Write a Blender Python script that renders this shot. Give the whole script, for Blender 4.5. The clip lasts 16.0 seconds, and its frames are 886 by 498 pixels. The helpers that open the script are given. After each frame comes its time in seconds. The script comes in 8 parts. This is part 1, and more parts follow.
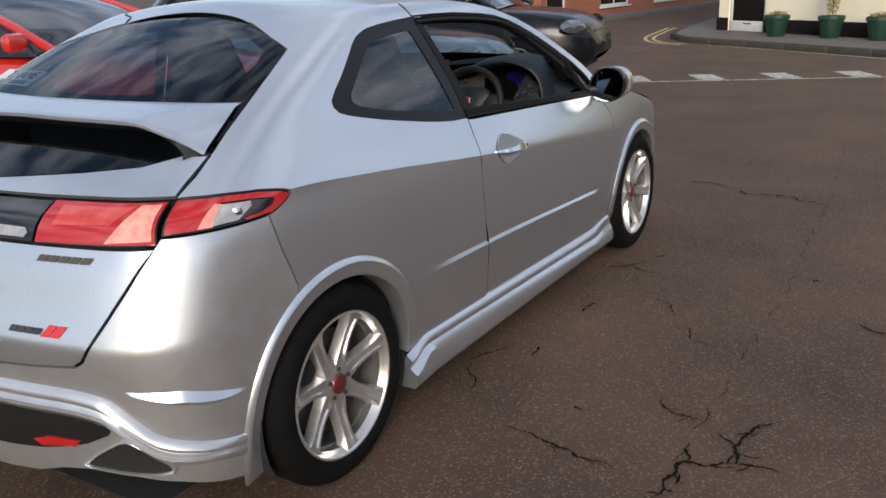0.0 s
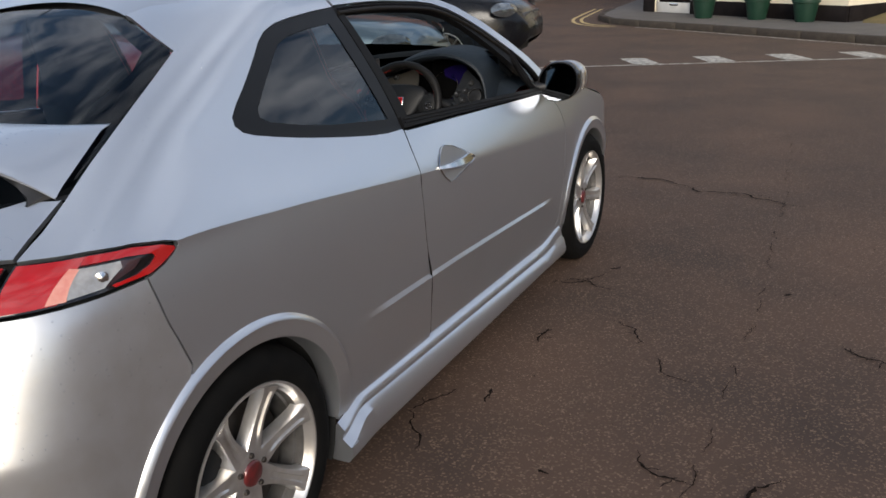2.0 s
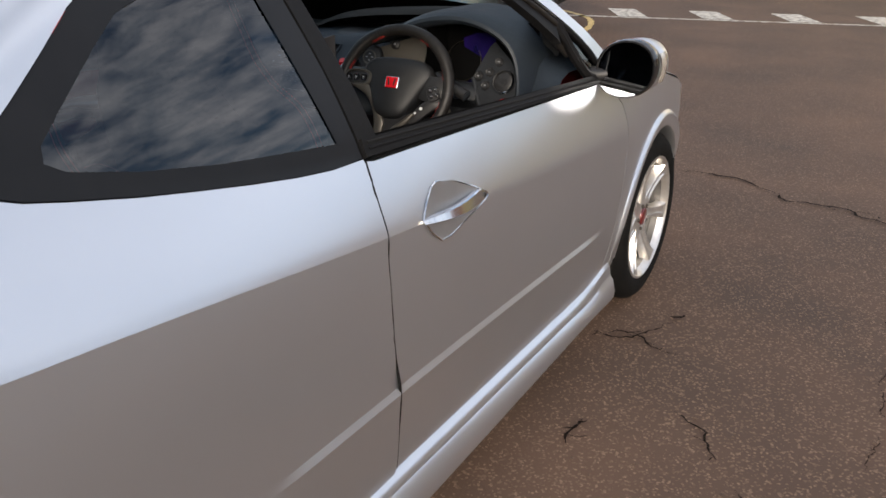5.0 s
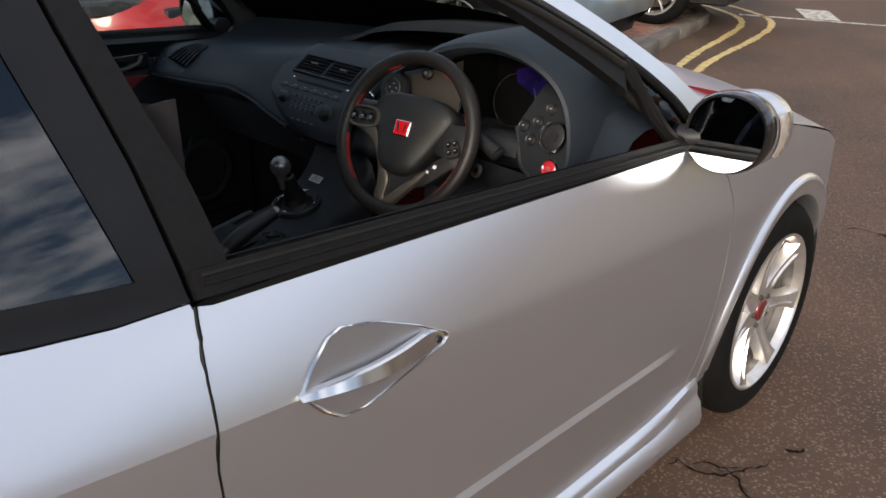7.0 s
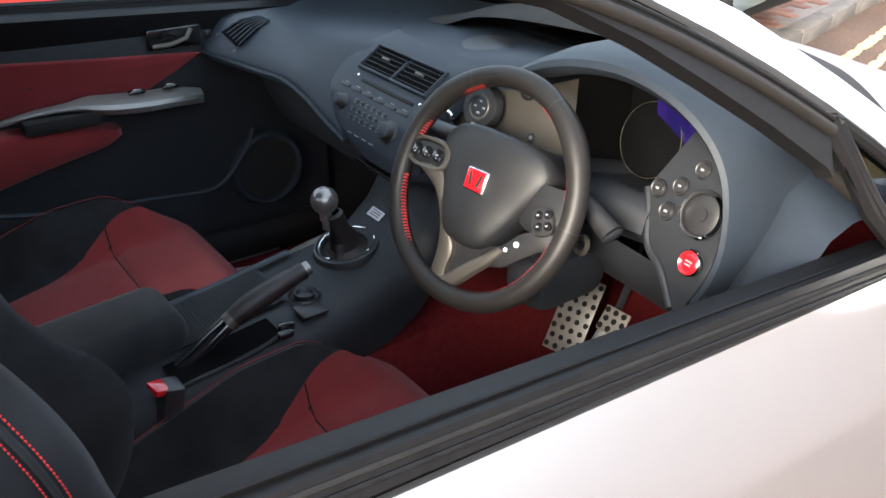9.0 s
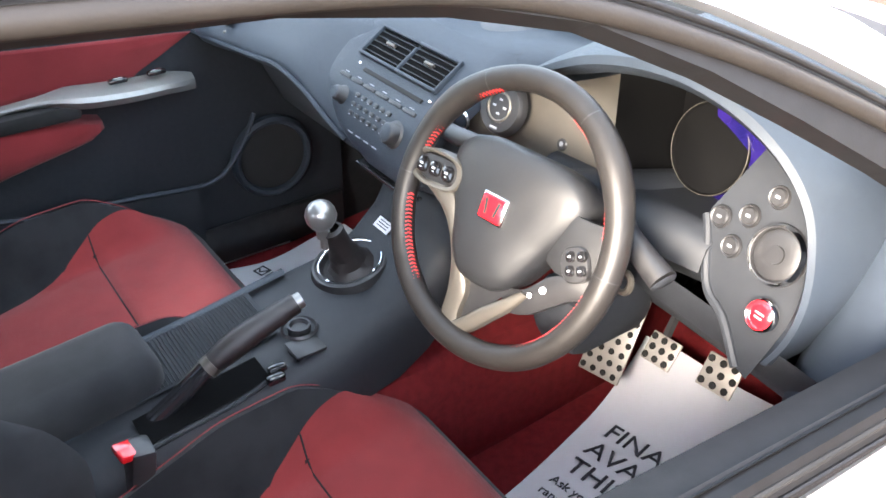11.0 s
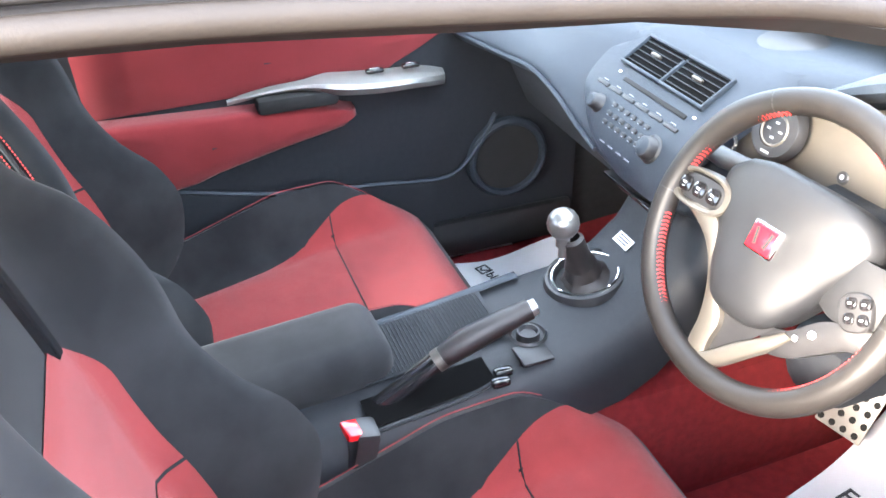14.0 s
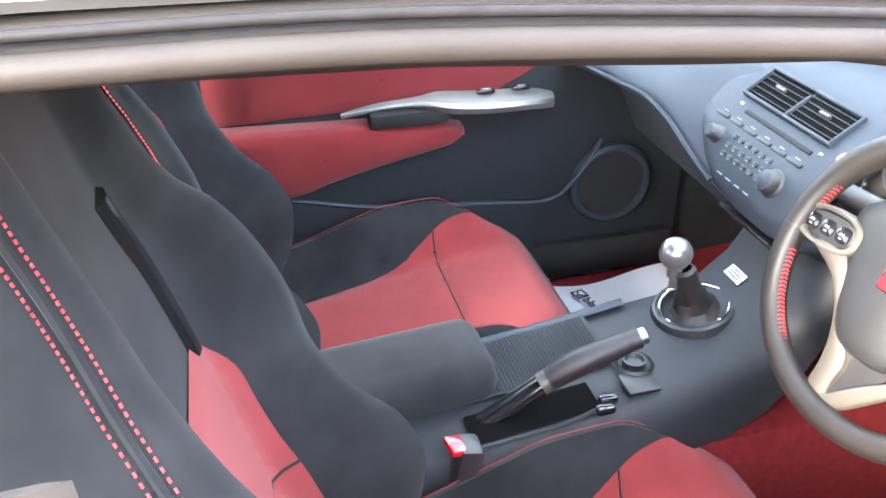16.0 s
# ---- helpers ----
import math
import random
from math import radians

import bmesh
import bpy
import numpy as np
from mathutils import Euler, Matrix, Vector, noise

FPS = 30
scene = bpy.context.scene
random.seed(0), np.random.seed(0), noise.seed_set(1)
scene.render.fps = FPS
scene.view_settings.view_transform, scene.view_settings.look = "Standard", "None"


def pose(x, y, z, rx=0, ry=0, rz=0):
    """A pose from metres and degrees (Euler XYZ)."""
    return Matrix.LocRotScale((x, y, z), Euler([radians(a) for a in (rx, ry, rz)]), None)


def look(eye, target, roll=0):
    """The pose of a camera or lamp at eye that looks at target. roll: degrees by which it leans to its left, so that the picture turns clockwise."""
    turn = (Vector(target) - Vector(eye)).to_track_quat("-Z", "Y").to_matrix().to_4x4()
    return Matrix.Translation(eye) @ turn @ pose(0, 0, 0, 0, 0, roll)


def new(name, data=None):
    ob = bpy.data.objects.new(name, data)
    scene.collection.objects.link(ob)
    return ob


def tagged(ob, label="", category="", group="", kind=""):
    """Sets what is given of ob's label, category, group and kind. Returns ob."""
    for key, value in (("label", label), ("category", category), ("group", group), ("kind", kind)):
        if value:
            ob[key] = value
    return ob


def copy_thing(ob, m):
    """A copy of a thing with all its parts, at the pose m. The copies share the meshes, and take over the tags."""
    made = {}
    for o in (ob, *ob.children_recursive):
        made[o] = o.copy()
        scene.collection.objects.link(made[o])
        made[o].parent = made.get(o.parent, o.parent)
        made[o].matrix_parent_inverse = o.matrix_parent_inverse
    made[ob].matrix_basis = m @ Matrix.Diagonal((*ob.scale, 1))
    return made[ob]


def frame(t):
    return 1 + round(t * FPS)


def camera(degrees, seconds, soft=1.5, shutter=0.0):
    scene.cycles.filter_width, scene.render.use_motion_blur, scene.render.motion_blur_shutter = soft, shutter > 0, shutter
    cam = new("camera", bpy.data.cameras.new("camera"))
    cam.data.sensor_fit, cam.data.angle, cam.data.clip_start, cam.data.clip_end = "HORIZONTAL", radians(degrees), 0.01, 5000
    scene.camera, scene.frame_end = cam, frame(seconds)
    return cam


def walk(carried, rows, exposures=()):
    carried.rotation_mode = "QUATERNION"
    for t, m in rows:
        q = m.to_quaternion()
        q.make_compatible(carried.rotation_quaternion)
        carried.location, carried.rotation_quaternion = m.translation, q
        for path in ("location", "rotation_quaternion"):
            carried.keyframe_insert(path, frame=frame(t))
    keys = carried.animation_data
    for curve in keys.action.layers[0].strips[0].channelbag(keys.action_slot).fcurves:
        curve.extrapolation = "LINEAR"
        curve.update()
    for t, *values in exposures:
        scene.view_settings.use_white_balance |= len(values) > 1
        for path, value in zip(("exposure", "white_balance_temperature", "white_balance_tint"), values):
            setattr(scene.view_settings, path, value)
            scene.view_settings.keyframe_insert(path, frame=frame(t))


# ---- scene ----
from mathutils.kdtree import KDTree

# ---------------------------------------------------------------- camera
cam = camera(54.4, 16.0, soft=1.6)
PATH = [
    (0, (2.396, -1.863, 1.5), (1.386, -0.246, 0.896), -2.4),
    (0.5, (2.261, -1.811, 1.513), (1.314, -0.155, 0.911), -2.4),
    (1, (2.178, -1.741, 1.509), (1.317, -0.054, 0.867), -1.9),
    (1.5, (2.127, -1.591, 1.502), (1.28, 0.102, 0.855), -2.4),
    (2, (2.096, -1.399, 1.503), (1.236, 0.285, 0.853), -2.3),
    (2.5, (2.038, -1.247, 1.493), (1.172, 0.429, 0.83), -1.7),
    (3, (1.924, -1.054, 1.505), (1.09, 0.632, 0.825), -0.2),
    (3.5, (1.844, -0.903, 1.494), (1.025, 0.781, 0.792), -0.2),
    (6, (1.642, 0.079, 1.469), (0.598, 1.571, 0.642), 1.6),
    (6.5, (1.638, 0.282, 1.478), (0.503, 1.715, 0.666), 1.6),
    (7, (1.597, 0.425, 1.47), (0.387, 1.782, 0.636), 1.5),
    (7.5, (1.47, 0.58, 1.464), (0.26, 1.915, 0.595), 2.8),
    (8, (1.362, 0.703, 1.461), (0.117, 1.976, 0.55), 1.8),
    (8.5, (1.286, 0.823, 1.461), (-0.029, 2.011, 0.534), 1.2),
    (9, (1.225, 0.952, 1.459), (-0.158, 2.022, 0.488), 1.7),
    (11.5, (1.016, 1.141, 1.443), (-0.381, 2.072, 0.355), -0.9),
    (12, (1.009, 1.14, 1.436), (-0.451, 1.992, 0.368), -0.9),
    (12.5, (1.005, 1.129, 1.44), (-0.492, 1.912, 0.37), -1.3),
    (13, (1.0, 1.113, 1.441), (-0.535, 1.814, 0.367), -1.6),
    (13.5, (0.993, 1.104, 1.44), (-0.577, 1.727, 0.369), -1.8),
    (14, (0.982, 1.092, 1.442), (-0.615, 1.655, 0.378), -1.7),
    (14.5, (0.972, 1.072, 1.44), (-0.651, 1.558, 0.378), -1.3),
    (15, (0.972, 1.063, 1.441), (-0.67, 1.502, 0.387), -1.3),
    (15.5, (0.977, 1.05, 1.448), (-0.679, 1.463, 0.405), -1.6),
    (16, (0.975, 1.038, 1.45), (-0.696, 1.442, 0.427), -1.3),
]
EXPOSURES = [(0, -0.05, 6300, 10), (1.5, -0.22, 6300, 10), (2.5, -0.16, 6350, 10), (3.5, 0.2, 6500, 10), (6.0, 0.5, 6800, 12), (7.0, 0.5, 6800, 12), (8.0, 1.15, 6800, 10), (8.5, 1.8, 6650, 10), (9.0, 2.45, 6600, 10), (9.3, 2.8, 6650, 10), (11.3, 4.1, 6700, 13), (12.5, 4.45, 6700, 13), (14.0, 4.97, 6700, 13), (15.0, 5.1, 6700, 13), (16.0, 4.95, 6700, 13)]
walk(cam, [(t, look(eye, target, roll)) for t, eye, target, roll in PATH], EXPOSURES)

# ---------------------------------------------------------------- light
SUN_ELEVATION, SUN_AZIMUTH = 22.0, 153.0
world = bpy.data.worlds.new("sky")
scene.world = world
world.use_nodes = True
wn, wl = world.node_tree.nodes, world.node_tree.links
wn.clear()
w_out, w_bg = wn.new("ShaderNodeOutputWorld"), wn.new("ShaderNodeBackground")
sky = wn.new("ShaderNodeTexSky")
sky.sky_type, sky.sun_disc = "NISHITA", False
sky.sun_elevation, sky.sun_rotation = radians(SUN_ELEVATION), radians(SUN_AZIMUTH)
sky.air_density, sky.dust_density, sky.ozone_density = 1.0, 1.5, 1.5
# broken cloud over the blue
w_co = wn.new("ShaderNodeTexCoord")
w_map = wn.new("ShaderNodeMapping")
w_map.inputs["Scale"].default_value = (1.0, 1.0, 2.6)
w_noise = wn.new("ShaderNodeTexNoise")
w_noise.inputs["Scale"].default_value, w_noise.inputs["Detail"].default_value, w_noise.inputs["Roughness"].default_value = 5.2, 9.0, 0.60
w_ramp = wn.new("ShaderNodeValToRGB")
w_ramp.color_ramp.elements[0].position, w_ramp.color_ramp.elements[1].position = 0.42, 0.67
w_mix = wn.new("ShaderNodeMix")
w_mix.data_type = "RGBA"
w_mix.inputs["B"].default_value = (8.8, 9.1, 9.9, 1)
wl.new(w_co.outputs["Generated"], w_map.inputs["Vector"])
wl.new(w_map.outputs["Vector"], w_noise.inputs["Vector"])
wl.new(w_noise.outputs["Fac"], w_ramp.inputs["Fac"])
wl.new(w_ramp.outputs["Color"], w_mix.inputs["Factor"])
wl.new(sky.outputs["Color"], w_mix.inputs["A"])
wl.new(w_mix.outputs["Result"], w_bg.inputs["Color"])
wl.new(w_bg.outputs["Background"], w_out.inputs["Surface"])
w_bg.inputs["Strength"].default_value = 0.15
sun = new("sun", bpy.data.lights.new("sun", "SUN"))
sun.data.energy, sun.data.angle, sun.data.color = 2.9, radians(24), (1.0, 0.91, 0.79)
_a, _e = radians(SUN_AZIMUTH), radians(SUN_ELEVATION)
sun.matrix_world = look((0, 0, 30), Vector((0, 0, 30)) - Vector((math.sin(_a) * math.cos(_e), math.cos(_a) * math.cos(_e), math.sin(_e))))


# ---------------------------------------------------------------- materials
def material(name, base, rough=0.5, metal=0.0, second=None, scale=8.0, amount=0.5, detail=6.0, bump=0.0, bump_scale=200.0,
             coat=0.0, rough_var=0.0, spec=0.5, sheen=0.0, random_value=0.0, sharp=(0.35, 0.65), stretch=(1, 1, 1)):
    """A surface with a base colour, a second colour in patches, fine relief and varying gloss."""
    m = bpy.data.materials.new(name)
    m.use_nodes = True
    n, l = m.node_tree.nodes, m.node_tree.links
    p = n["Principled BSDF"]
    p.inputs["Roughness"].default_value, p.inputs["Metallic"].default_value = rough, metal
    p.inputs["Base Color"].default_value = (*base, 1)
    p.inputs["Coat Weight"].default_value, p.inputs["Coat Roughness"].default_value = coat, 0.04
    p.inputs["Specular IOR Level"].default_value = spec
    p.inputs["Sheen Weight"].default_value = sheen
    co = n.new("ShaderNodeTexCoord")
    mp = n.new("ShaderNodeMapping")
    mp.inputs["Scale"].default_value = stretch
    l.new(co.outputs["Object"], mp.inputs["Vector"])
    colour = None
    if second:
        t = n.new("ShaderNodeTexNoise")
        t.inputs["Scale"].default_value, t.inputs["Detail"].default_value = scale, detail
        r = n.new("ShaderNodeValToRGB")
        r.color_ramp.elements[0].position, r.color_ramp.elements[1].position = sharp
        x = n.new("ShaderNodeMix")
        x.data_type = "RGBA"
        x.inputs["A"].default_value, x.inputs["B"].default_value = (*base, 1), (*second, 1)
        g = n.new("ShaderNodeMath")
        g.operation = "MULTIPLY"
        g.inputs[1].default_value = amount
        l.new(mp.outputs["Vector"], t.inputs["Vector"]), l.new(t.outputs["Fac"], r.inputs["Fac"])
        l.new(r.outputs["Color"], g.inputs[0]), l.new(g.outputs["Value"], x.inputs["Factor"])
        colour = x.outputs["Result"]
    if random_value:
        oi, hs, ma = n.new("ShaderNodeObjectInfo"), n.new("ShaderNodeHueSaturation"), n.new("ShaderNodeMapRange")
        ma.inputs["To Min"].default_value, ma.inputs["To Max"].default_value = 1 - random_value, 1 + random_value
        l.new(oi.outputs["Random"], ma.inputs["Value"]), l.new(ma.outputs["Result"], hs.inputs["Value"])
        hs.inputs["Color"].default_value = (*base, 1)
        if colour:
            l.new(colour, hs.inputs["Color"])
        colour = hs.outputs["Color"]
    if colour:
        l.new(colour, p.inputs["Base Color"])
    if bump or rough_var:
        t = n.new("ShaderNodeTexNoise")
        t.inputs["Scale"].default_value, t.inputs["Detail"].default_value = bump_scale, 4.0
        l.new(mp.outputs["Vector"], t.inputs["Vector"])
        if bump:
            b = n.new("ShaderNodeBump")
            b.inputs["Strength"].default_value, b.inputs["Distance"].default_value = bump, 0.002
            l.new(t.outputs["Fac"], b.inputs["Height"]), l.new(b.outputs["Normal"], p.inputs["Normal"])
        if rough_var:
            ma = n.new("ShaderNodeMapRange")
            ma.inputs["To Min"].default_value, ma.inputs["To Max"].default_value = rough - rough_var, rough + rough_var
            l.new(t.outputs["Fac"], ma.inputs["Value"]), l.new(ma.outputs["Result"], p.inputs["Roughness"])
    return m


def glass(name, tint, gloss=0.06, extra=0.0):
    """A thin pane: tinted see-through with a mirror-like face."""
    m = bpy.data.materials.new(name)
    m.use_nodes = True
    n, l = m.node_tree.nodes, m.node_tree.links
    n.remove(n["Principled BSDF"])
    tr, gl, mx, lw, pw, ad = (n.new(k) for k in ("ShaderNodeBsdfTransparent", "ShaderNodeBsdfGlossy", "ShaderNodeMixShader", "ShaderNodeLayerWeight", "ShaderNodeMath", "ShaderNodeMath"))
    tr.inputs["Color"].default_value = (*tint, 1)
    gl.inputs["Roughness"].default_value = 0.01
    lw.inputs["Blend"].default_value = 0.5
    pw.operation, ad.operation, ad.use_clamp = "POWER", "MULTIPLY_ADD", True
    pw.inputs[1].default_value = 4.0
    ad.inputs[1].default_value, ad.inputs[2].default_value = 0.7, gloss + extra
    l.new(lw.outputs["Facing"], pw.inputs[0]), l.new(pw.outputs["Value"], ad.inputs[0]), l.new(ad.outputs["Value"], mx.inputs["Fac"])
    l.new(tr.outputs["BSDF"], mx.inputs[1]), l.new(gl.outputs["BSDF"], mx.inputs[2])
    l.new(mx.outputs["Shader"], n["Material Output"].inputs["Surface"])
    return m


SILVER = material("silver_paint", (0.645, 0.672, 0.715), 0.30, 0.88, (0.605, 0.632, 0.675), 3.0, 0.5, rough_var=0.02, bump_scale=60, coat=0.25)
SILVER_DIRTY = material("silver_paint_low", (0.63, 0.64, 0.66), 0.36, 0.82, (0.50, 0.49, 0.47), 14.0, 0.35, rough_var=0.05, bump_scale=90, coat=0.7)
ALLOY = material("alloy", (0.62, 0.61, 0.60), 0.3, 0.8, (0.40, 0.37, 0.33), 30.0, 0.35, bump=0.05, bump_scale=300, coat=0.3)
# alloy darkened to put the shade inside the wheel into the colour
BARREL_SHADE = material("dull_alloy", (0.20, 0.195, 0.19), 0.45, 0.7, (0.10, 0.09, 0.08), 30.0, 0.5)
CHROME = material("chrome", (0.8, 0.8, 0.8), 0.12, 1.0, (0.65, 0.65, 0.66), 40, 0.4)
STEEL = material("steel", (0.62, 0.60, 0.57), 0.28, 1.0, (0.5, 0.48, 0.45), 60, 0.4, bump=0.05, bump_scale=500)
DISC = material("brake_disc", (0.06, 0.055, 0.05), 0.6, 0.7, (0.05, 0.035, 0.028), 40, 0.6)
SATIN = material("satin_silver_plastic", (0.092, 0.083, 0.070), 0.42, 0.45, (0.080, 0.072, 0.061), 50, 0.4, bump=0.03, bump_scale=700)
BLACK = material("black_plastic", (0.012, 0.012, 0.013), 0.45, 0, (0.02, 0.02, 0.021), 60, 0.6, bump=0.08, bump_scale=900)
GLOSS_BLACK = material("gloss_black", (0.008, 0.008, 0.009), 0.12, 0, (0.015, 0.015, 0.016), 20, 0.5, coat=0.5)
TRIM = material("frame_black", (0.0065, 0.0065, 0.007), 0.5, 0, (0.010, 0.010, 0.011), 80, 0.6, bump=0.05, bump_scale=600, spec=0.12)
RUBBER = material("rubber", (0.0055, 0.0055, 0.0055), 0.75, 0, (0.011, 0.0105, 0.010), 25, 0.6, bump=0.25, bump_scale=250, spec=0.25)
TYRE = material("tyre_rubber", (0.0035, 0.0035, 0.0036), 0.85, 0, (0.0075, 0.007, 0.0066), 18, 0.6, bump=0.3, bump_scale=300, spec=0.12)
# near-black for glass print, and for shade painted into recesses and vents
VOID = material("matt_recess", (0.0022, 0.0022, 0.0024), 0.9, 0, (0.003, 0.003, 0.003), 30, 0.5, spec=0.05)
FRIT = material("black_glass_print", (0.007, 0.0075, 0.009), 0.35, 0, (0.010, 0.0105, 0.012), 20, 0.5, spec=0.2)
# darker copy of the body silver: shade of the handle cup put into colour
RECESS_SHADE = material("satin_cup_metal", (0.58, 0.585, 0.60), 0.40, 1.0, (0.50, 0.505, 0.52), 14, 0.5)
PEDAL = material("drilled_metal", (0.27, 0.25, 0.225), 0.42, 0.45, (0.22, 0.20, 0.185), 60, 0.5, bump=0.05, bump_scale=300)
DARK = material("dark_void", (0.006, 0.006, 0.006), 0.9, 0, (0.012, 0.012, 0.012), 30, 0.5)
KNOB = material("satin_ball", (0.24, 0.235, 0.225), 0.30, 0.75, (0.20, 0.195, 0.185), 60, 0.4)
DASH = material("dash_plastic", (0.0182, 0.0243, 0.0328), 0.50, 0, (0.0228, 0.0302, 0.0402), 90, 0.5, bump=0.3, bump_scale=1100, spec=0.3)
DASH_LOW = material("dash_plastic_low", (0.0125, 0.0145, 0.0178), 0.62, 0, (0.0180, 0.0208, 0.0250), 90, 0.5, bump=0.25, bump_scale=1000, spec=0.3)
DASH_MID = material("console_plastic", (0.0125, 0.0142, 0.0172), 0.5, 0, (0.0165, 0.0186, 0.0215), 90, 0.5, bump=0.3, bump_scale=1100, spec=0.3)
COVER = material("airbag_plastic", (0.0120, 0.0126, 0.0138), 0.45, 0, (0.0155, 0.0160, 0.0170), 60, 0.5, bump=0.2, bump_scale=1100, spec=0.3)
BOOT = material("gaiter_leather", (0.0105, 0.0078, 0.0074), 0.5, 0, (0.015, 0.011, 0.010), 60, 0.5, bump=0.2, bump_scale=700)
GRIP = material("brown_leather", (0.0115, 0.0104, 0.0098), 0.45, 0, (0.0165, 0.0148, 0.0138), 60, 0.5, bump=0.15, bump_scale=900, spec=0.3)
PRINT = material("bright_print", (0.70, 0.70, 0.72), 0.6, 0, (0.6, 0.6, 0.62), 90, 0.3)
SUEDE = material("black_suede", (0.0135, 0.0140, 0.0155), 1.0, 0, (0.025, 0.026, 0.028), 11, 0.75, bump=0.12, bump_scale=1500, sheen=0.08, spec=0.06)
RED_CLOTH = material("red_cloth", (0.205, 0.027, 0.028), 0.9, 0, (0.155, 0.020, 0.021), 20, 0.5, bump=0.5, bump_scale=1300, sheen=0.12, spec=0.2)
RED_DOOR = material("red_suede", (0.17, 0.020, 0.023), 0.95, 0, (0.12, 0.013, 0.015), 9, 0.6, bump=0.3, bump_scale=1300, sheen=0.15, spec=0.15)
RED_CARPET = material("red_carpet", (0.19, 0.019, 0.022), 1.0, 0, (0.13, 0.014, 0.016), 60, 0.7, bump=0.9, bump_scale=1600, spec=0.1)
RED_THREAD = material("red_thread", (0.55, 0.03, 0.03), 0.7, 0, (0.45, 0.02, 0.02), 300, 0.4)
PIPING = material("dark_red_piping", (0.20, 0.018, 0.020), 0.7, 0, (0.14, 0.014, 0.015), 300, 0.4)
PULL = material("light_satin", (0.26, 0.26, 0.25), 0.38, 0.6, (0.22, 0.22, 0.21), 50, 0.4, bump=0.03, bump_scale=700)
RED_BADGE = material("red_enamel", (0.55, 0.010, 0.016), 0.2, 0, (0.45, 0.008, 0.012), 40, 0.3, coat=0.6)
CARPET = material("black_carpet", (0.012, 0.012, 0.013), 1.0, 0, (0.02, 0.02, 0.021), 70, 0.7, bump=0.8, bump_scale=1500)
PAPER = material("paper", (0.58, 0.58, 0.61), 0.8, 0, (0.49, 0.49, 0.53), 5, 0.35, bump=0.15, bump_scale=60)
INK = material("ink", (0.02, 0.02, 0.03), 0.7, 0, (0.03, 0.03, 0.04), 60, 0.4)
WHITE_INK = material("white_print", (0.24, 0.25, 0.27), 0.6, 0, (0.18, 0.19, 0.20), 90, 0.3)
LINER = material("headliner", (0.030, 0.030, 0.032), 0.95, 0, (0.042, 0.042, 0.044), 30, 0.5, bump=0.4, bump_scale=900)
LAMP_RED = material("lamp_red", (0.42, 0.010, 0.011), 0.12, 0, (0.33, 0.010, 0.008), 25, 0.5, coat=1.0)
LAMP_CLEAR = material("lamp_clear", (0.60, 0.57, 0.52), 0.15, 0.6, (0.35, 0.30, 0.26), 60, 0.6, coat=1.0)
# lens reds lightened to stand for sun reflected on the lamps
LAMP_GLINT = material("lamp_pale", (0.74, 0.36, 0.28), 0.14, 0, (0.60, 0.16, 0.12), 45, 0.6, coat=1.0)
LAMP_MID = material("lamp_mid", (0.56, 0.06, 0.045), 0.14, 0, (0.40, 0.02, 0.015), 45, 0.5, coat=1.0)
HEADLIGHT = material("headlight_glass", (0.22, 0.24, 0.25), 0.12, 0.7, (0.10, 0.11, 0.12), 14, 0.7, coat=1.0)
LEVER = material("polished_lever", (0.74, 0.745, 0.76), 0.16, 1.0, (0.66, 0.665, 0.68), 9, 0.5)
LAMP_DARK = material("lamp_dark", (0.03, 0.012, 0.014), 0.15, 0, (0.05, 0.02, 0.02), 40, 0.5, coat=1.0)
PRIVACY = glass("privacy_glass", (0.36, 0.42, 0.48), 0.03)
QUARTER_TINT = glass("quarter_glass", (0.22, 0.27, 0.32), 0.095)
CLEAR = glass("clear_glass", (0.60, 0.66, 0.66), 0.05)
SEAL = material("door_seal", (0.013, 0.0115, 0.0105), 0.55, 0, (0.009, 0.008, 0.0075), 30, 0.5, bump=0.1, bump_scale=400, spec=0.2)
WATER = glass("water_drop", (0.90, 0.92, 0.95), extra=0.12)
SCREEN_BLUE = material("display_blue", (0.006, 0.005, 0.045), 0.15, 0, (0.022, 0.010, 0.11), 12, 0.7, coat=0.3)
MIRROR = material("mirror", (0.36, 0.38, 0.41), 0.02, 1.0)


# ---------------------------------------------------------------- mesh helpers
def finish(bm, smooth=40.0):
    bmesh.ops.remove_doubles(bm, verts=bm.verts, dist=1e-5)
    bm.normal_update()
    for fc in bm.faces:
        fc.smooth = smooth > 0
    for e in bm.edges:
        if len(e.link_faces) == 2 and e.calc_face_angle(0) > radians(smooth):
            e.smooth = False
    return bm


def part(name, bm, mat, parent=None, label="", smooth=40.0, fix=False):
    """Links a bmesh as one mesh object under a thing or a part."""
    if fix:
        bmesh.ops.recalc_face_normals(bm, faces=bm.faces)
    finish(bm, smooth)
    me = bpy.data.meshes.new(name)
    bm.to_mesh(me)
    bm.free()
    me.materials.append(mat)
    ob = new(name, me)
    if parent:
        ob.parent = parent
    if label:
        ob["label"] = label
    return ob


def thing(name, label, category, at=(0, 0, 0), rz=0.0, group="", kind=""):
    ob = new(name)
    ob.matrix_world = pose(*at, 0, 0, rz)
    return tagged(ob, label, category, group, kind)


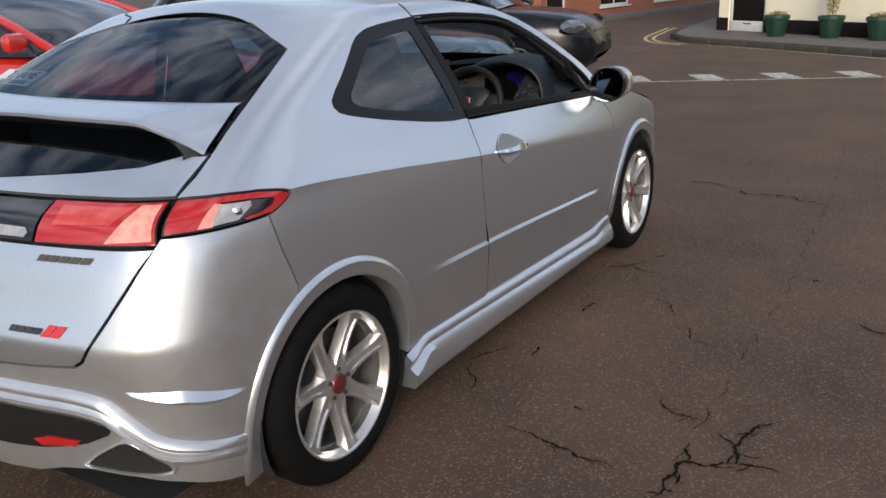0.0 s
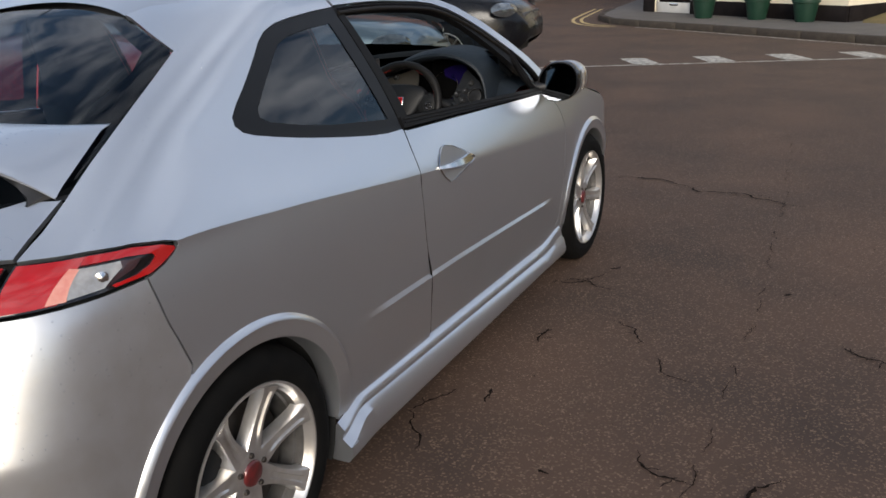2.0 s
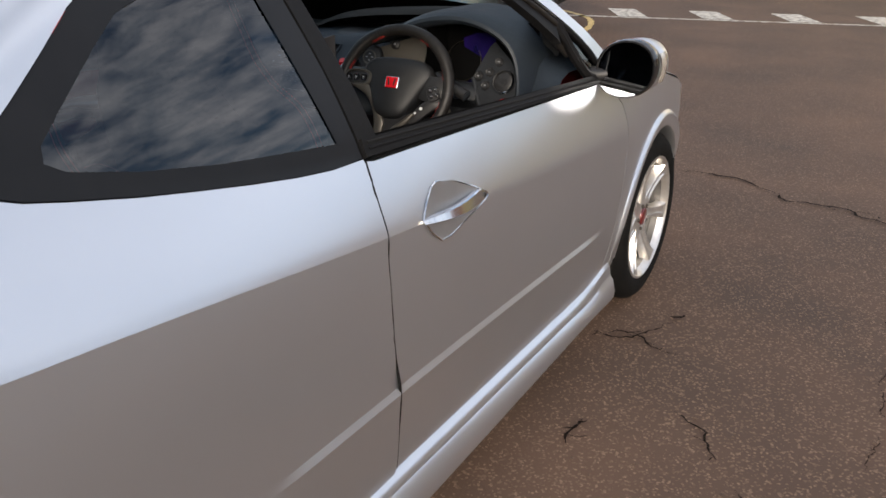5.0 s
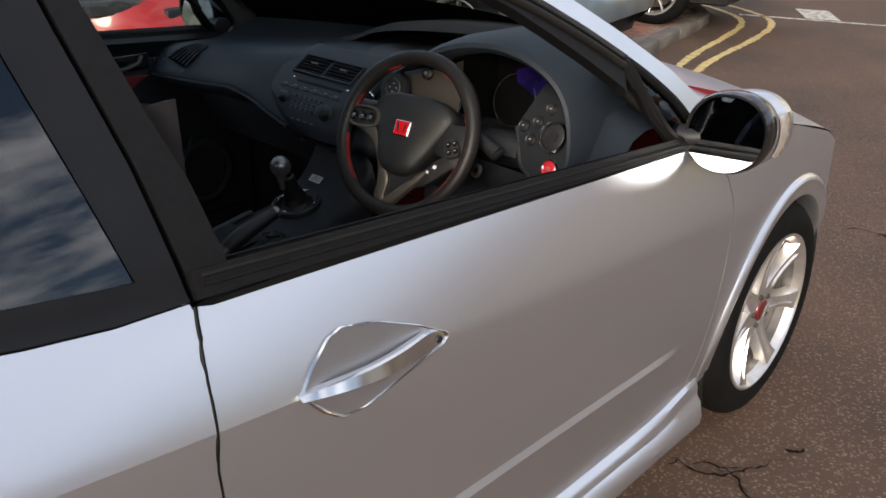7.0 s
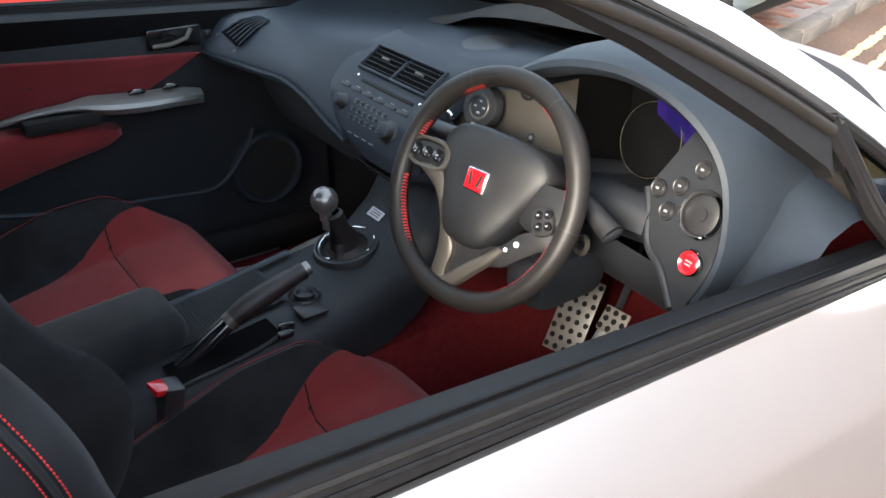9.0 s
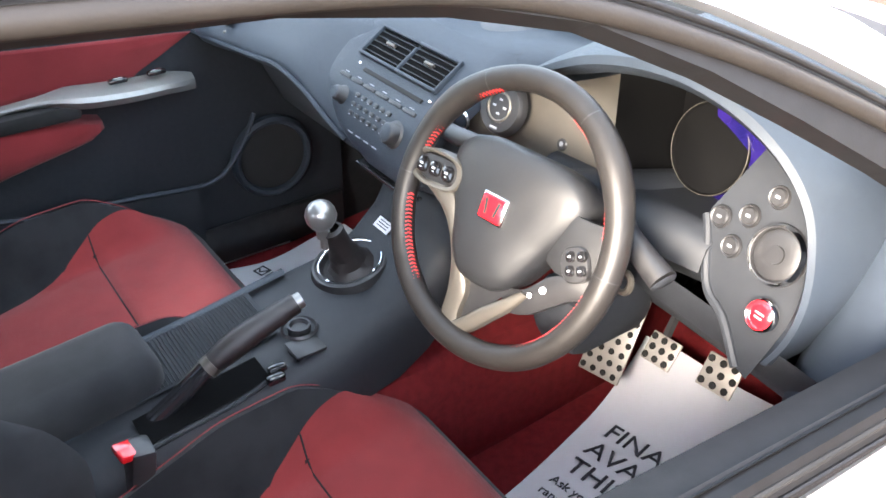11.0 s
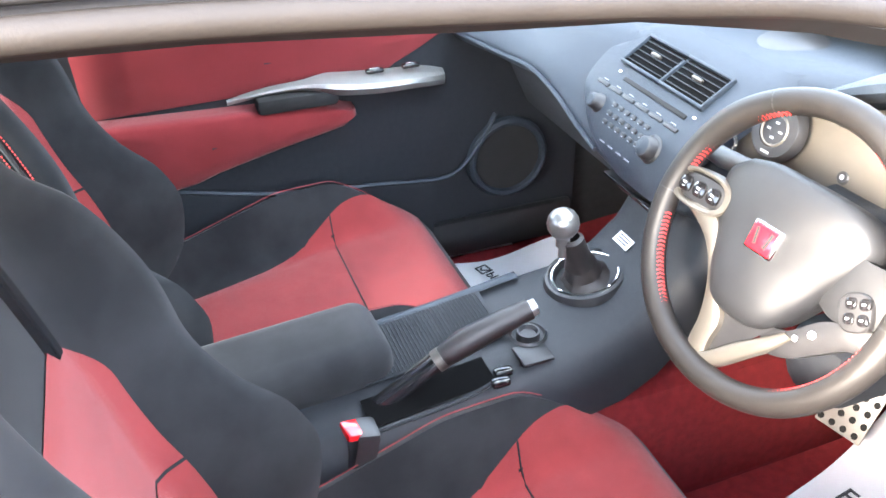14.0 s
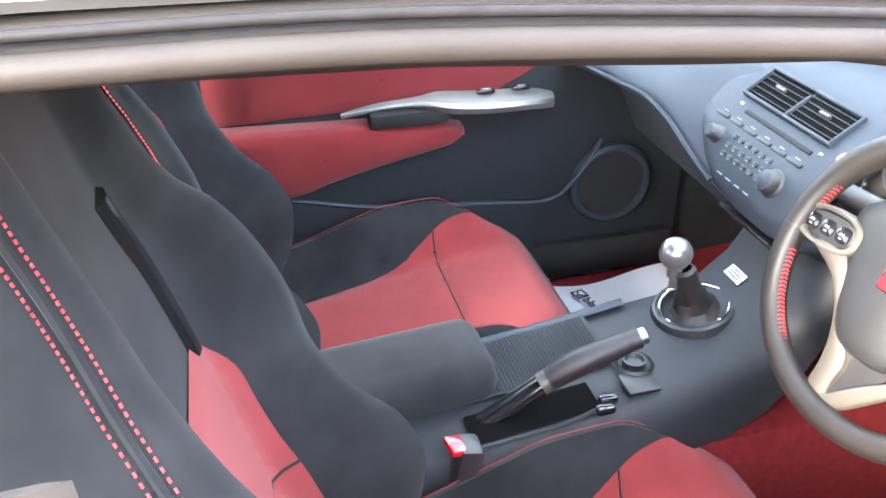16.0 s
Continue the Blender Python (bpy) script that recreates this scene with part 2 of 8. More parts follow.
def grid(pts, close_u=False, close_v=False, cap=False):
    """A skin over rows of points."""
    bm = bmesh.new()
    rows = [[bm.verts.new(p) for p in row] for row in pts]
    n, m = len(rows), len(rows[0])
    for i in range(n if close_u else n - 1):
        for j in range(m if close_v else m - 1):
            q = [rows[i][j], rows[(i + 1) % n][j], rows[(i + 1) % n][(j + 1) % m], rows[i][(j + 1) % m]]
            try:
                bm.faces.new(q)
            except ValueError:
                pass
    if cap:
        bm.faces.new(rows[0][::-1]), bm.faces.new(rows[-1])
    return bm


def box(sx, sy, sz, at=(0, 0, 0), bevel=0.006, rot=(0, 0, 0), segments=2, taper=1.0, bm=None):
    """A rounded block; taper narrows its top."""
    one = bmesh.new()
    bmesh.ops.create_cube(one, size=1)
    for v in one.verts:
        k = taper if v.co.z > 0 else 1
        v.co = Vector((v.co.x * sx * k, v.co.y * sy * k, v.co.z * sz))
    if bevel:
        bmesh.ops.bevel(one, geom=list(one.edges), offset=min(bevel, 0.45 * min(sx, sy, sz)), segments=segments, profile=0.5, affect="EDGES")
    one.transform(pose(*at, *rot))
    if bm is None:
        return one
    return join(bm, one)


def join(bm, other):
    me = bpy.data.meshes.new("tmp")
    other.to_mesh(me)
    other.free()
    bm.from_mesh(me)
    bpy.data.meshes.remove(me)
    return bm


def lathe(profile, n=32, m=None):
    """Turns (radius, height) pairs round z."""
    bm = grid([[(r * math.cos(a), r * math.sin(a), h) for r, h in profile] for a in (2 * math.pi * i / n for i in range(n))], close_u=True)
    if m is not None:
        bm.transform(m)
    return bm


def spline(pts, n):
    """n points along a smooth curve through pts."""
    P = np.array(pts, float)
    d = np.r_[0, np.cumsum(np.linalg.norm(np.diff(P, axis=0), axis=1))]
    out = []
    for q in np.linspace(0, d[-1], n):
        i = min(max(int(np.searchsorted(d, q, side="right")) - 1, 0), len(P) - 2)
        t = (q - d[i]) / (d[i + 1] - d[i])
        a, b, c, e = P[max(i - 1, 0)], P[i], P[i + 1], P[min(i + 2, len(P) - 1)]
        out.append(0.5 * (2 * b + (c - a) * t + (2 * a - 5 * b + 4 * c - e) * t * t + (3 * b - 3 * c + e - a) * t ** 3))
    return np.array(out)


def tube(pts, radius, n=10, closed=False, flat=1.0, up=(0, 0, 1), taper=None):
    """A round bar along points; flat squeezes it along up."""
    P = [Vector(p) for p in pts]
    rings = []
    for i, p in enumerate(P):
        a, b = P[i - 1] if (i or closed) else p, P[(i + 1) % len(P)] if (i < len(P) - 1 or closed) else p
        t = (b - a).normalized()
        s = t.cross(Vector(up))
        s = s.normalized() if s.length > 1e-4 else t.orthogonal().normalized()
        u = s.cross(t)
        r = radius * (taper[i] if taper is not None else 1)
        rings.append([p + s * r * math.cos(2 * math.pi * k / n) + u * r * flat * math.sin(2 * math.pi * k / n) for k in range(n)])
    return grid(rings, close_u=closed, close_v=True, cap=not closed)


def lettering(text, size, m, name, mat, parent=None, depth=0.0008, align="LEFT"):
    """Words set in the built-in typeface, as a mesh."""
    cu = bpy.data.curves.new(name, "FONT")
    cu.body, cu.size, cu.extrude, cu.align_x, cu.resolution_u = text, size, depth, align, 3
    ob = new(name, cu)
    me = bpy.data.meshes.new_from_object(ob.evaluated_get(bpy.context.evaluated_depsgraph_get()))
    bpy.data.objects.remove(ob)
    bpy.data.curves.remove(cu)
    me.transform(m)
    me.materials.append(mat)
    out = new(name, me)
    if parent:
        out.parent = parent
    return out


def mirrored(ob, name=None, parent=None):
    """The same part on the car's other side."""
    me = ob.data.copy()
    me.transform(Matrix.Scale(-1, 4, (1, 0, 0)))
    me.flip_normals()
    o = new(name or ob.name.split(".")[0], me)
    o.parent = parent or ob.parent
    if "label" in ob:
        o["label"] = ob["label"]
    return o

# ---------------------------------------------------------------- the silver car: outer skin
def curve(v, xs, ys):
    """Smooth interpolation through knots that never overshoots."""
    xs, ys = np.asarray(xs, float), np.asarray(ys, float)
    v = np.clip(np.asarray(v, float), xs[0], xs[-1])
    h = np.diff(xs)
    d = np.diff(ys) / h
    g = np.zeros(len(xs))
    g[0], g[-1] = d[0], d[-1]
    for i in range(1, len(xs) - 1):
        if d[i - 1] * d[i] > 0:
            g[i] = (h[i - 1] + h[i]) / (h[i - 1] / d[i] + h[i] / d[i - 1])
    i = np.clip(np.searchsorted(xs, v, side="right") - 1, 0, len(h) - 1)
    t = (v - xs[i]) / h[i]
    return (2 * t**3 - 3 * t**2 + 1) * ys[i] + (t**3 - 2 * t**2 + t) * h[i] * g[i] + (3 * t**2 - 2 * t**3) * ys[i + 1] + (t**3 - t**2) * h[i] * g[i + 1]


def ease(a, b, v):
    t = np.clip((np.asarray(v, float) - a) / (b - a), 0, 1)
    return t * t * (3 - 2 * t)


SECT_Z = [.12, .2, .3, .42, .55, .65, .75, .83, .875, .93, .98, 1.05, 1.15, 1.25, 1.33, 1.40, 1.44]
SECT_X = [.80, .835, .858, .876, .887, .886, .881, .873, .866, .842, .818, .790, .744, .692, .645, .590, .50]
LOW_Z = [.12, .2, .3, .42, .55, .65, .75, .85, .95]
LOW_X = [.80, .835, .858, .877, .887, .889, .888, .882, .868]
TAIL_Z = [.12, .2, .35, .5, .655, .668, .75, .85, .94, 1.0, 1.05, 1.15, 1.25, 1.35, 1.41, 1.44]
TAIL_Y = [-.645, -.680, -.706, -.724, -.744, -.739, -.708, -.674, -.625, -.535, -.44, -.23, -.01, .23, .40, .55]
BOW, CORNER = .20, .20
line_low = lambda s: curve(s, [.9, 1.0, 1.47, 2.67, 3.0], [.556, .554, .540, .478, .462])
line_high = lambda s: curve(s, [-1, .34, .683, 1.402, 2.783, 3.3], [.975, .967, .942, .866, .746, .70])
line_belt = lambda s: curve(s, [-1, .3, .55, .86, 1.3, 2.49, 2.8, 3.3, 4.2], [1.16, 1.13, 1.09, 1.046, 1.000, .945, .928, .875, .80])


def taper(y):
    t = 1 - .06 * np.clip((.5 - y) / 1.1, 0, 2) ** 2 - .03 * np.clip((y - 1.9) / .9, 0, 1) ** 2
    return t * np.sqrt(np.clip(1 - np.clip((y - 2.78) / .70, 0, 1) ** 2.3, 0, 1))


def half_width(y, z, s):
    plain = curve(z, SECT_Z, SECT_X)
    zc, zb = line_high(s), line_belt(s)
    low, wc, wb = curve(z, LOW_Z, LOW_X), curve(line_high(s), LOW_Z, LOW_X), curve(zb, SECT_Z, SECT_X)
    t = np.clip((z - zc) / (zb - zc), 0, 1)
    creased = np.where(z < zc, low, np.where(z < zb, wc + (wb - wc) * t ** 1.12, plain))
    w = plain + (creased - plain) * ease(.03, .32, s) * (1 - ease(2.75, 3.3, s))
    zl = line_low(s)
    w = w + .009 * ease(0, .012, zl - z) * np.exp(-np.clip(zl - z, 0, 1) / .07) * ease(.98, 1.2, s) * (1 - ease(2.5, 2.7, s))
    return w * taper(y)


def tail_frame(z):
    yr = curve(z, TAIL_Z, TAIL_Y)
    wc = curve(z, SECT_Z, SECT_X) * taper(yr + .1)
    return yr, wc, yr + BOW * wc ** 2


def skin(s, z):
    """The body's right half: s runs round the plan outline (0 at the rear corner, minus across the tail, plus along the flank)."""
    s, z = np.broadcast_arrays(np.asarray(s, float), np.asarray(z, float))
    yr, wc, yc = tail_frame(z)

    def rear(q):
        x = wc + q
        return np.stack([x, yr + BOW * x * x, z], -1)

    def flank(q):
        return np.stack([half_width(yc + q, z, q), yc + q, z], -1)

    t = np.clip((s + CORNER) / (2 * CORNER), 0, 1)[..., None]
    r = np.full_like(s, CORNER)
    round_off = (1 - t) ** 2 * rear(-r) + 2 * t * (1 - t) * flank(0 * r) + t * t * flank(r)
    return np.where((s < -CORNER)[..., None], rear(s), np.where((s > CORNER)[..., None], flank(s), round_off))


def to_s(kind, a, z):
    yr, wc, yc = tail_frame(z)
    return a if kind == "s" else a - yc if kind == "y" else a - wc


def outline(pts, step=.025):
    """A dense outline (s, z) from corners given along the flank ('y'), across the tail ('x') or by s."""
    out = []
    for (k, a, z), (k2, a2, z2) in zip(pts, pts[1:] + pts[:1]):
        n = max(1, int(math.hypot(a2 - a if k == k2 else .3, z2 - z) / step))
        for i in range(n):
            f = i / n
            if k == k2:
                out.append((float(to_s(k, a + (a2 - a) * f, z + (z2 - z) * f)), z + (z2 - z) * f))
            else:
                sa, sb = float(to_s(k, a, z)), float(to_s(k2, a2, z2))
                out.append((sa + (sb - sa) * f, z + (z2 - z) * f))
    return out


def area(p):
    p = np.array(p)
    return .5 * np.sum(p[:, 0] * np.roll(p[:, 1], -1) - np.roll(p[:, 0], -1) * p[:, 1])


def shrunk(p, d):
    p = np.array(p if area(p) > 0 else p[::-1])
    t = np.roll(p, -1, 0) - np.roll(p, 1, 0)
    t /= np.linalg.norm(t, axis=1)[:, None] + 1e-9
    return [tuple(q) for q in p + d * np.stack([-t[:, 1], t[:, 0]], -1)]


V_KNOTS = [.12, .252, .504, .864, 1.008, 1.464]


def z_to_v(s, z):
    k = [.12, .25, float(line_low(s)), float(line_high(s)), float(line_belt(s)), 1.46]
    return float(np.interp(z, k, V_KNOTS))


def v_to_z(s, v):
    return np.array([np.interp(b, V_KNOTS, [.12, .25, float(line_low(a)), float(line_high(a)), float(line_belt(a)), 1.46]) for a, b in zip(s, v)])


def without_spikes(c):
    """Drops corners at which an outline runs back on itself."""
    c, going = list(c), True
    while going and len(c) > 2:
        going = False
        for k in range(len(c)):
            a, b, d = c[k - 1], c[k], c[(k + 1) % len(c)]
            u, v = (a[0] - b[0], a[1] - b[1]), (d[0] - b[0], d[1] - b[1])
            if abs(u[0] * v[1] - u[1] * v[0]) < 1e-9 and u[0] * v[0] + u[1] * v[1] >= -1e-12:
                del c[k]
                going = True
                break
    return c


def half_plane(p, axis, value, sign):
    out = []
    for a, b in zip(p, p[1:] + p[:1]):
        da, db = sign * (a[axis] - value), sign * (b[axis] - value)
        if da >= 0:
            out.append(a)
        if da * db < 0:
            f = da / (da - db)
            out.append((a[0] + f * (b[0] - a[0]), a[1] + f * (b[1] - a[1])))
    return out


def with_hole(p, hole, s0):
    """Splits an outline with a hole at s0 into two outlines without."""
    p, hole = (p if area(p) > 0 else p[::-1]), (hole[::-1] if area(hole) > 0 else hole)
    both = []
    for sign in (-1, 1):
        a, h = half_plane(p, 0, s0, sign), half_plane(hole, 0, s0, sign)
        edge = lambda q: max(range(len(q)), key=lambda i: abs(q[i][1] - q[i - 1][1]) if abs(q[i][0] - s0) < 1e-9 and abs(q[i - 1][0] - s0) < 1e-9 else -1)
        i, j = edge(a), edge(h)
        both.append(a[:i] + h[j:] + h[:j] + a[i:])
    return both


def panel(polys, ds=.03, dv=.012, off=0.0, gap=.002, flange=.012, both=False):
    """A skin panel from outlines (s, z); its rim turns inwards by the flange."""
    polys = polys if isinstance(polys[0], list) else [shrunk(polys, gap)]
    cells, keys, pts = [], {}, []

    def key(q):
        k = (round(q[0], 5), round(q[1], 5))
        if k not in keys:
            keys[k] = len(pts)
            pts.append(k)
        return keys[k]

    for p in polys:
        q = [(s, z_to_v(s, z)) for s, z in p]
        for i in range(math.floor(min(a for a, _ in q) / ds), math.ceil(max(a for a, _ in q) / ds)):
            col = half_plane(half_plane(q, 0, i * ds, 1), 0, (i + 1) * ds, -1)
            if len(col) < 3:
                continue
            for j in range(math.floor(min(b for _, b in col) / dv), math.ceil(max(b for _, b in col) / dv)):
                cell = half_plane(half_plane(col, 1, j * dv, 1), 1, (j + 1) * dv, -1)
                ids = []
                for c in without_spikes(cell):
                    k = key(c)
                    if k not in ids:
                        ids.append(k)
                if len(ids) > 2:
                    cells.append(ids)
    a = np.array(pts)
    z = v_to_z(a[:, 0], a[:, 1])
    P = skin(a[:, 0], z)
    if off:
        e = 1e-3
        u, w = skin(a[:, 0] + e, z) - skin(a[:, 0] - e, z), skin(a[:, 0], z + e) - skin(a[:, 0], z - e)
        nrm = np.cross(u, w)
        P = P + off * nrm / (np.linalg.norm(nrm, axis=1)[:, None] + 1e-12)
    bm = bmesh.new()
    vs = [bm.verts.new(p) for p in P]
    for ids in cells:
        try:
            bm.faces.new([vs[k] for k in ids])
        except ValueError:
            pass
    if both:
        other = bm.copy()
        other.transform(Matrix.Scale(-1, 4, (1, 0, 0)))
        bmesh.ops.reverse_faces(other, faces=other.faces)
        join(bm, other)
        for v in bm.verts:
            if abs(v.co.x) < .004:
                v.co.x = 0
    bmesh.ops.remove_doubles(bm, verts=bm.verts, dist=1e-4)
    bm.normal_update()
    if flange:
        e = 1e-3
        nu, nw = skin(a[:, 0] + e, z) - skin(a[:, 0] - e, z), skin(a[:, 0], z + e) - skin(a[:, 0], z - e)
        nn = np.cross(nu, nw)
        nn /= np.linalg.norm(nn, axis=1)[:, None] + 1e-12
        tree_ = KDTree(len(P) * (2 if both else 1))
        for k, q in enumerate(P):
            tree_.insert(q, k)
            if both:
                tree_.insert((-q[0], q[1], q[2]), k + len(P))
        tree_.balance()
        normals = {}
        for v in bm.verts:
            k = tree_.find(v.co)[1]
            q = nn[k % len(P)]
            normals[v] = Vector((-q[0] if k >= len(P) else q[0], q[1], q[2]))
        rim = [e for e in bm.edges if len(e.link_faces) == 1]
        src = {}
        made = bmesh.ops.extrude_edge_only(bm, edges=rim)["geom"]
        for v in made:
            if isinstance(v, bmesh.types.BMVert):
                near = min((e.other_vert(v) for e in v.link_edges), key=lambda o: (o.co - v.co).length)
                src[v] = normals.get(near, Vector())
        for v, nv in src.items():
            v.co -= nv * flange
    return bm


def arc(cy, cz, r, a0, a1, n=24):
    return [("y", cy + r * math.cos(radians(a0 + (a1 - a0) * i / n)), cz + r * math.sin(radians(a0 + (a1 - a0) * i / n))) for i in range(n + 1)]


Y = lambda *q: [("y", a, z) for a, z in q]
S = lambda *q: [("s", a, z) for a, z in q]
X = lambda *q: [("x", a, z) for a, z in q]
silver_car = thing("hatchback_car", "silver three-door hatchback with rain drops and its driver window down", "car")

DOOR_REAR = [(.882, .992), (.866, .93), (.855, .87), (.848, .82), (.852, .72), (.862, .62), (.874, .53), (.888, .42), (.905, .312)]
DOOR_FRONT = [(2.125, .262), (2.155, .285), (2.172, .36), (2.188, .45), (2.20, .56), (2.207, .68), (2.203, .78), (2.185, .835), (2.13, .888), (2.06, .928)]
HANDLE = [(.972, .860), (1.0, .884), (1.036, .906), (1.06, .911), (1.12, .898), (1.19, .868), (1.236, .843), (1.24, .836), (1.228, .829), (1.15, .812), (1.07, .797), (1.035, .800), (1.005, .822)]
door_edge = Y(*DOOR_REAR, *DOOR_FRONT)
door_panels = with_hole(shrunk(outline(door_edge), .002), outline(Y(*HANDLE)), 1.65)
door = part("door", panel(door_panels, flange=.014), SILVER, silver_car, "silver door with a pressed crease and a diamond handle recess", smooth=15)
door_left = part("door", panel(outline(door_edge), flange=.014), SILVER, silver_car)
door_left.data.transform(Matrix.Scale(-1, 4, (1, 0, 0)))
door_left.data.flip_normals()

WINDOW_TOP = [(.829, 1.362), (.958, 1.362), (1.117, 1.358), (1.325, 1.342), (1.43, 1.328), (1.519, 1.304), (1.61, 1.268), (1.69, 1.230), (1.78, 1.182), (1.869, 1.130), (1.95, 1.078), (2.022, 1.024), (2.068, .975), (2.080, .945)]
QUARTER = [(.880, 1.000), (.79, 1.004), (.7, 1.015), (.6, 1.031), (.5, 1.049), (.4, 1.068), (.31, 1.088), (.24, 1.105), (.205, 1.118), (.190, 1.135), (.195, 1.155), (.225, 1.178), (.28, 1.212), (.35, 1.258), (.42, 1.306), (.46, 1.326), (.52, 1.341), (.60, 1.350), (.72, 1.358), (.826, 1.362), (.835, 1.29), (.862, 1.15)]
REAR_SEAM = [(-.045, .992), (-.035, 1.03), (-.039, 1.072), (-.050, 1.12), (-.056, 1.182), (-.060, 1.24), (-.066, 1.303)]
LAMP_SIDE = [(-.045, .992), (.104, .990), (.2, .984), (.278, .974), (.315, .966), (.331, .956), (.327, .945), (.31, .932), (.28, .920), (.2, .917), (.127, .917), (-.045, .915)]
BUMPER_SEAM = [(.272, .918), (.30, .87), (.341, .802), (.38, .745), (.412, .702)]
PILLAR_TOP = [(2.20, .945), (2.13, 1.01), (2.03, 1.085), (1.9, 1.165), (1.75, 1.25), (1.6, 1.315), (1.45, 1.362), (1.3, 1.392), (1.15, 1.408), (.9, 1.414), (.65, 1.414)]
quarter_edge = (Y(*DOOR_REAR, (.90, .285), (.36, .285)) + arc(0, .318, .352, -6, 122, 40) + S(*BUMPER_SEAM[::-1]) + S(*LAMP_SIDE[8:4:-1], *LAMP_SIDE[4::-1]) + S(*REAR_SEAM[1:])
                + S((-.306, 1.381), (-.25, 1.40), (-.1, 1.412)) + Y(*PILLAR_TOP[::-1][0:1], (.826, 1.414), (.826, 1.366)) + Y(*QUARTER[::-1][2:]))
quarter = part("quarter_panel", panel(outline(quarter_edge)), SILVER, silver_car, smooth=15)
mirrored(quarter)
pillar_edge = Y((.829, 1.366), *[(a, z + .004) for a, z in WINDOW_TOP], (2.085, .932), (2.11, .905)) + Y(*PILLAR_TOP[:-2], (.9, 1.414), (.829, 1.414))
pillar = part("roof_pillar", panel(outline(pillar_edge), dv=.010), SILVER, silver_car)
mirrored(pillar)
fender_edge = (Y(*DOOR_FRONT[::-1]) + Y((2.13, .25)) + arc(2.635, .318, .352, 190, -20, 48) + Y((3.05, .17), (3.30, .15), (3.40, .17), (3.45, .28), (3.45, .40), (3.40, .47), (3.28, .575), (3.1, .690), (2.85, .802), (2.6, .870), (2.4, .912), (2.2, .942), (2.115, .902)))
fender = part("front_wing", panel(outline(fender_edge)), SILVER, silver_car, smooth=15)
mirrored(fender)

bumper_edge = (X((0, .205)) + S((-.62, .215), (-.5, .23), (-.40, .262), (-.31, .276), (-.16, .274), (-.03, .252), (.08, .222), (.2, .196)) + Y((-.335, .196), (-.345, .23)) + arc(0, .318, .352, 190, 122, 20) + S(*BUMPER_SEAM[::-1]) + S((.2, .915), (-.045, .913), (-.064, .893), (-.10, .845), (-.16, .755), (-.222, .650), (-.245, .618), (-.275, .600), (-.40, .588), (-.55, .579)) + X((0, .574)))
EXHAUST = [(-.319, .298), (-.283, .329), (-.235, .363), (-.19, .390), (-.172, .394), (-.154, .388), (-.10, .353), (-.052, .317), (-.044, .302), (-.052, .293), (-.09, .288), (-.20, .290), (-.30, .291)]
GRILLE = [(-.74, .44), (-.567, .452), (-.439, .458), (-.327, .450), (-.235, .430), (-.217, .417), (-.226, .402), (-.299, .364), (-.38, .340), (-.457, .322), (-.594, .305), (-.74, .298)]
bp = [q for half in [with_hole(shrunk(outline(bumper_edge), .002), outline(S(*EXHAUST)), -.17)] for q in half]
bumper = part("rear_bumper", panel(bp, both=True), SILVER_DIRTY, silver_car, "silver rear bumper with a dark mesh insert and triangular exhaust outlets")
# the swept wing across the bumper
wing = []
for s in np.linspace(-.74, .185, 80):
    zw = float(curve(s, [-.75, -.55, -.35, -.23, -.157, -.08, .015, .156, .2], [.520, .526, .528, .515, .463, .406, .376, .347, .340]))
    row = []
    wide = 1 - .25 * float(ease(-.1, .1, s))
    for dz, d in ((.006, -.004), (.0, .004), (-.010, .016), (-.020, .021), (-.029, .019), (-.034, .009), (-.040, .011), (-.048, .022), (-.058, .024), (-.070, .016), (-.082, .004), (-.094, -.006)):
        p = skin(s, zw + dz * wide)
        e = skin(s + .004, zw + dz * wide) - skin(s - .004, zw + dz * wide)
        nn = np.array([e[1], -e[0], 0]) / (np.hypot(e[0], e[1]) + 1e-9)
        row.append(p + nn * (d if s < .06 or d < 0 else d + (.006 - d) * (s - .06) / .125))
    wing.append(row)
w_ob = part("bumper_wing", grid(wing), SILVER_DIRTY, silver_car, fix=True)
mirrored(w_ob)
g_ob = part("mesh_insert", panel(outline(S(*GRILLE)), off=.004, flange=.006), RUBBER, silver_car, "black mesh grille insert")
mirrored(g_ob)
r_ob = part("reflector", panel(outline(S((-.484, .352), (-.43, .372), (-.316, .376), (-.330, .354), (-.455, .334))), off=.009, flange=.006), LAMP_RED, silver_car, "red reflector strip")
mirrored(r_ob)
# exhaust outlet: dark liner with a bright rim
ex = outline(S(*EXHAUST), .02)
def outlet(levels):
    out, c = [], np.mean(ex, 0)
    for d, k in levels:
        ring_row = []
        for s, z in ex:
            s2, z2 = c + (np.array([s, z]) - c) * k
            p, e = skin(s2, z2), skin(s2 + .004, z2) - skin(s2 - .004, z2)
            ring_row.append(p + np.array([e[1], -e[0], 0]) / np.hypot(e[0], e[1]) * d)
        out.append(ring_row)
    return out


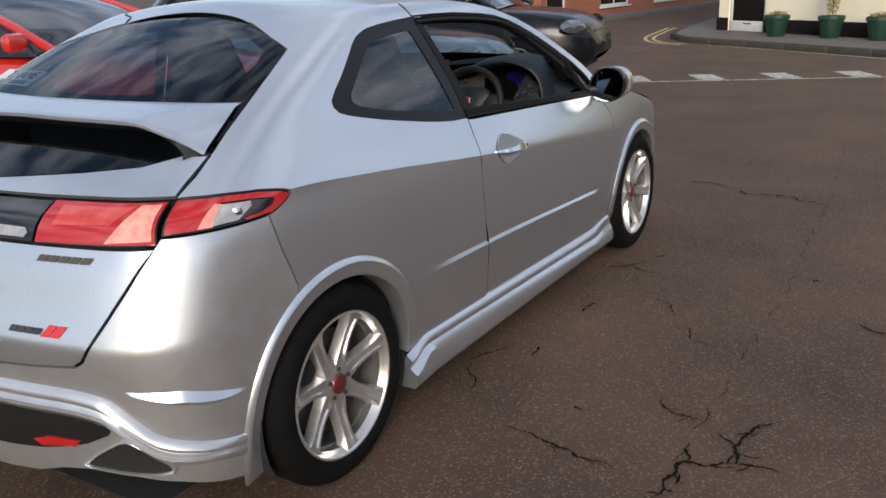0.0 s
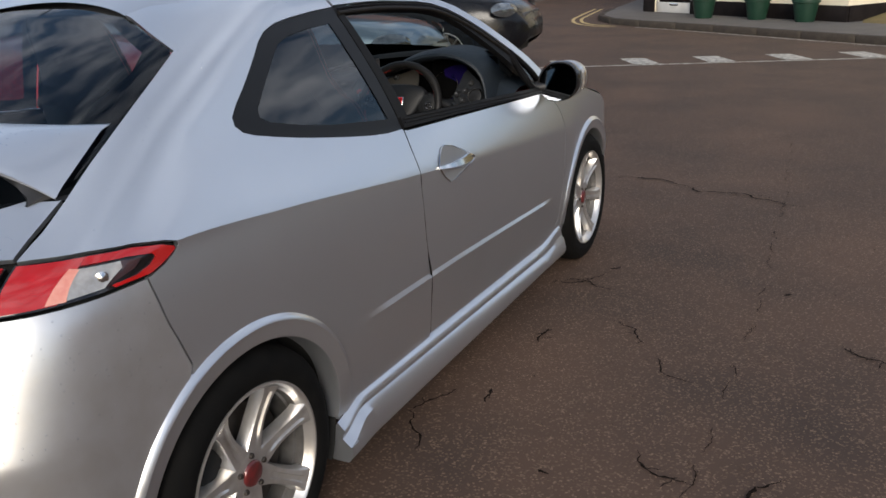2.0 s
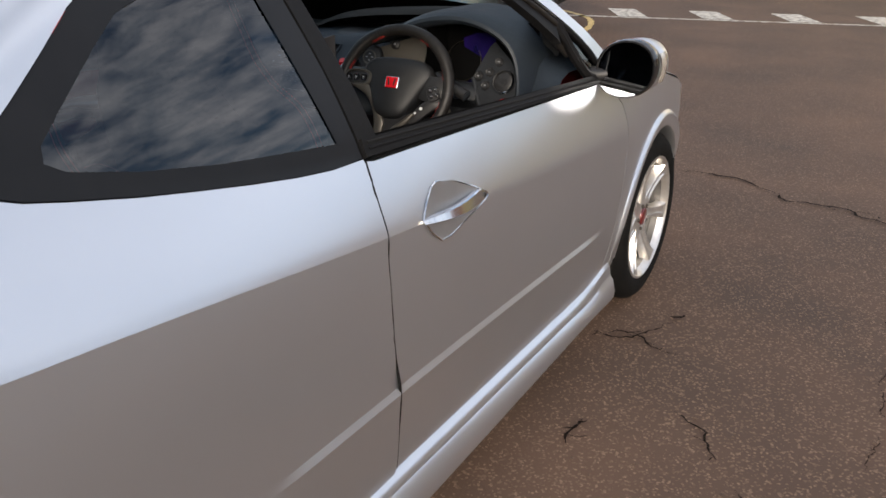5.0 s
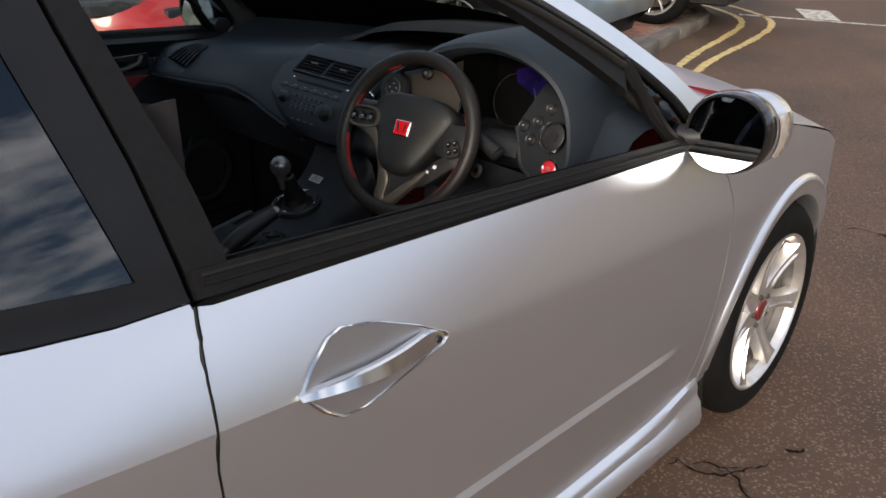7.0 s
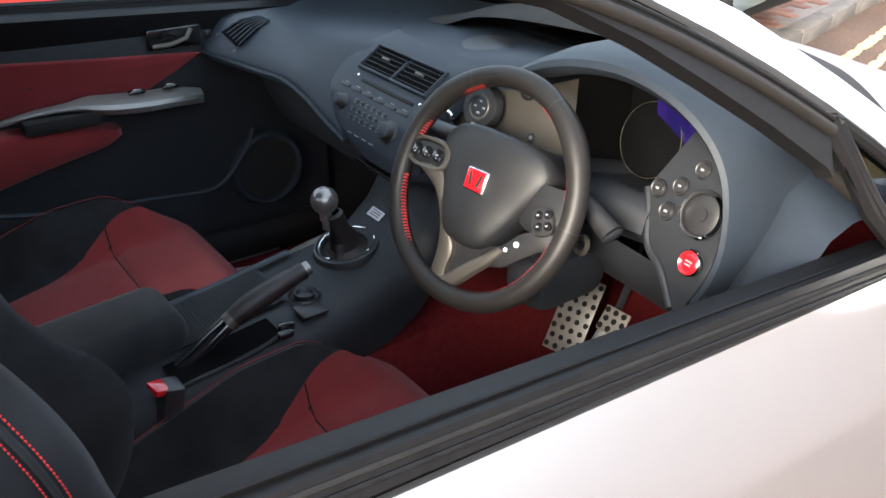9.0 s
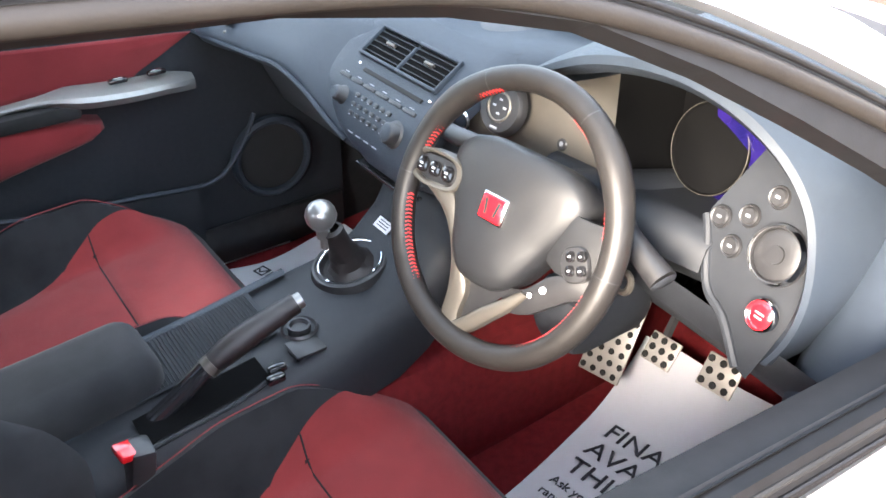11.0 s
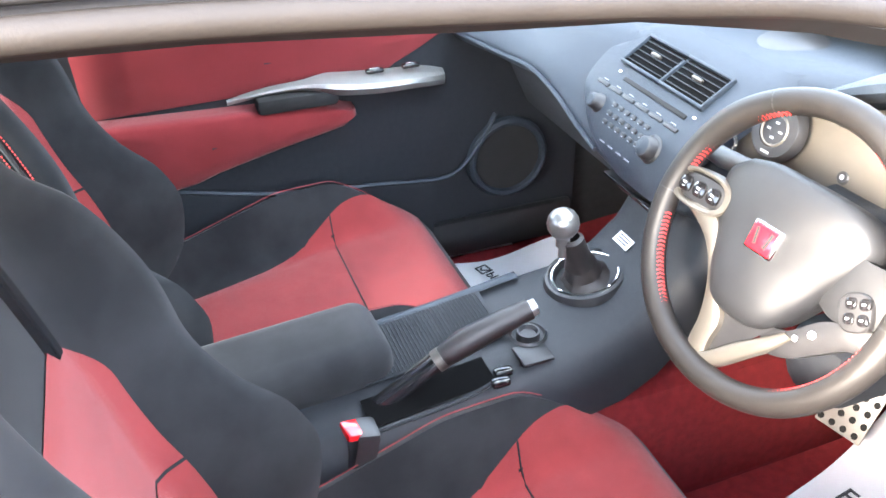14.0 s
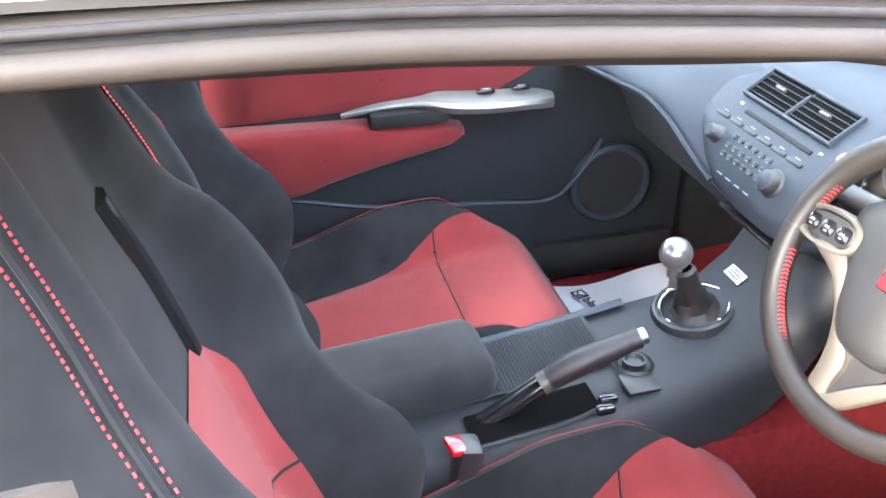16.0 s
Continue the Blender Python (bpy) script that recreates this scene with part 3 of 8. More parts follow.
e_ob = part("exhaust_outlet", grid(outlet(((.004, .91), (-.02, .89), (-.06, .86), (-.12, .74))), close_v=True, cap=True), DARK, silver_car, "dark triangular exhaust outlet", fix=True)
rim_ = part("outlet_rim", grid(outlet(((-.002, 1.03), (.009, 1.01), (.014, .965), (.011, .92), (-.012, .88))), close_v=True), ALLOY, e_ob, "bright metal rim", fix=True)
pipe = part("tail_pipe", grid(outlet(((-.03, .66), (-.026, .62), (-.034, .56), (-.10, .54))), close_v=True), STEEL, e_ob, "sooty inner pipe", fix=True)
e_mi = mirrored(e_ob)
mirrored(rim_, parent=e_mi)
mirrored(pipe, parent=e_mi)
# the pressed blade on the bumper's corner
blade = []
for s in np.linspace(-.154, .193, 36):
    f_ = (s + .154) / .347
    k = math.sin(math.pi * f_) ** .8
    zt = float(np.interp(s, [-.154, .005, .193], [.539, .532, .484]))
    row = []
    for dz, d in ((.008, -.004), (.001, .0005), (-.024 * k, .017 * k), (-.028 * k - .001, .0155 * k), (-.036 * k - .004, .001), (-.04 * k - .008, -.004)):
        p, e = skin(s, zt + dz), skin(s + .004, zt + dz) - skin(s - .004, zt + dz)
        row.append(p + np.array([e[1], -e[0], 0]) / np.hypot(e[0], e[1]) * d)
    blade.append(row)
b_ob = part("bumper_blade", grid(blade), SILVER, silver_car, fix=True, smooth=25)
mirrored(b_ob)

# hatch
hatch_low = X((0, .578)) + S((-.55, .582), (-.40, .591), (-.28, .603), (-.250, .620), (-.227, .652), (-.165, .757), (-.105, .846), (-.069, .890)) + X((0, .890))
hatch = part("hatch", panel(outline(hatch_low), both=True), SILVER, silver_car, "silver tailgate with badges and rain drops")
band = X((0, .988)) + S((-.053, .995), (-.046, 1.072)) + X((.628, 1.074), (.541, 1.052), (.383, 1.037), (.097, 1.016), (0, 1.012))
part("hatch_band", panel(outline(band), both=True), SILVER, silver_car)
low_glass = X((0, 1.012), (.097, 1.016), (.383, 1.037), (.541, 1.052), (.628, 1.074)) + S((-.052, 1.10), (-.058, 1.182)) + X((0, 1.185))
part("rear_lower_glass", panel(outline(low_glass), both=True, off=-.003), PRIVACY, silver_car, "dark tinted lower rear glass")
up_glass = X((0, 1.15)) + S((-.058, 1.15), (-.060, 1.182), (-.062, 1.24), (-.068, 1.30)) + S((-.085, 1.313)) + X((.304, 1.379), (.15, 1.395), (0, 1.403))
part("rear_glass", panel(outline(up_glass), both=True, off=-.003), PRIVACY, silver_car, "dark tinted sloping rear window")
up_border = S((-.058, 1.15), (-.060, 1.182), (-.062, 1.24), (-.068, 1.30), (-.085, 1.313)) + X((.304, 1.379), (.30, 1.362), (.50, 1.305)) + S((-.14, 1.27), (-.17, 1.22), (-.16, 1.15))
ub = part("glass_border", panel(outline(up_border), off=-.005, flange=0), VOID, silver_car)
mirrored(ub)
# spoiler: a flat wing whose ends turn down to the shut line
SEAM_END = [skin(-.060, z) + np.array([0, -.004, .004]) for z in np.linspace(1.182, 1.074, 9)]
LIP = [(0, -.345, 1.168), (.2, -.342, 1.164), (.395, -.336, 1.163), (.47, -.332, 1.161), (.505, -.328, 1.156), (.54, -.322, 1.144), (.60, -.308, 1.122), (.645, -.292, 1.098), tuple(SEAM_END[-1])]
LIPD = [math.dist(LIP[0], q) for q in LIP]


def lip_at(u):
    d = u * LIPD[-1]
    return np.array([np.interp(d, LIPD, [q[k] for q in LIP]) for k in range(3)])


x_end = float(SEAM_END[0][0])
top_rows, low_rows = [], []
for u in list(np.linspace(0, .62, 16)) + list(np.linspace(.65, 1, 22)):
    F0 = skin(float(to_s("x", u * x_end, 1.182)), 1.182) + np.array([0, -.004, .004])
    L0 = lip_at(u)
    fade = max(0, (u - .55) / .45) ** 2
    row = []
    for k in range(9):
        v = k / 8
        p = F0 + (L0 - F0) * v
        row.append(p + (SEAM_END[k] - (SEAM_END[0] + (SEAM_END[8] - SEAM_END[0]) * v)) * fade + np.array([0, 0, .006 * math.sin(math.pi * v) * (1 - u)]))
    thick = .014 * (1 - .5 * fade)
    row[0] = row[0] + np.array([0, .012, -.006])
    row[8] = L0 + np.array([0, .004, 0])
    row += [L0 + np.array([0, -.001, -.003]), L0 + np.array([0, -.001, -thick + .002]), L0 + np.array([0, .006, -thick - .002])]
    top_rows.append(row)
    a = row[-1]
    b = skin(float(to_s("x", min(a[0], x_end), a[2] - .03)), a[2] - .03) if u < .97 else a + np.array([0, .02, -.004])
    low_rows.append([a, a + (b - a) * .5 + np.array([0, 0, .006 * (1 - fade)]), b + np.array([0, .02, 0])])
for nm, rows_, mt, lab in (("spoiler", top_rows, SILVER, "silver spoiler across the rear glass"), ("spoiler_underside", low_rows, BLACK, "black spoiler underside")):
    sp = grid(rows_)
    bmesh.ops.recalc_face_normals(sp, faces=sp.faces)
    oth = sp.copy()
    oth.transform(Matrix.Scale(-1, 4, (1, 0, 0)))
    bmesh.ops.reverse_faces(oth, faces=oth.faces)
    part(nm, join(sp, oth), mt, silver_car, lab, fix=True, smooth=24)

# lamps
ls = part("tail_lamp", panel(outline(S(*LAMP_SIDE)), off=-.002, flange=.02, gap=.003), GLOSS_BLACK, silver_car, "red tail lamp with a clear bulb window")
# the narrow pale lens beside the clear one is a painted reflection
LENSES = ((((-.036, .987), (.10, .985), (.10, .972), (.08, .921), (-.036, .920)), LAMP_RED, "red lens", .002),
          (((.08, .972), (.105, .968), (.098, .922), (.055, .922)), LAMP_GLINT, "", .0035),
          (((.10, .969), (.19, .965), (.205, .952), (.175, .926), (.098, .924)), LAMP_CLEAR, "clear lens with a chrome bulb", .003),
          (((.19, .965), (.24, .960), (.235, .943), (.19, .930), (.178, .928), (.205, .952)), LAMP_DARK, "", .0028),
          (((.10, .985), (.2, .980), (.278, .970), (.312, .962), (.324, .955), (.320, .946), (.305, .935), (.278, .924), (.2, .921), (.19, .928), (.245, .932), (.272, .942), (.278, .952), (.26, .960), (.2, .967), (.10, .972)), LAMP_RED, "", .003))
lens_obs = [part("lens", panel(outline(S(*q)), off=d, flange=.006, gap=.0008), mt, ls, lab) for q, mt, lab, d in LENSES]
lens_obs.append(part("bulb", lathe([(0, .004), (.006, .003), (.010, -.001), (.013, -.002)], 16, Matrix.Translation(Vector(skin(.165, .946)) + Vector((.004, -.003, 0))) @ pose(0, 0, 0, 0, 90, -35)), CHROME, ls))
lsm = mirrored(ls)
for q in lens_obs:
    mirrored(q, parent=lsm)
lh = part("tail_lamp", panel(outline(S((-.056, .988), (-.056, .897), (-.418, .893), (-.392, .986))), off=-.002, flange=.02), GLOSS_BLACK, silver_car, "red tail lamp on the hatch")
# pale and mid patches paint the sun's reflection fading across the red lens
lh_parts = [part("lens", panel(outline(S((-.0585, .9865), (-.0595, .8995), (-.413, .8955), (-.3895, .9845))), off=.003, flange=.006), LAMP_RED, lh, "red lens"),
            part("lens", panel(outline(S((-.068, .982), (-.069, .906), (-.20, .902), (-.125, .981))), off=.0042, flange=.001), LAMP_GLINT, lh, "paler patch painting the sun's reflection on the lens"),
            part("lens", panel(outline(S((-.135, .978), (-.185, .940), (-.36, .934), (-.352, .976))), off=.0042, flange=.001), LAMP_MID, lh)]
lhm = mirrored(lh)
for q in lh_parts:
    mirrored(q, parent=lhm)
part("centre_strip", panel(outline(X((0, .895)) + S((-.424, .895), (-.399, .984)) + X((0, .984))), off=-.001, both=True), GLOSS_BLACK, silver_car, "gloss black strip between the lamps")
rv = part("reversing_lamp", panel(outline(S((-.60, .930), (-.445, .928), (-.435, .915), (-.45, .902), (-.60, .902))), off=.003, flange=.006), LAMP_CLEAR, silver_car, "clear reversing lamp")
mirrored(rv)

# near-black tube and sheets behind the shut lines, painting the shade in the gaps
gap_line = spline([skin(float(to_s("y", a, z)), z) - np.array([.0032, 0, 0]) for a, z in DOOR_REAR], 60)
dg = part("door_gasket", tube(gap_line, .0034, 8), TRIM, silver_car, "black tube painting the shade in the door gap")
mirrored(dg)
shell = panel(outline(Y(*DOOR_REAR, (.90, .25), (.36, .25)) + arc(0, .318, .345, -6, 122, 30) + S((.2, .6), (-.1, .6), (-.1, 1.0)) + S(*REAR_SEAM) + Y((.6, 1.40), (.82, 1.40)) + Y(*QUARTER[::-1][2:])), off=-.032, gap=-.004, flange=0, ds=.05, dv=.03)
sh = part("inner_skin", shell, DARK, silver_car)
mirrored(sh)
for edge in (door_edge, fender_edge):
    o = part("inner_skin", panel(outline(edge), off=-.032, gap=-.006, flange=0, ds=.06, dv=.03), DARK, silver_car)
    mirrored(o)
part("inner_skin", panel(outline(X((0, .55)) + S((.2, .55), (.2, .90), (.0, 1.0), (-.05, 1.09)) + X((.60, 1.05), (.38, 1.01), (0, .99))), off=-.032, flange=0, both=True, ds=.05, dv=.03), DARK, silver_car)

# side glass, frames and trims
qg = part("quarter_window", panel(outline(Y(*QUARTER)), off=-.005, flange=.006), QUARTER_TINT, silver_car, "dark tinted rear quarter window")
mirrored(qg)
inner_q = [(.825, 1.038), (.7, 1.053), (.55, 1.072), (.42, 1.095), (.31, 1.122), (.285, 1.138), (.292, 1.158), (.35, 1.20), (.43, 1.255), (.49, 1.292), (.55, 1.308), (.66, 1.318), (.765, 1.322), (.79, 1.20)]
qb = part("window_border", panel(with_hole(outline(Y(*QUARTER)), outline(Y(*inner_q)), float(to_s("y", .55, 1.19))), off=-.0025, flange=0), FRIT, silver_car, "dark printed glass border")
mirrored(qb)
frame_top = Y(*WINDOW_TOP[:-4], (1.872, 1.112), (1.862, 1.066)) + Y((1.85, 1.076), (1.765, 1.135), (1.675, 1.192), (1.595, 1.240), (1.505, 1.284), (1.42, 1.307), (1.32, 1.324), (1.115, 1.338), (.94, 1.344), (.832, 1.342))
ft = part("window_frame", panel(outline(frame_top), off=-.006, flange=.022, gap=.001, dv=.010), TRIM, silver_car, "black door window frame")
mirrored(ft)
bp_edge = Y((.886, 1.0), (.949, .998), (.930, 1.12), (.907, 1.20), (.888, 1.283), (.874, 1.342), (.832, 1.342), (.840, 1.29), (.866, 1.15))
bpil = part("door_pillar", panel(outline(bp_edge), off=-.004, flange=.045, gap=.0015), TRIM, silver_car, "matt black door pillar")
mirrored(bpil)
belt_edge = Y((.888, .998), (1.3, .9745), (1.7, .950), (2.03, .929), (2.045, .947), (2.0, .957), (1.7, .977), (1.3, 1.0035), (.97, 1.026), (.888, 1.031))
bt = part("belt_trim", panel(outline(belt_edge), off=.003, flange=.022, gap=.0005, dv=.006), TRIM, silver_car, "black rubber belt trim")
mirrored(bt)
corner = [(1.878, 1.122), (1.95, 1.076), (2.022, 1.022), (2.064, .975), (2.074, .948), (1.99, .957), (1.935, 1.02)]
corner_in = [(1.90, 1.096), (1.95, 1.062), (2.012, 1.014), (2.046, .974), (2.0, .972), (1.945, 1.03)]
cw = part("corner_frame", tube(spline([skin(float(to_s("y", a, z)), z) - np.array([.004, 0, 0]) for a, z in corner + corner[:1]], 60)[:-1], .009, 8, closed=True), TRIM, silver_car, "black frame of the small corner window")
mirrored(cw)
cg = part("corner_window", panel(outline(Y(*corner_in)), off=-.008, flange=0, gap=-.012), PRIVACY, silver_car, "small tinted corner window")
mirrored(cg)
div = part("window_divider", tube([skin(float(to_s("y", a, z)), z) - np.array([.012, 0, 0]) for a, z in ((1.872, 1.12), (1.90, 1.075), (1.935, 1.01), (1.985, .955))], .014, 8), TRIM, silver_car)
mirrored(div)
lg = part("passenger_window", panel(outline(Y((.95, 1.01), (1.3, .99), (1.7, .965), (2.0, .945), (1.93, 1.02), (1.765, 1.14), (1.595, 1.245), (1.42, 1.31), (1.32, 1.325), (1.115, 1.343), (.93, 1.345))), off=-.012, flange=0), CLEAR, silver_car, "clear passenger door window")
lg.data.transform(Matrix.Scale(-1, 4, (1, 0, 0)))
lg.data.flip_normals()
# ridges along the belt trim
for drop, out_, rad, mt in ((.004, .004, .0030, RUBBER), (.014, .0045, .0026, TRIM)):
    ridge = [skin(float(to_s("y", a, z - drop)), z - drop) + np.array([out_, 0, 0]) for a, z in [(.90 + 1.12 * i / 30, 1.028 - .079 * i / 30) for i in range(31)]]
    ro = part("belt_ridge", tube(ridge, rad, 8), mt, silver_car)
    mirrored(ro)
# beads along the top of the window opening
for nm, drop, inset, rad, mt, lab in (("frame_bead", .005, .000, .0026, TRIM, ""), ("window_seal", .0165, .004, .0075, SEAL, "grey-brown rubber window seal")):
    bead = spline([skin(float(to_s("y", a, z - drop)), z - drop) - np.array([inset, 0, inset * .4]) for a, z in [(.845, 1.362)] + WINDOW_TOP[1:-4]], 70)
    bo = part(nm, tube(bead, rad, 10), mt, silver_car, lab)
    mirrored(bo)
# inner edge of the driver's window slot
slot = [[(half_width(a, z - dz, float(to_s("y", a, z))) - d, a, z - dz) for d, dz in ((.014, -.004), (.020, .004), (.026, .002), (.034, .010), (.05, .012), (.075, .02), (.085, .05), (.09, .12))] for a, z in [(.93 + 1.10 * i / 30, 1.024 - .079 * i / 30) for i in range(31)]]
so = part("window_slot", grid(slot), TRIM, silver_car, "black inner window sill", fix=True)
mirrored(so)

# door handle
hc = np.mean(HANDLE, 0)
rings = []
for k, d in ((1.03, .003), (1.0, .005), (.96, .002), (.90, -.012), (.6, -.026), (.2, -.030)):
    ring_row = []
    for a, z in outline(Y(*HANDLE), .02):
        s0, z0 = float(to_s("y", hc[0], hc[1])), hc[1]
        q = (s0 + (a - s0) * k, z0 + (z - z0) * k)
        p = skin(*q)
        ring_row.append(p + np.array([d, 0, d * .3]))
    rings.append(ring_row)
# cup floor takes the darkened silver in place of real shade
rec = part("handle_recess", grid(rings[2:], close_v=True, cap=True), RECESS_SHADE, silver_car, "diamond-shaped handle recess, silver darkened to paint its shade", fix=True)
hr = part("recess_rim", grid(rings[:3], close_v=True), CHROME, rec, "thin bright rim", fix=True)
rec2 = mirrored(rec)
mirrored(hr, parent=rec2)
lever = []
for i in range(14):
    f = i / 13
    a, z = .968 + .258 * f, .858 - .016 * f - .004 * math.sin(math.pi * f)
    w = .004 + .017 * f ** .8 * float(ease(1.06, .86, f))
    x0 = float(half_width(a, z, float(to_s("y", a, z)))) + .007 + .013 * math.sin(math.pi * f)
    lever.append([(x0 - .014, a, z - w * .9), (x0 - .006, a, z - w), (x0 + .001, a, z - .55 * w), (x0 + .003, a, z - .35 * w), (x0 - .004, a, z + .9 * w), (x0 - .008, a, z + w), (x0 - .016, a, z + .9 * w)])
lv = part("door_handle", grid(lever, close_v=True, cap=True), LEVER, silver_car, "polished silver door lever", fix=True, smooth=22)
mirrored(lv)
lk = part("lock", lathe([(0, .004), (.006, .004), (.007, .002), (.007, -.004)], 16, Matrix.Translation((.888, 1.214, .842)) @ pose(0, 0, 0, 0, 90, 0)), BLACK, silver_car)

# roof, windscreen, bonnet
edge = [skin(float(to_s("s", s, z)), z) for s, z in ((-.306, 1.381), (-.25, 1.40), (-.1, 1.412))] + [skin(float(to_s("y", a, z)), z) for a, z in PILLAR_TOP[::-1][:4]] + [skin(float(to_s("y", 1.36, 1.382)), 1.382)]
edge = spline(edge, 30)
rows = []
for i, p in enumerate(edge):
    f = i / 29
    crown, bowy = .012 + .026 * math.sin(math.pi * (.25 + .6 * f)), (.05 * (1 - f) if f < .3 else .035 * (f - .3) / .7)
    rows.append([(p[0] * q, p[1] + bowy * (1 - q * q) + (0 if f > .02 else 0), p[2] - .004 * abs(q) ** 12 + crown * (1 - q * q)) for q in np.linspace(1, -1, 41)])
part("roof", grid(rows), SILVER, silver_car, "silver roof with water drops", fix=True)
part("headliner", grid([[(x * .985, y, z - .035) for x, y, z in r] for r in rows]), LINER, silver_car, fix=True)
scr = spline([skin(float(to_s("y", a, z)), z) for a, z in [(1.37, 1.378)] + PILLAR_TOP[::-1][5:]], 30)
rows = []
for i, p in enumerate(scr):
    f = i / 29
    rows.append([(p[0] * q, p[1] + (.035 + .20 * f) * (1 - q * q), p[2] + (.035 - .02 * f) * (1 - q * q) - .006) for q in np.linspace(.995, -.995, 31)])
ws = part("windscreen", grid(rows), CLEAR, silver_car, "clear raked windscreen", fix=True)
part("screen_border", grid([[(x, y - .012, z - .010) for x, y, z in r] for r in rows[21:]]), VOID, silver_car, "black border along the foot of the windscreen", fix=True)
bed = spline([skin(float(to_s("y", a, z)), z) for a, z in ((2.20, .942), (2.4, .912), (2.6, .870), (2.85, .802), (3.1, .690), (3.28, .575), (3.40, .47), (3.44, .42))], 40)
rows = []
for i, p in enumerate(bed):
    f = i / 39
    rows.append([(p[0] * q, p[1] + .22 * (1 - .80 * f) * (1 - q * q), p[2] + (.04 + .03 * math.sin(math.pi * f)) * (1 - abs(q) ** 2.4) - .10 * f ** 4 * (1 - q * q) * .2) for q in np.linspace(1, -1, 41)])
part("bonnet", grid(rows), SILVER, silver_car, "silver bonnet", fix=True)
cowl = [[(p[0] * q, p[1] + .20 * (1 - q * q) + d, p[2] + .02 * (1 - q * q) + h) for q in np.linspace(.99, -.99, 31)] for p, d, h in ((bed[0], .05, .0), (bed[0], -.0, -.01), (bed[0], -.05, .005))]
part("scuttle", grid(cowl), BLACK, silver_car, fix=True)
noze = [[(x, y, z) for x, y, z in (skin(float(to_s("y", 3.43, z)), z) * np.array([q, 1, 1]) for q in np.linspace(1, -1, 21))] for z in np.linspace(.42, .15, 8)]
part("front_bumper", grid(noze), SILVER, silver_car, fix=True)
under = [[(x, y, .20) for x in (-.70, 0, .70)] for y in (-.62, .0, 1.3, 2.6, 3.4)]
part("underbody", grid(under), DARK, silver_car)

# side skirts
rows = []
for i in range(60):
    f = i / 59
    y = .350 + 1.868 * f
    top = .300 - .055 * f
    fl = .012 * ease(.10, 0, f) + .004 * ease(.86, 1, f)
    st = ease(.0, .02, f) * ease(1, .985, f)
    top += .030 * float(ease(.88, 1.0, f)) - .050 * (1 - float(ease(0, .06, f)))
    g = .9 * float(ease(.80, 1.0, f))
    rows.append([(.850, y, top + .022), (.862 + .004 * st - .004 * g, y, top + .010), (.872 - .010 * g, y, top + .002), (.874 - .010 * g, y, top - .006), (.864 + .002 * g, y, top - .016), (.863 + .006 * g, y, top - .028), (.878 + fl - .004 * g, y, top - .050 + .01 * f),
                 (.884 + fl, y, .205 - .01 * f), (.882 + fl, y, .170), (.866 + fl, y, .150), (.83, y, .150), (.78, y, .165)])
sk = part("side_skirt", grid(rows, cap=True), SILVER, silver_car, "silver flared side skirt", fix=True, smooth=30)
mirrored(sk)


# wheel arches
def flare(cy, a0, a1, n=56):
    rr = []
    for i in range(n + 1):
        a = radians(a0 + (a1 - a0) * i / n)
        row = []
        end = min(1, i / 5, (n - i) / 5)
        for r, d in ((.408, -.006), (.402, .002), (.396, .009 * end), (.388, .012 * end), (.372, .006 * end), (.356, .006 * end), (.346, .003), (.342, -.008), (.342, -.06)):
            y, z = cy + r * math.cos(a), .318 + r * math.sin(a)
            z = max(z, .14)
            row.append((float(half_width(y, z, float(to_s("y", y, z)))) + d, y, z))
        rr.append(row)
    return grid(rr)


for cy, a0, a1 in ((0, -4, 204), (2.635, -28, 186)):
    fl = part("wheel_arch", flare(cy, a0, a1), SILVER, silver_car, "raised silver wheel arch", fix=True)
    mirrored(fl)
    liner = grid([[(x, cy + .352 * math.cos(a), .318 + .352 * math.sin(a)) for x in (.845, .60, .5)] for a in np.linspace(radians(-25), radians(205), 30)])
    li = part("arch_liner", liner, DARK, silver_car)
    mirrored(li)
    back = part("arch_back", lathe([(.0, 0), (.36, 0)], 24, Matrix.Translation((.52, cy, .318)) @ pose(0, 0, 0, 0, 90, 0)), DARK, silver_car)
    mirrored(back)


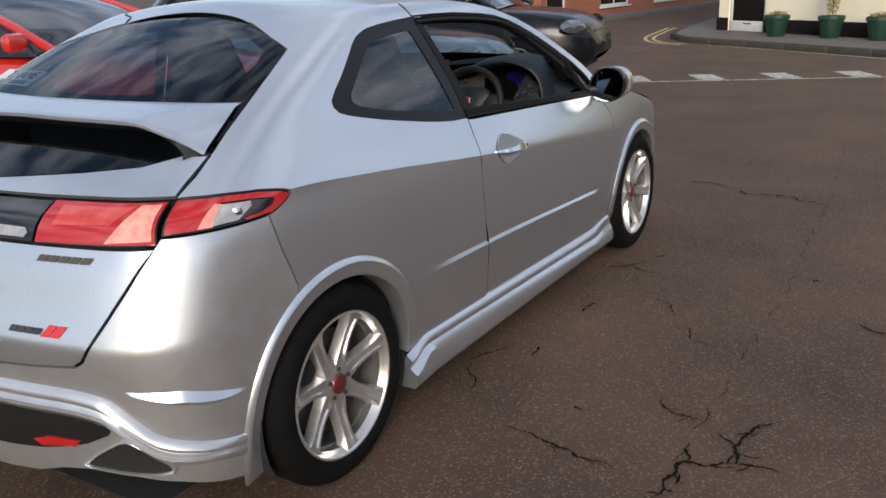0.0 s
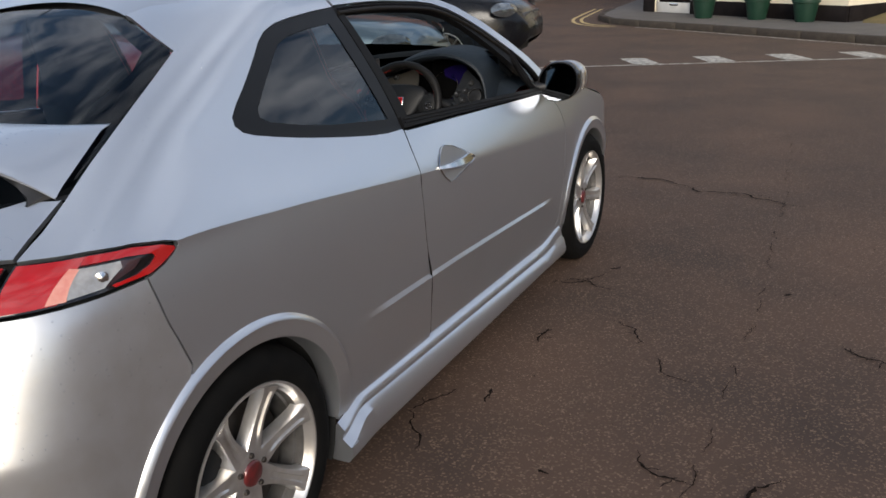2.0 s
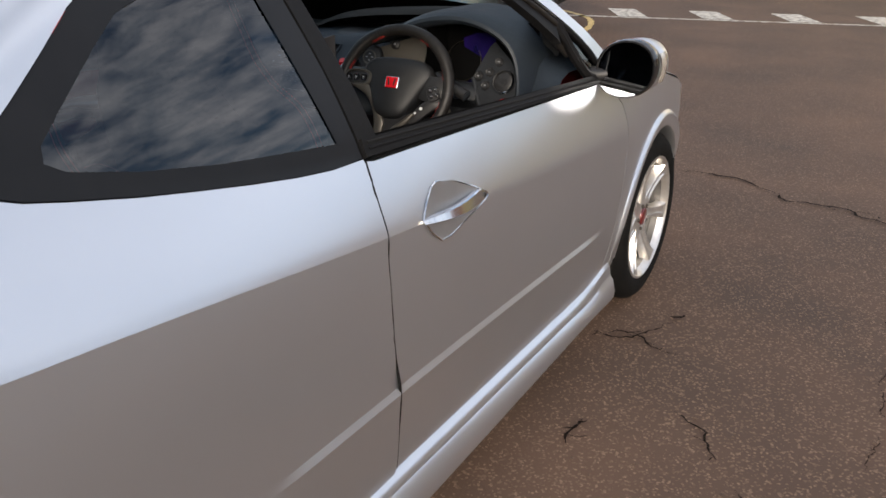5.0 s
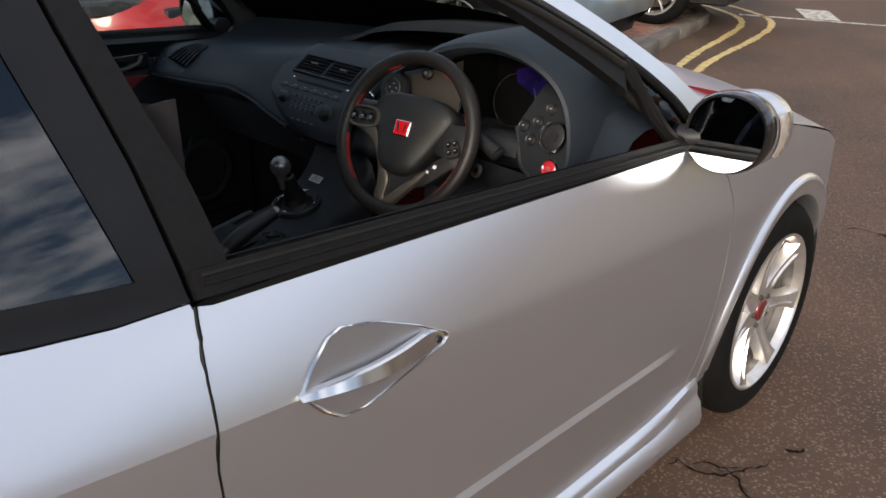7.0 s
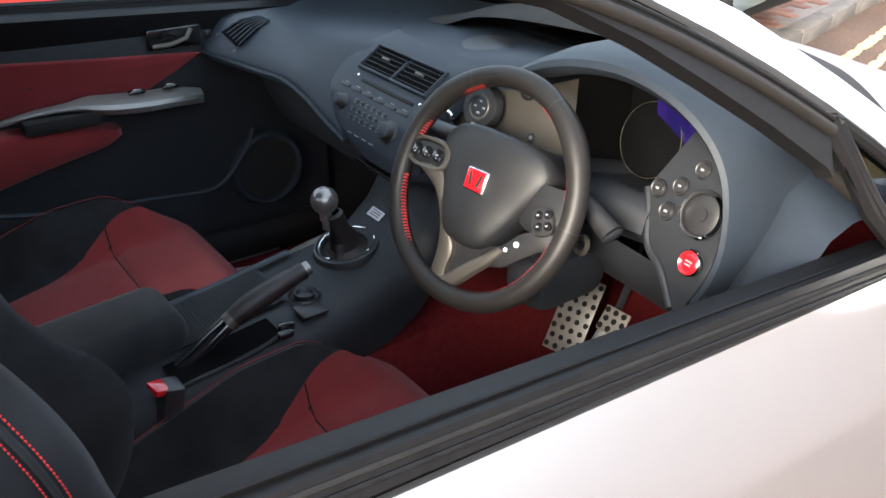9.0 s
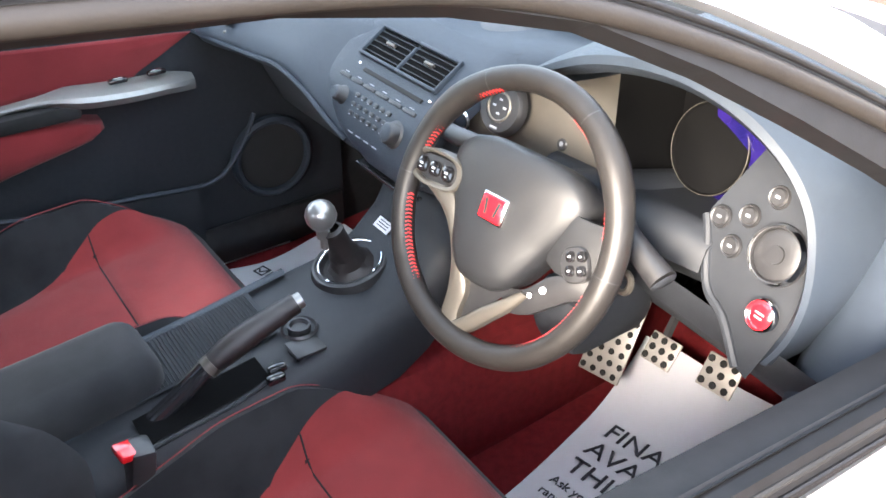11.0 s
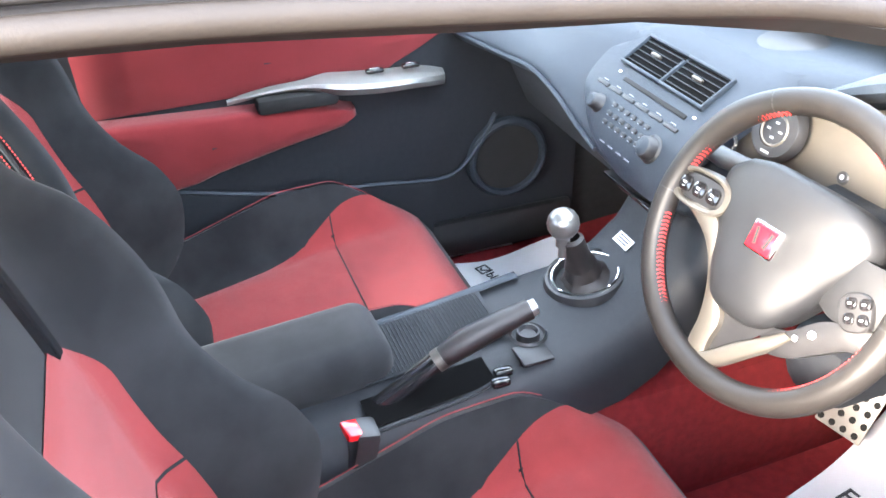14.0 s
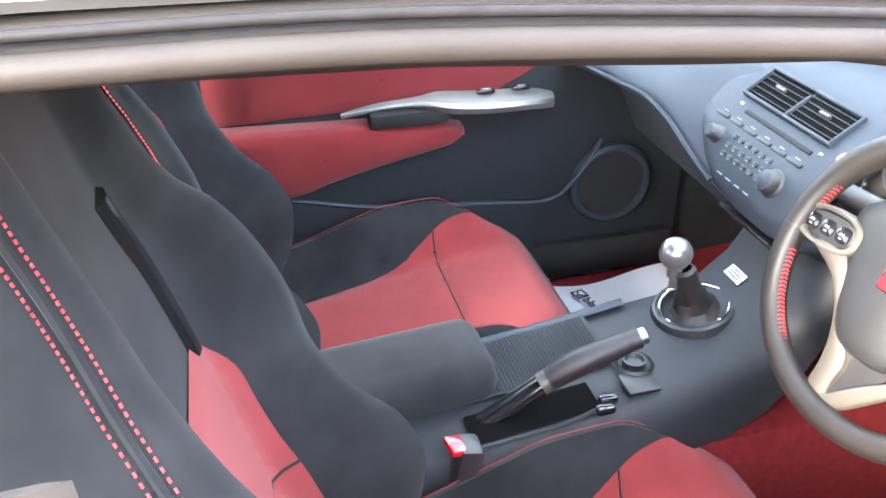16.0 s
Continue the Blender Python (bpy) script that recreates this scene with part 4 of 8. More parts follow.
# wheels
def wheel(name, rad, rimr, spokes, mat_rim, parent, cap_mat, width=.225):
    """A road wheel facing +z about the origin: outer face of the tyre at z = 0."""
    w = new(name)
    w.parent = parent
    tyre = lathe([(rimr - .004, -.012), (rimr + .010, -.004), (rimr + .024, .0), (rad - .045, .001), (rad - .022, -.008), (rad - .006, -.025), (rad, -.045), (rad, -width * .5), (rad, -width + .045), (rad - .008, -width + .02), (rad - .03, -width), (rimr, -width)], 72)
    t = part("tyre", tyre, TYRE, w, "black low-profile tyre", fix=True)
    rim = lathe([(rimr + .004, -.010), (rimr + .004, -.004), (rimr - .002, -.003), (rimr - .009, -.010), (rimr - .012, -.020), (rimr - .018, -.030)], 72)
    part("rim", rim, mat_rim, w, "silver alloy rim", fix=True)
    # barrel split from the rim so its depth can be coloured as shade
    part("barrel", lathe([(rimr - .018, -.030), (rimr - .020, -.055), (rimr - .026, -.058), (rimr - .028, -.10), (rimr - .030, -width + .02)], 72), BARREL_SHADE, w, "inner barrel, alloy darkened to paint the shade inside the wheel", fix=True)
    for k in range(spokes):
        rows = []
        for i in range(13):
            f = i / 12
            r = .030 + (rimr - .040) * f
            hw = float(curve(f, [0, .18, .35, .6, .85, 1], [.030, .029, .0235, .0205, .0225, .033])) if spokes < 8 else .010 - .004 * f
            top = -.034 + .026 * f ** 1.3 - .008 * math.sin(math.pi * f)
            dip = .007 * float(ease(.10, .45, f)) * (1 - float(ease(.85, 1, f)))
            rows.append([(r, -hw * 1.25, top - .034), (r, -hw * 1.02, top - .007), (r, -hw * .90, top - .001), (r, -hw * .42, top), (r, -hw * .26, top - dip), (r, hw * .26, top - dip), (r, hw * .42, top), (r, hw * .90, top - .001), (r, hw * 1.02, top - .007), (r, hw * 1.25, top - .034)])
        bm = grid(rows, close_v=True, cap=True)
        bm.transform(Matrix.Rotation(2 * math.pi * (k + .33) / spokes, 4, "Z"))
        part("spoke", bm, mat_rim, w, fix=True, smooth=28)
    part("hub", lathe([(0, -.029), (.030, -.029), (.033, -.034), (.050, -.0345), (.062, -.038), (.070, -.046), (.072, -.07)], 40), mat_rim, w, fix=True)
    part("centre_cap", lathe([(0, -.0245), (.028, -.0250), (.0325, -.028), (.034, -.033)], 32), cap_mat, w, "red centre cap" if cap_mat == CAP else "", fix=True)
    for k in range(5):
        a = 2 * math.pi * (k + .2) / 5
        nut = lathe([(0, -.027), (.006, -.027), (.0075, -.030), (.0075, -.036), (.0125, -.0365)], 8, Matrix.Translation((.047 * math.cos(a), .047 * math.sin(a), 0)))
        part("wheel_nut", nut, DISC, w, fix=True)
    part("brake_disc", lathe([(.05, -.085), (.075, -.08), (.168, -.08), (.168, -.10)], 40), DISC, w, fix=True)
    cal = box(.06, .14, .05, (.125, 0, -.08), .012)
    cal.transform(Matrix.Rotation(2.4, 4, "Z"))
    part("caliper", cal, DARK, w)
    return w


CAP = material("cap_red", (0.075, 0.018, 0.019), 0.3, 0.2, (0.22, 0.02, 0.02), 60, 0.5, coat=0.5)
TO_RIGHT = Matrix(((0, 0, 1, 0), (1, 0, 0, 0), (0, 1, 0, 0), (0, 0, 0, 1)))
first = None
for cx, cy, flip, turn in ((.868, 0, 1, 0), (.868, 2.635, 1, 24), (-.868, 0, -1, 10), (-.868, 2.635, -1, 40)):
    m = Matrix.Translation((cx, cy, .3185)) @ (Matrix.Rotation(math.pi, 4, "Z") if flip < 0 else Matrix.Identity(4)) @ TO_RIGHT @ Matrix.Rotation(radians(turn), 4, "Z")
    if first is None:
        first = wheel("wheel", .3185, .2286, 7, ALLOY, silver_car, CAP)
        first.matrix_basis = m
        first["label"] = "seven-spoke silver alloy wheel"
    else:
        c = copy_thing(first, m)

# door mirrors
def door_mirror(side):
    e = new("door_mirror")
    e.parent = silver_car
    e["label"] = "black door mirror with a silver cap and a clear indicator"
    cx, cz = .915, .982
    prof = [(math.cos(a), math.sin(a)) for a in np.linspace(0, 2 * math.pi, 40, endpoint=False)]

    def ell(c, s):
        c2 = math.copysign(abs(c) ** .92, c)
        s2 = math.copysign(abs(s) ** .92, s)
        return c2, s2 + .10 * c2
    rows = []
    for k, y in ((.94, 2.012), (1.0, 2.010), (1.04, 2.018), (1.05, 2.035), (1.02, 2.052)):
        rows.append([(cx + .087 * k * ell(c, s)[0], y - .08 * .087 * k * ell(c, s)[0], cz + .080 * k * ell(c, s)[1]) for c, s in prof])
    part("rim", grid(rows, close_v=True), GLOSS_BLACK, e, fix=True)
    rows = []
    for k, y, dx in ((1.00, 2.050, .0), (.995, 2.07, .006), (.95, 2.105, .010), (.82, 2.135, .002), (.5, 2.155, -.004), (.05, 2.162, -.006)):
        rows.append([(cx + dx + .088 * k * ell(c, s)[0], y + .10 * .08 * ell(c, s)[0], cz + .081 * k * ell(c, s)[1]) for c, s in prof])
    part("cap", grid(rows, close_v=True, cap=True), SILVER, e, "silver mirror cap", fix=True)
    gl = [[(cx + .083 * k * ell(c, s)[0], 2.016 - .10 * .083 * k * ell(c, s)[0] + .17 * .076 * k * ell(c, s)[1], cz + .076 * k * ell(c, s)[1]) for c, s in prof] for k in (1.0, .5, .02)]
    part("mirror_glass", grid(gl, close_v=True, cap=True), MIRROR, e, "mirror glass", fix=True)
    ind = [[(cx + .089 * k * ell(c, s)[0] + .004, y, cz + .082 * k * ell(c, s)[1]) for c, s in prof[-3:] + prof[:4]] for k, y in ((1.03, 2.045), (1.10, 2.055), (1.10, 2.075), (1.02, 2.10))]
    part("indicator", grid(ind), LAMP_CLEAR, e, "clear indicator lens", fix=True)
    part("arm", tube([(.80, 2.03, .955), (.835, 2.035, .955), (.87, 2.05, .962)], .028, 12, flat=.8), BLACK, e)
    if side < 0:
        for o in list(e.children):
            o.data.transform(Matrix.Scale(-1, 4, (1, 0, 0)))
            o.data.flip_normals()
    return e


door_mirror(1)
door_mirror(-1)

# badges on the hatch (plain bars) and a dealer's sticker in the glass
def on_tail(x, z, d=.004):
    return Vector(skin(float(to_s("x", x, z)), z)) + Vector((0, -d, 0))


def badge(x0, x1, z, h, mt, n, slant, label):
    bm = bmesh.new()
    for k in range(n):
        a = x0 + (x1 - x0) * k / n
        b = x0 + (x1 - x0) * (k + .84) / n
        rows_ = []
        for x in (a, (a + b) / 2, b):
            rows_.append([on_tail(x + slant * q, z + h * (q - .5), d) for q, d in ((0, -.001), (0, .004), (1, .004), (1, -.001))])
        join(bm, grid(rows_, cap=True))
    part("badge", bm, mt, silver_car, label, fix=True)


badge(.418, .585, .862, .015, SATIN, 5, .010, "dull chrome badge bars")
badge(.355, .462, .687, .015, GLOSS_BLACK, 4, .008, "black badge bar")
badge(.462, .522, .690, .028, RED_BADGE, 2, .022, "red slanted badge blocks")

# sticker in the rear window
sx_, sy_ = Vector((1, -.17, 0)).normalized(), Vector((0, .92, .39)).normalized()
sn_ = sx_.cross(sy_).normalized()
st_m = Matrix.Translation(Vector((-.355, -.082, 1.206)) - sn_ * .008) @ Matrix((sx_, sy_, sn_)).transposed().to_4x4()
card = part("sticker", box(.30, .098, .001, (-.15, .049, 0), 0), PAPER, silver_car, "white window sticker with a dark town name")
card.data.transform(st_m)
lettering("THAME", .064, st_m @ Matrix.Translation((-.030, .045, .0015)), "sticker_lettering", INK, card, align="RIGHT")
bars_ = bmesh.new()
for k in range(2):
    box(.21, .006, .0008, (-.145, .026 - .012 * k, .0015), 0, bm=bars_)
bars_.transform(st_m)
part("sticker_print", bars_, INK, card)

# rain drops on the tail and roof edge
rnd = random.Random(5)
drops = bmesh.new()
for k in range(420):
    kind_ = k % 4
    if kind_ == 0:
        sd, zd = rnd.uniform(-.62, -.08), rnd.uniform(.995, 1.03)
    elif kind_ == 1:
        sd, zd = rnd.uniform(-.6, -.15), rnd.uniform(.62, .86)
    elif kind_ == 2:
        sd, zd = rnd.uniform(-.1, .35), rnd.uniform(.67, .90)
    else:
        sd, zd = rnd.uniform(-.05, .9), rnd.uniform(1.0, 1.40)
        if .1 < sd and 1.0 < zd < 1.37:
            zd = rnd.uniform(1.385, 1.41)
    r0 = rnd.uniform(.0010, .0024)
    c0 = Vector(skin(sd, zd))
    u0, w0 = Vector(skin(sd + .01, zd)) - c0, Vector(skin(sd, zd + .01)) - c0
    n0 = u0.cross(w0).normalized()
    u0.normalize()
    w0 = n0.cross(u0)
    join(drops, grid([[c0 + n0 * (r0 * h_ * .8 - .0002) + (u0 * math.cos(a) + w0 * math.sin(a) * 1.2) * r0 * q for q, h_ in ((1, 0), (.75, .6), (.25, .95))] for a in (math.pi * 2 * i_ / 7 for i_ in range(7))], close_u=True))
for k in range(60):
    u_, v_ = rnd.uniform(0, 30), rnd.uniform(1, 6)
    a_, b_ = top_rows[int(u_)], top_rows[int(u_) + 1]
    c0 = Vector(a_[int(v_)] + (b_[int(v_)] - a_[int(v_)]) * (u_ % 1))
    r0 = rnd.uniform(.0012, .0026)
    join(drops, grid([[c0 + Vector((r0 * q * math.cos(a), r0 * q * math.sin(a), r0 * h_ * .7 + .0005)) for q, h_ in ((1, 0), (.75, .6), (.25, .95))] for a in (math.pi * 2 * i_ / 7 for i_ in range(7))], close_u=True))
tagged(part("rain_drops", drops, WATER, silver_car, fix=True), "small clear rain drops on the paint", kind="stuff")

# ---------------------------------------------------------------- the silver car: cabin
def group_part(name, label=""):
    e = new(name)
    e.parent = silver_car
    if label:
        e["label"] = label
    return e


# floor, tunnel, bulkhead, rear bench
part("cabin_floor", grid([[(x, y, z) for x in np.linspace(-.76, .76, 9)] for y, z in ((.2, .30), (.9, .27), (1.3, .255), (1.9, .25), (2.25, .28), (2.42, .42), (2.48, .60), (2.45, .95))]), RED_CARPET, silver_car, "dark red carpet", fix=True)
part("tunnel", box(.262, 1.5, .30, (0.002, 1.65, .375), .05), RED_CARPET, silver_car)
part("rear_bench", join(box(1.2, .5, .22, (0, .45, .48), .06), box(1.2, .16, .62, (0, .16, .78), .06, (12, 0, 0))), SUEDE, silver_car, "black rear bench")
for sx in (1, -1):
    part("footwell_side", grid([[(sx * .765, y, z) for z in (.24, .5, .8)] for y in (1.9, 2.1, 2.45)]), CARPET, silver_car)
    part("rear_trim", grid([[(sx * .74, y, z) for z in (.25, .6, .98)] for y in (-.2, .3, .9)]), DARK, silver_car)


# front seats
def back_face(q, z):
    """Front face of a backrest, q from -1 to 1 across."""
    yc = float(curve(z, [.45, .60, .75, .95, 1.15, 1.27, 1.36], [1.07, 1.04, 1.0, .955, .905, .875, .84]))
    ye = float(curve(z, [.45, .52, .63, .70, .78, .86, .92, 1.03, 1.10, 1.20, 1.30, 1.36], [1.15, 1.19, 1.21, 1.185, 1.115, 1.075, 1.062, 1.015, .965, .925, .885, .84]))
    w = float(curve(z, [.45, .55, .70, .85, 1.0, 1.05, 1.09, 1.14, 1.22, 1.30, 1.36], [.235, .245, .25, .245, .235, .222, .190, .165, .150, .135, .09]))
    a = abs(q)
    b = float(ease(.50, .90, a)) - .25 * max(0, a - .9) / .1
    return q * w, yc + (ye - yc) * b, z


def cushion_face(q, y):
    zc = float(curve(y, [.95, 1.1, 1.3, 1.5, 1.6, 1.65, 1.69], [.44, .44, .455, .482, .490, .470, .42]))
    ze = float(curve(y, [.95, 1.15, 1.27, 1.36, 1.45, 1.52, 1.58, 1.63, 1.67, 1.69], [.50, .55, .59, .614, .615, .580, .528, .485, .448, .42]))
    w = float(curve(y, [.95, 1.2, 1.5, 1.62, 1.69], [.235, .25, .266, .266, .25]))
    a = abs(q)
    b = float(ease(.66, .93, a)) - .35 * max(0, a - .88) / .12
    return q * w, y, zc + (ze - zc) * b


def front_seat(cx, back, label, more=0.0):
    s = group_part("front_seat", label)
    s.matrix_basis = pose(cx, -back, 0)
    qs = np.linspace(-1, 1, 33)
    rows = []
    for z in np.linspace(.45, 1.355, 52):
        f = [back_face(q, z) for q in qs]
        yb = min(p[1] for p in f) - .10
        rows.append(f + [(f[-1][0] * 1.0, (f[-1][1] + yb) / 2, z), (f[-1][0] * .9, yb, z), (0, yb - .03, z), (f[0][0] * .9, yb, z), (f[0][0], (f[0][1] + yb) / 2, z)])
    part("backrest", grid(rows, close_v=True, cap=True), SUEDE, s, "black suede backrest with high bolsters", fix=True, smooth=70)
    rows = []
    for y in np.linspace(.95, 1.69, 44):
        f = [cushion_face(q, y) for q in qs]
        rows.append(f + [(f[-1][0] + .004, y, f[-1][2] - .07), (f[-1][0] * .95, y, .33), (f[0][0] * .95, y, .33), (f[0][0] - .004, y, f[0][2] - .07)])
    part("cushion", grid(rows, close_v=True, cap=True), SUEDE, s, "black suede seat cushion", fix=True, smooth=70)
    # red inserts, each in two panels with a sewn seam between
    for y0, y1 in ((1.02, 1.4492), (1.4508, 1.660)):
        rows = []
        for y in np.linspace(y0, y1, 20):
            e = min(1, .1 + (y - y0) / .016, .1 + (y1 - y) / .016)
            k = float(np.interp(y, [1.02, 1.36, 1.50, 1.60, 1.66], [.52, .70, .83, .93, .97]))
            rows.append([(p[0], p[1], p[2] + .002 + .008 * e * (1 - abs(q) ** 8)) for q in np.linspace(-1, 1, 25) for p in [cushion_face(q * (min(k, .84) if q > 0 else k), y)]])
        part("insert", grid(rows), RED_CLOTH, s, "red ribbed cloth insert", fix=True, smooth=80)
    # thin dark tube draws the shade sunk in the sewn seam
    P = [Vector(cushion_face(q, 1.45)) + Vector((0, 0, .0035)) for q in np.linspace(-.78, .78, 30)]
    part("insert_seam", tube(P, .0016, 5), SUEDE, s)
    for z0, z1 in ((.47, .72), (.725, .955)):
        rows = []
        for z in np.linspace(z0, z1, 20):
            e = min(1, (z - z0) / .012, (z1 - z) / .012)
            k = .62 * (1 - .30 * max(0, (z - .86) / .095) ** 2)
            rows.append([(p[0], p[1] + .002 + .005 * e * (1 - abs(q) ** 8), p[2]) for q in np.linspace(-1, 1, 25) for p in [back_face(q * k, z)]])
        part("insert", grid(rows), RED_CLOTH, s, "red ribbed cloth insert", fix=True, smooth=80)
    # piping along the bolsters and red double stitching
    for sx in (1, -1):
        for back_by in (.006, .022) if sx > 0 else ():
            P = [Vector(back_face(1.0, z)) + Vector((.0015, -back_by, 0)) for z in np.linspace(.56, 1.30, 300)]
            bm = bmesh.new()
            for i in range(0, 298, 2):
                join(bm, tube([P[i], P[i + 1]], .0010, 5))
            part("stitching", bm, RED_THREAD, s, "red stitching")
        if sx > 0:
            P = [Vector(back_face(1.0, z)) + Vector((.0005, -.014, 0)) for z in np.linspace(.55, 1.31, 60)]
            part("sewn_seam", tube(P, .0035, 6), SUEDE, s)
        P = [cushion_face(sx * .90, y) for y in np.linspace(1.05, 1.66, 40)]
        part("piping", tube([Vector(p) + Vector((0, 0, .0005)) for p in P], .0010, 5), PIPING, s)
        # belt slots beside the head
        P = [back_face(sx * .42, z) for z in np.linspace(.94, 1.13, 12)]
        part("belt_slot", tube([Vector(p) + Vector((0, .0, 0)) for p in P], .016, 8, flat=.6, up=(0, 1, 0)), GLOSS_BLACK, s, "glossy belt slot surround")
    part("fabric_tag", grid([[Vector(back_face(q, z)) + Vector((0, .004, 0)) for q in (.60, .64, .68)] for z in (.955, .975, .995)]), RED_BADGE, s, "small red sewn tag")
    bm = bmesh.new()
    for k in range(7):
        a, b = Vector(back_face(.665, .93 - .018 * k)), Vector(back_face(.665, .918 - .018 * k))
        join(bm, tube([a + Vector((0, .004, 0)), b + Vector((0, .004, 0))], .0035, 5))
    part("embroidery", bm, WHITE_INK, s, "pale embroidered line")
    part("seat_base", box(.40, .50, .12, (0, 1.28, .30), .03), BLACK, s)
    for o in s.children:
        if max(v.co.z for v in o.data.vertices) > .70:
            o.data.transform(Matrix.Translation((0, -more, 0)))
    return s


front_seat(.365, -.038, "driver's black suede bucket seat with red inserts", .038)
front_seat(-.385, .055, "passenger's black suede bucket seat with red inserts", .045)
bk = group_part("seat_buckle", "black belt buckle with a red button")
part("buckle_body", box(.045, .035, .15, (.118, 1.262, .535), .008, (-12, 0, 0)), BLACK, bk)
part("buckle_button", box(.036, .028, .012, (.118, 1.258, .606), .004, (-12, 0, 8)), RED_BADGE, bk, "red release button")
for k in range(6):
    part("webbing_rib", box(.034, .004, .006, (.118, 1.285 + .006 * k, .46 - .014 * k), .001), BLACK, bk)

# centre console
rows = []
for y, z, wl_, wr in ((.98, .56, .11, .11), (1.15, .575, .115, .115), (1.3, .59, .12, .125), (1.42, .605, .12, .13), (1.52, .618, .118, .13), (1.60, .632, .115, .128), (1.68, .645, .11, .124), (1.74, .672, .11, .118), (1.79, .715, .11, .112), (1.83, .78, .11, .108)):
    rows.append([(-wl_ - .008, y, z - .115), (-wl_ - .006, y, z - .05), (-wl_, y, z - .008), (-wl_ + .012, y, z), (-.05, y, z + .004), (0, y, z + .004), (.05, y, z + .002), (wr - .03, y, z - .004), (wr - .01, y, z - .020), (wr + .004, y, z - .06), (wr + .006, y, z - .115)])
part("centre_console", grid(rows, cap=True), DASH_MID, silver_car, "dark grey plastic centre console", fix=True)
part("console_inlay", grid([[(x, y, z + .008) for x in (-.095, -.02, .03)] for y, z in ((1.30, .592), (1.45, .610), (1.53, .622))]), DASH_LOW, silver_car, "ribbed console tray", fix=True)
part("console_edge", tube([(-.106, 1.30, .596), (-.104, 1.45, .615), (-.101, 1.60, .640)], .009, 8, flat=.4), DASH, silver_car)
ribs = bmesh.new()
for k in range(38):
    y_ = 1.31 + .0057 * k
    z_ = .602 + .135 * (y_ - 1.31)
    join(ribs, tube([(-.092, y_, z_ + .001), (.026, y_, z_ + .001)], .0009, 4))
part("tray_ribs", ribs, DASH_MID, silver_car)
arm = box(.155, .37, .085, (-.045, 1.168, .607), .035, (3, 0, 2), segments=5)
part("armrest", arm, SUEDE, silver_car, "black suede armrest lid")
part("armrest_box", box(.15, .34, .10, (-.04, 1.17, .54), .02), DASH, silver_car)
hb = group_part("handbrake", "black leather handbrake lever with a bright button")
part("lever", tube(spline([(.069, 1.405, .650), (.070, 1.44, .668), (.072, 1.48, .684), (.073, 1.522, .697)], 16), .0185, 14, taper=[.82, .9, .97, 1.02, 1.06, 1.08, 1.08, 1.06, 1.04, 1.02, 1.0, .98, .96, .94, .92, .88]), BOOT, hb, "brown-black leather grip")
part("lever_arm", tube(spline([(.061, 1.292, .572), (.064, 1.33, .597), (.067, 1.37, .625), (.069, 1.408, .651)], 14), .0185, 14, flat=.8, taper=[1.0, 1.05, 1.05, 1.04, 1.02, 1.0, .97, .94, .92, .9, .88, .86, .84, .82]), GLOSS_BLACK, hb, "glossy dark lever arm")
part("collar", tube([(.0685, 1.398, .6455), (.0692, 1.409, .652)], .0172, 16), SATIN, hb, "satin collar")
# bright thin tube stands for the highlight along the arm's edge
part("arm_trim", tube([(.0505, 1.30, .588), (.053, 1.34, .612), (.0565, 1.395, .652)], .0025, 6), SATIN, hb)
part("brake_tip", tube([(.0728, 1.518, .696), (.074, 1.542, .7035)], .0160, 16), BOOT, hb)
part("brake_button", tube([(.074, 1.540, .703), (.0745, 1.552, .7065)], .0125, 14), KNOB, hb, "bright metal button")
# flat near-black sheet over the console paints the lever's shaded slot
well = [[(x, y, zc + .007 - .02 * max(0, x - .10)) for x in (.052, .085, .113)] for y, zc in ((1.285, .588), (1.34, .595), (1.40, .603), (1.45, .609), (1.475, .612))]
part("gaiter", grid(well), VOID, hb, "flat dark sheet painting the shaded slot beside the lever", fix=True)
part("well_edge", tube(spline([(.116, 1.27, .588), (.118, 1.34, .598), (.117, 1.42, .608), (.108, 1.475, .618), (.085, 1.492, .621)], 24), .0035, 6), DASH_MID, hb)
part("socket", join(lathe([(0, 0), (.012, 0), (.015, .006), (.018, .006), (.018, -.01)], 20, Matrix.Translation((.045, 1.555, .634))), lathe([(.024, .0), (.027, .004), (.03, 0)], 24, Matrix.Translation((.045, 1.555, .632)))), BLACK, silver_car, "power socket")
part("console_cover", box(.045, .05, .006, (.085, 1.545, .628), .003), BLACK, silver_car)
part("console_switch", join(box(.014, .03, .014, (.10, 1.49, .622), .005), box(.014, .03, .014, (.115, 1.48, .618), .005)), GLOSS_BLACK, silver_car)

# gear lever
gl_ = group_part("gear_lever", "round polished metal gear knob on a leather gaiter")
tilt = pose(-.030, 1.692, .652, 12, 0, 0)
boot_tilt = pose(-.030, 1.692, .652, 20, 0, 0)
part("surround", lathe([(.046, -.006), (.048, .006), (.0515, .0105), (.0560, .0095), (.0600, .013), (.0645, .012), (.069, .002), (.070, -.01)], 48, tilt), BLACK, gl_, "black surround", fix=True)
part("ring", lathe([(.0523, .009), (.0530, .0128), (.0546, .0132), (.0556, .009)], 48, tilt), CHROME, gl_, "thin bright ring")
part("boot_well", lathe([(0, .003), (.048, .003)], 30, tilt), DARK, gl_)
boot = lathe([(.046, .0), (.040, .006), (.031, .014), (.030, .021), (.025, .031), (.0255, .038), (.0205, .052), (.020, .066), (.0185, .082), (.0195, .088), (.013, .092)], 28, boot_tilt)
for v in boot.verts:
    v.co += Vector((noise.noise(v.co * 60), noise.noise(v.co * 60 + Vector((7, 0, 0))), 0)) * .004
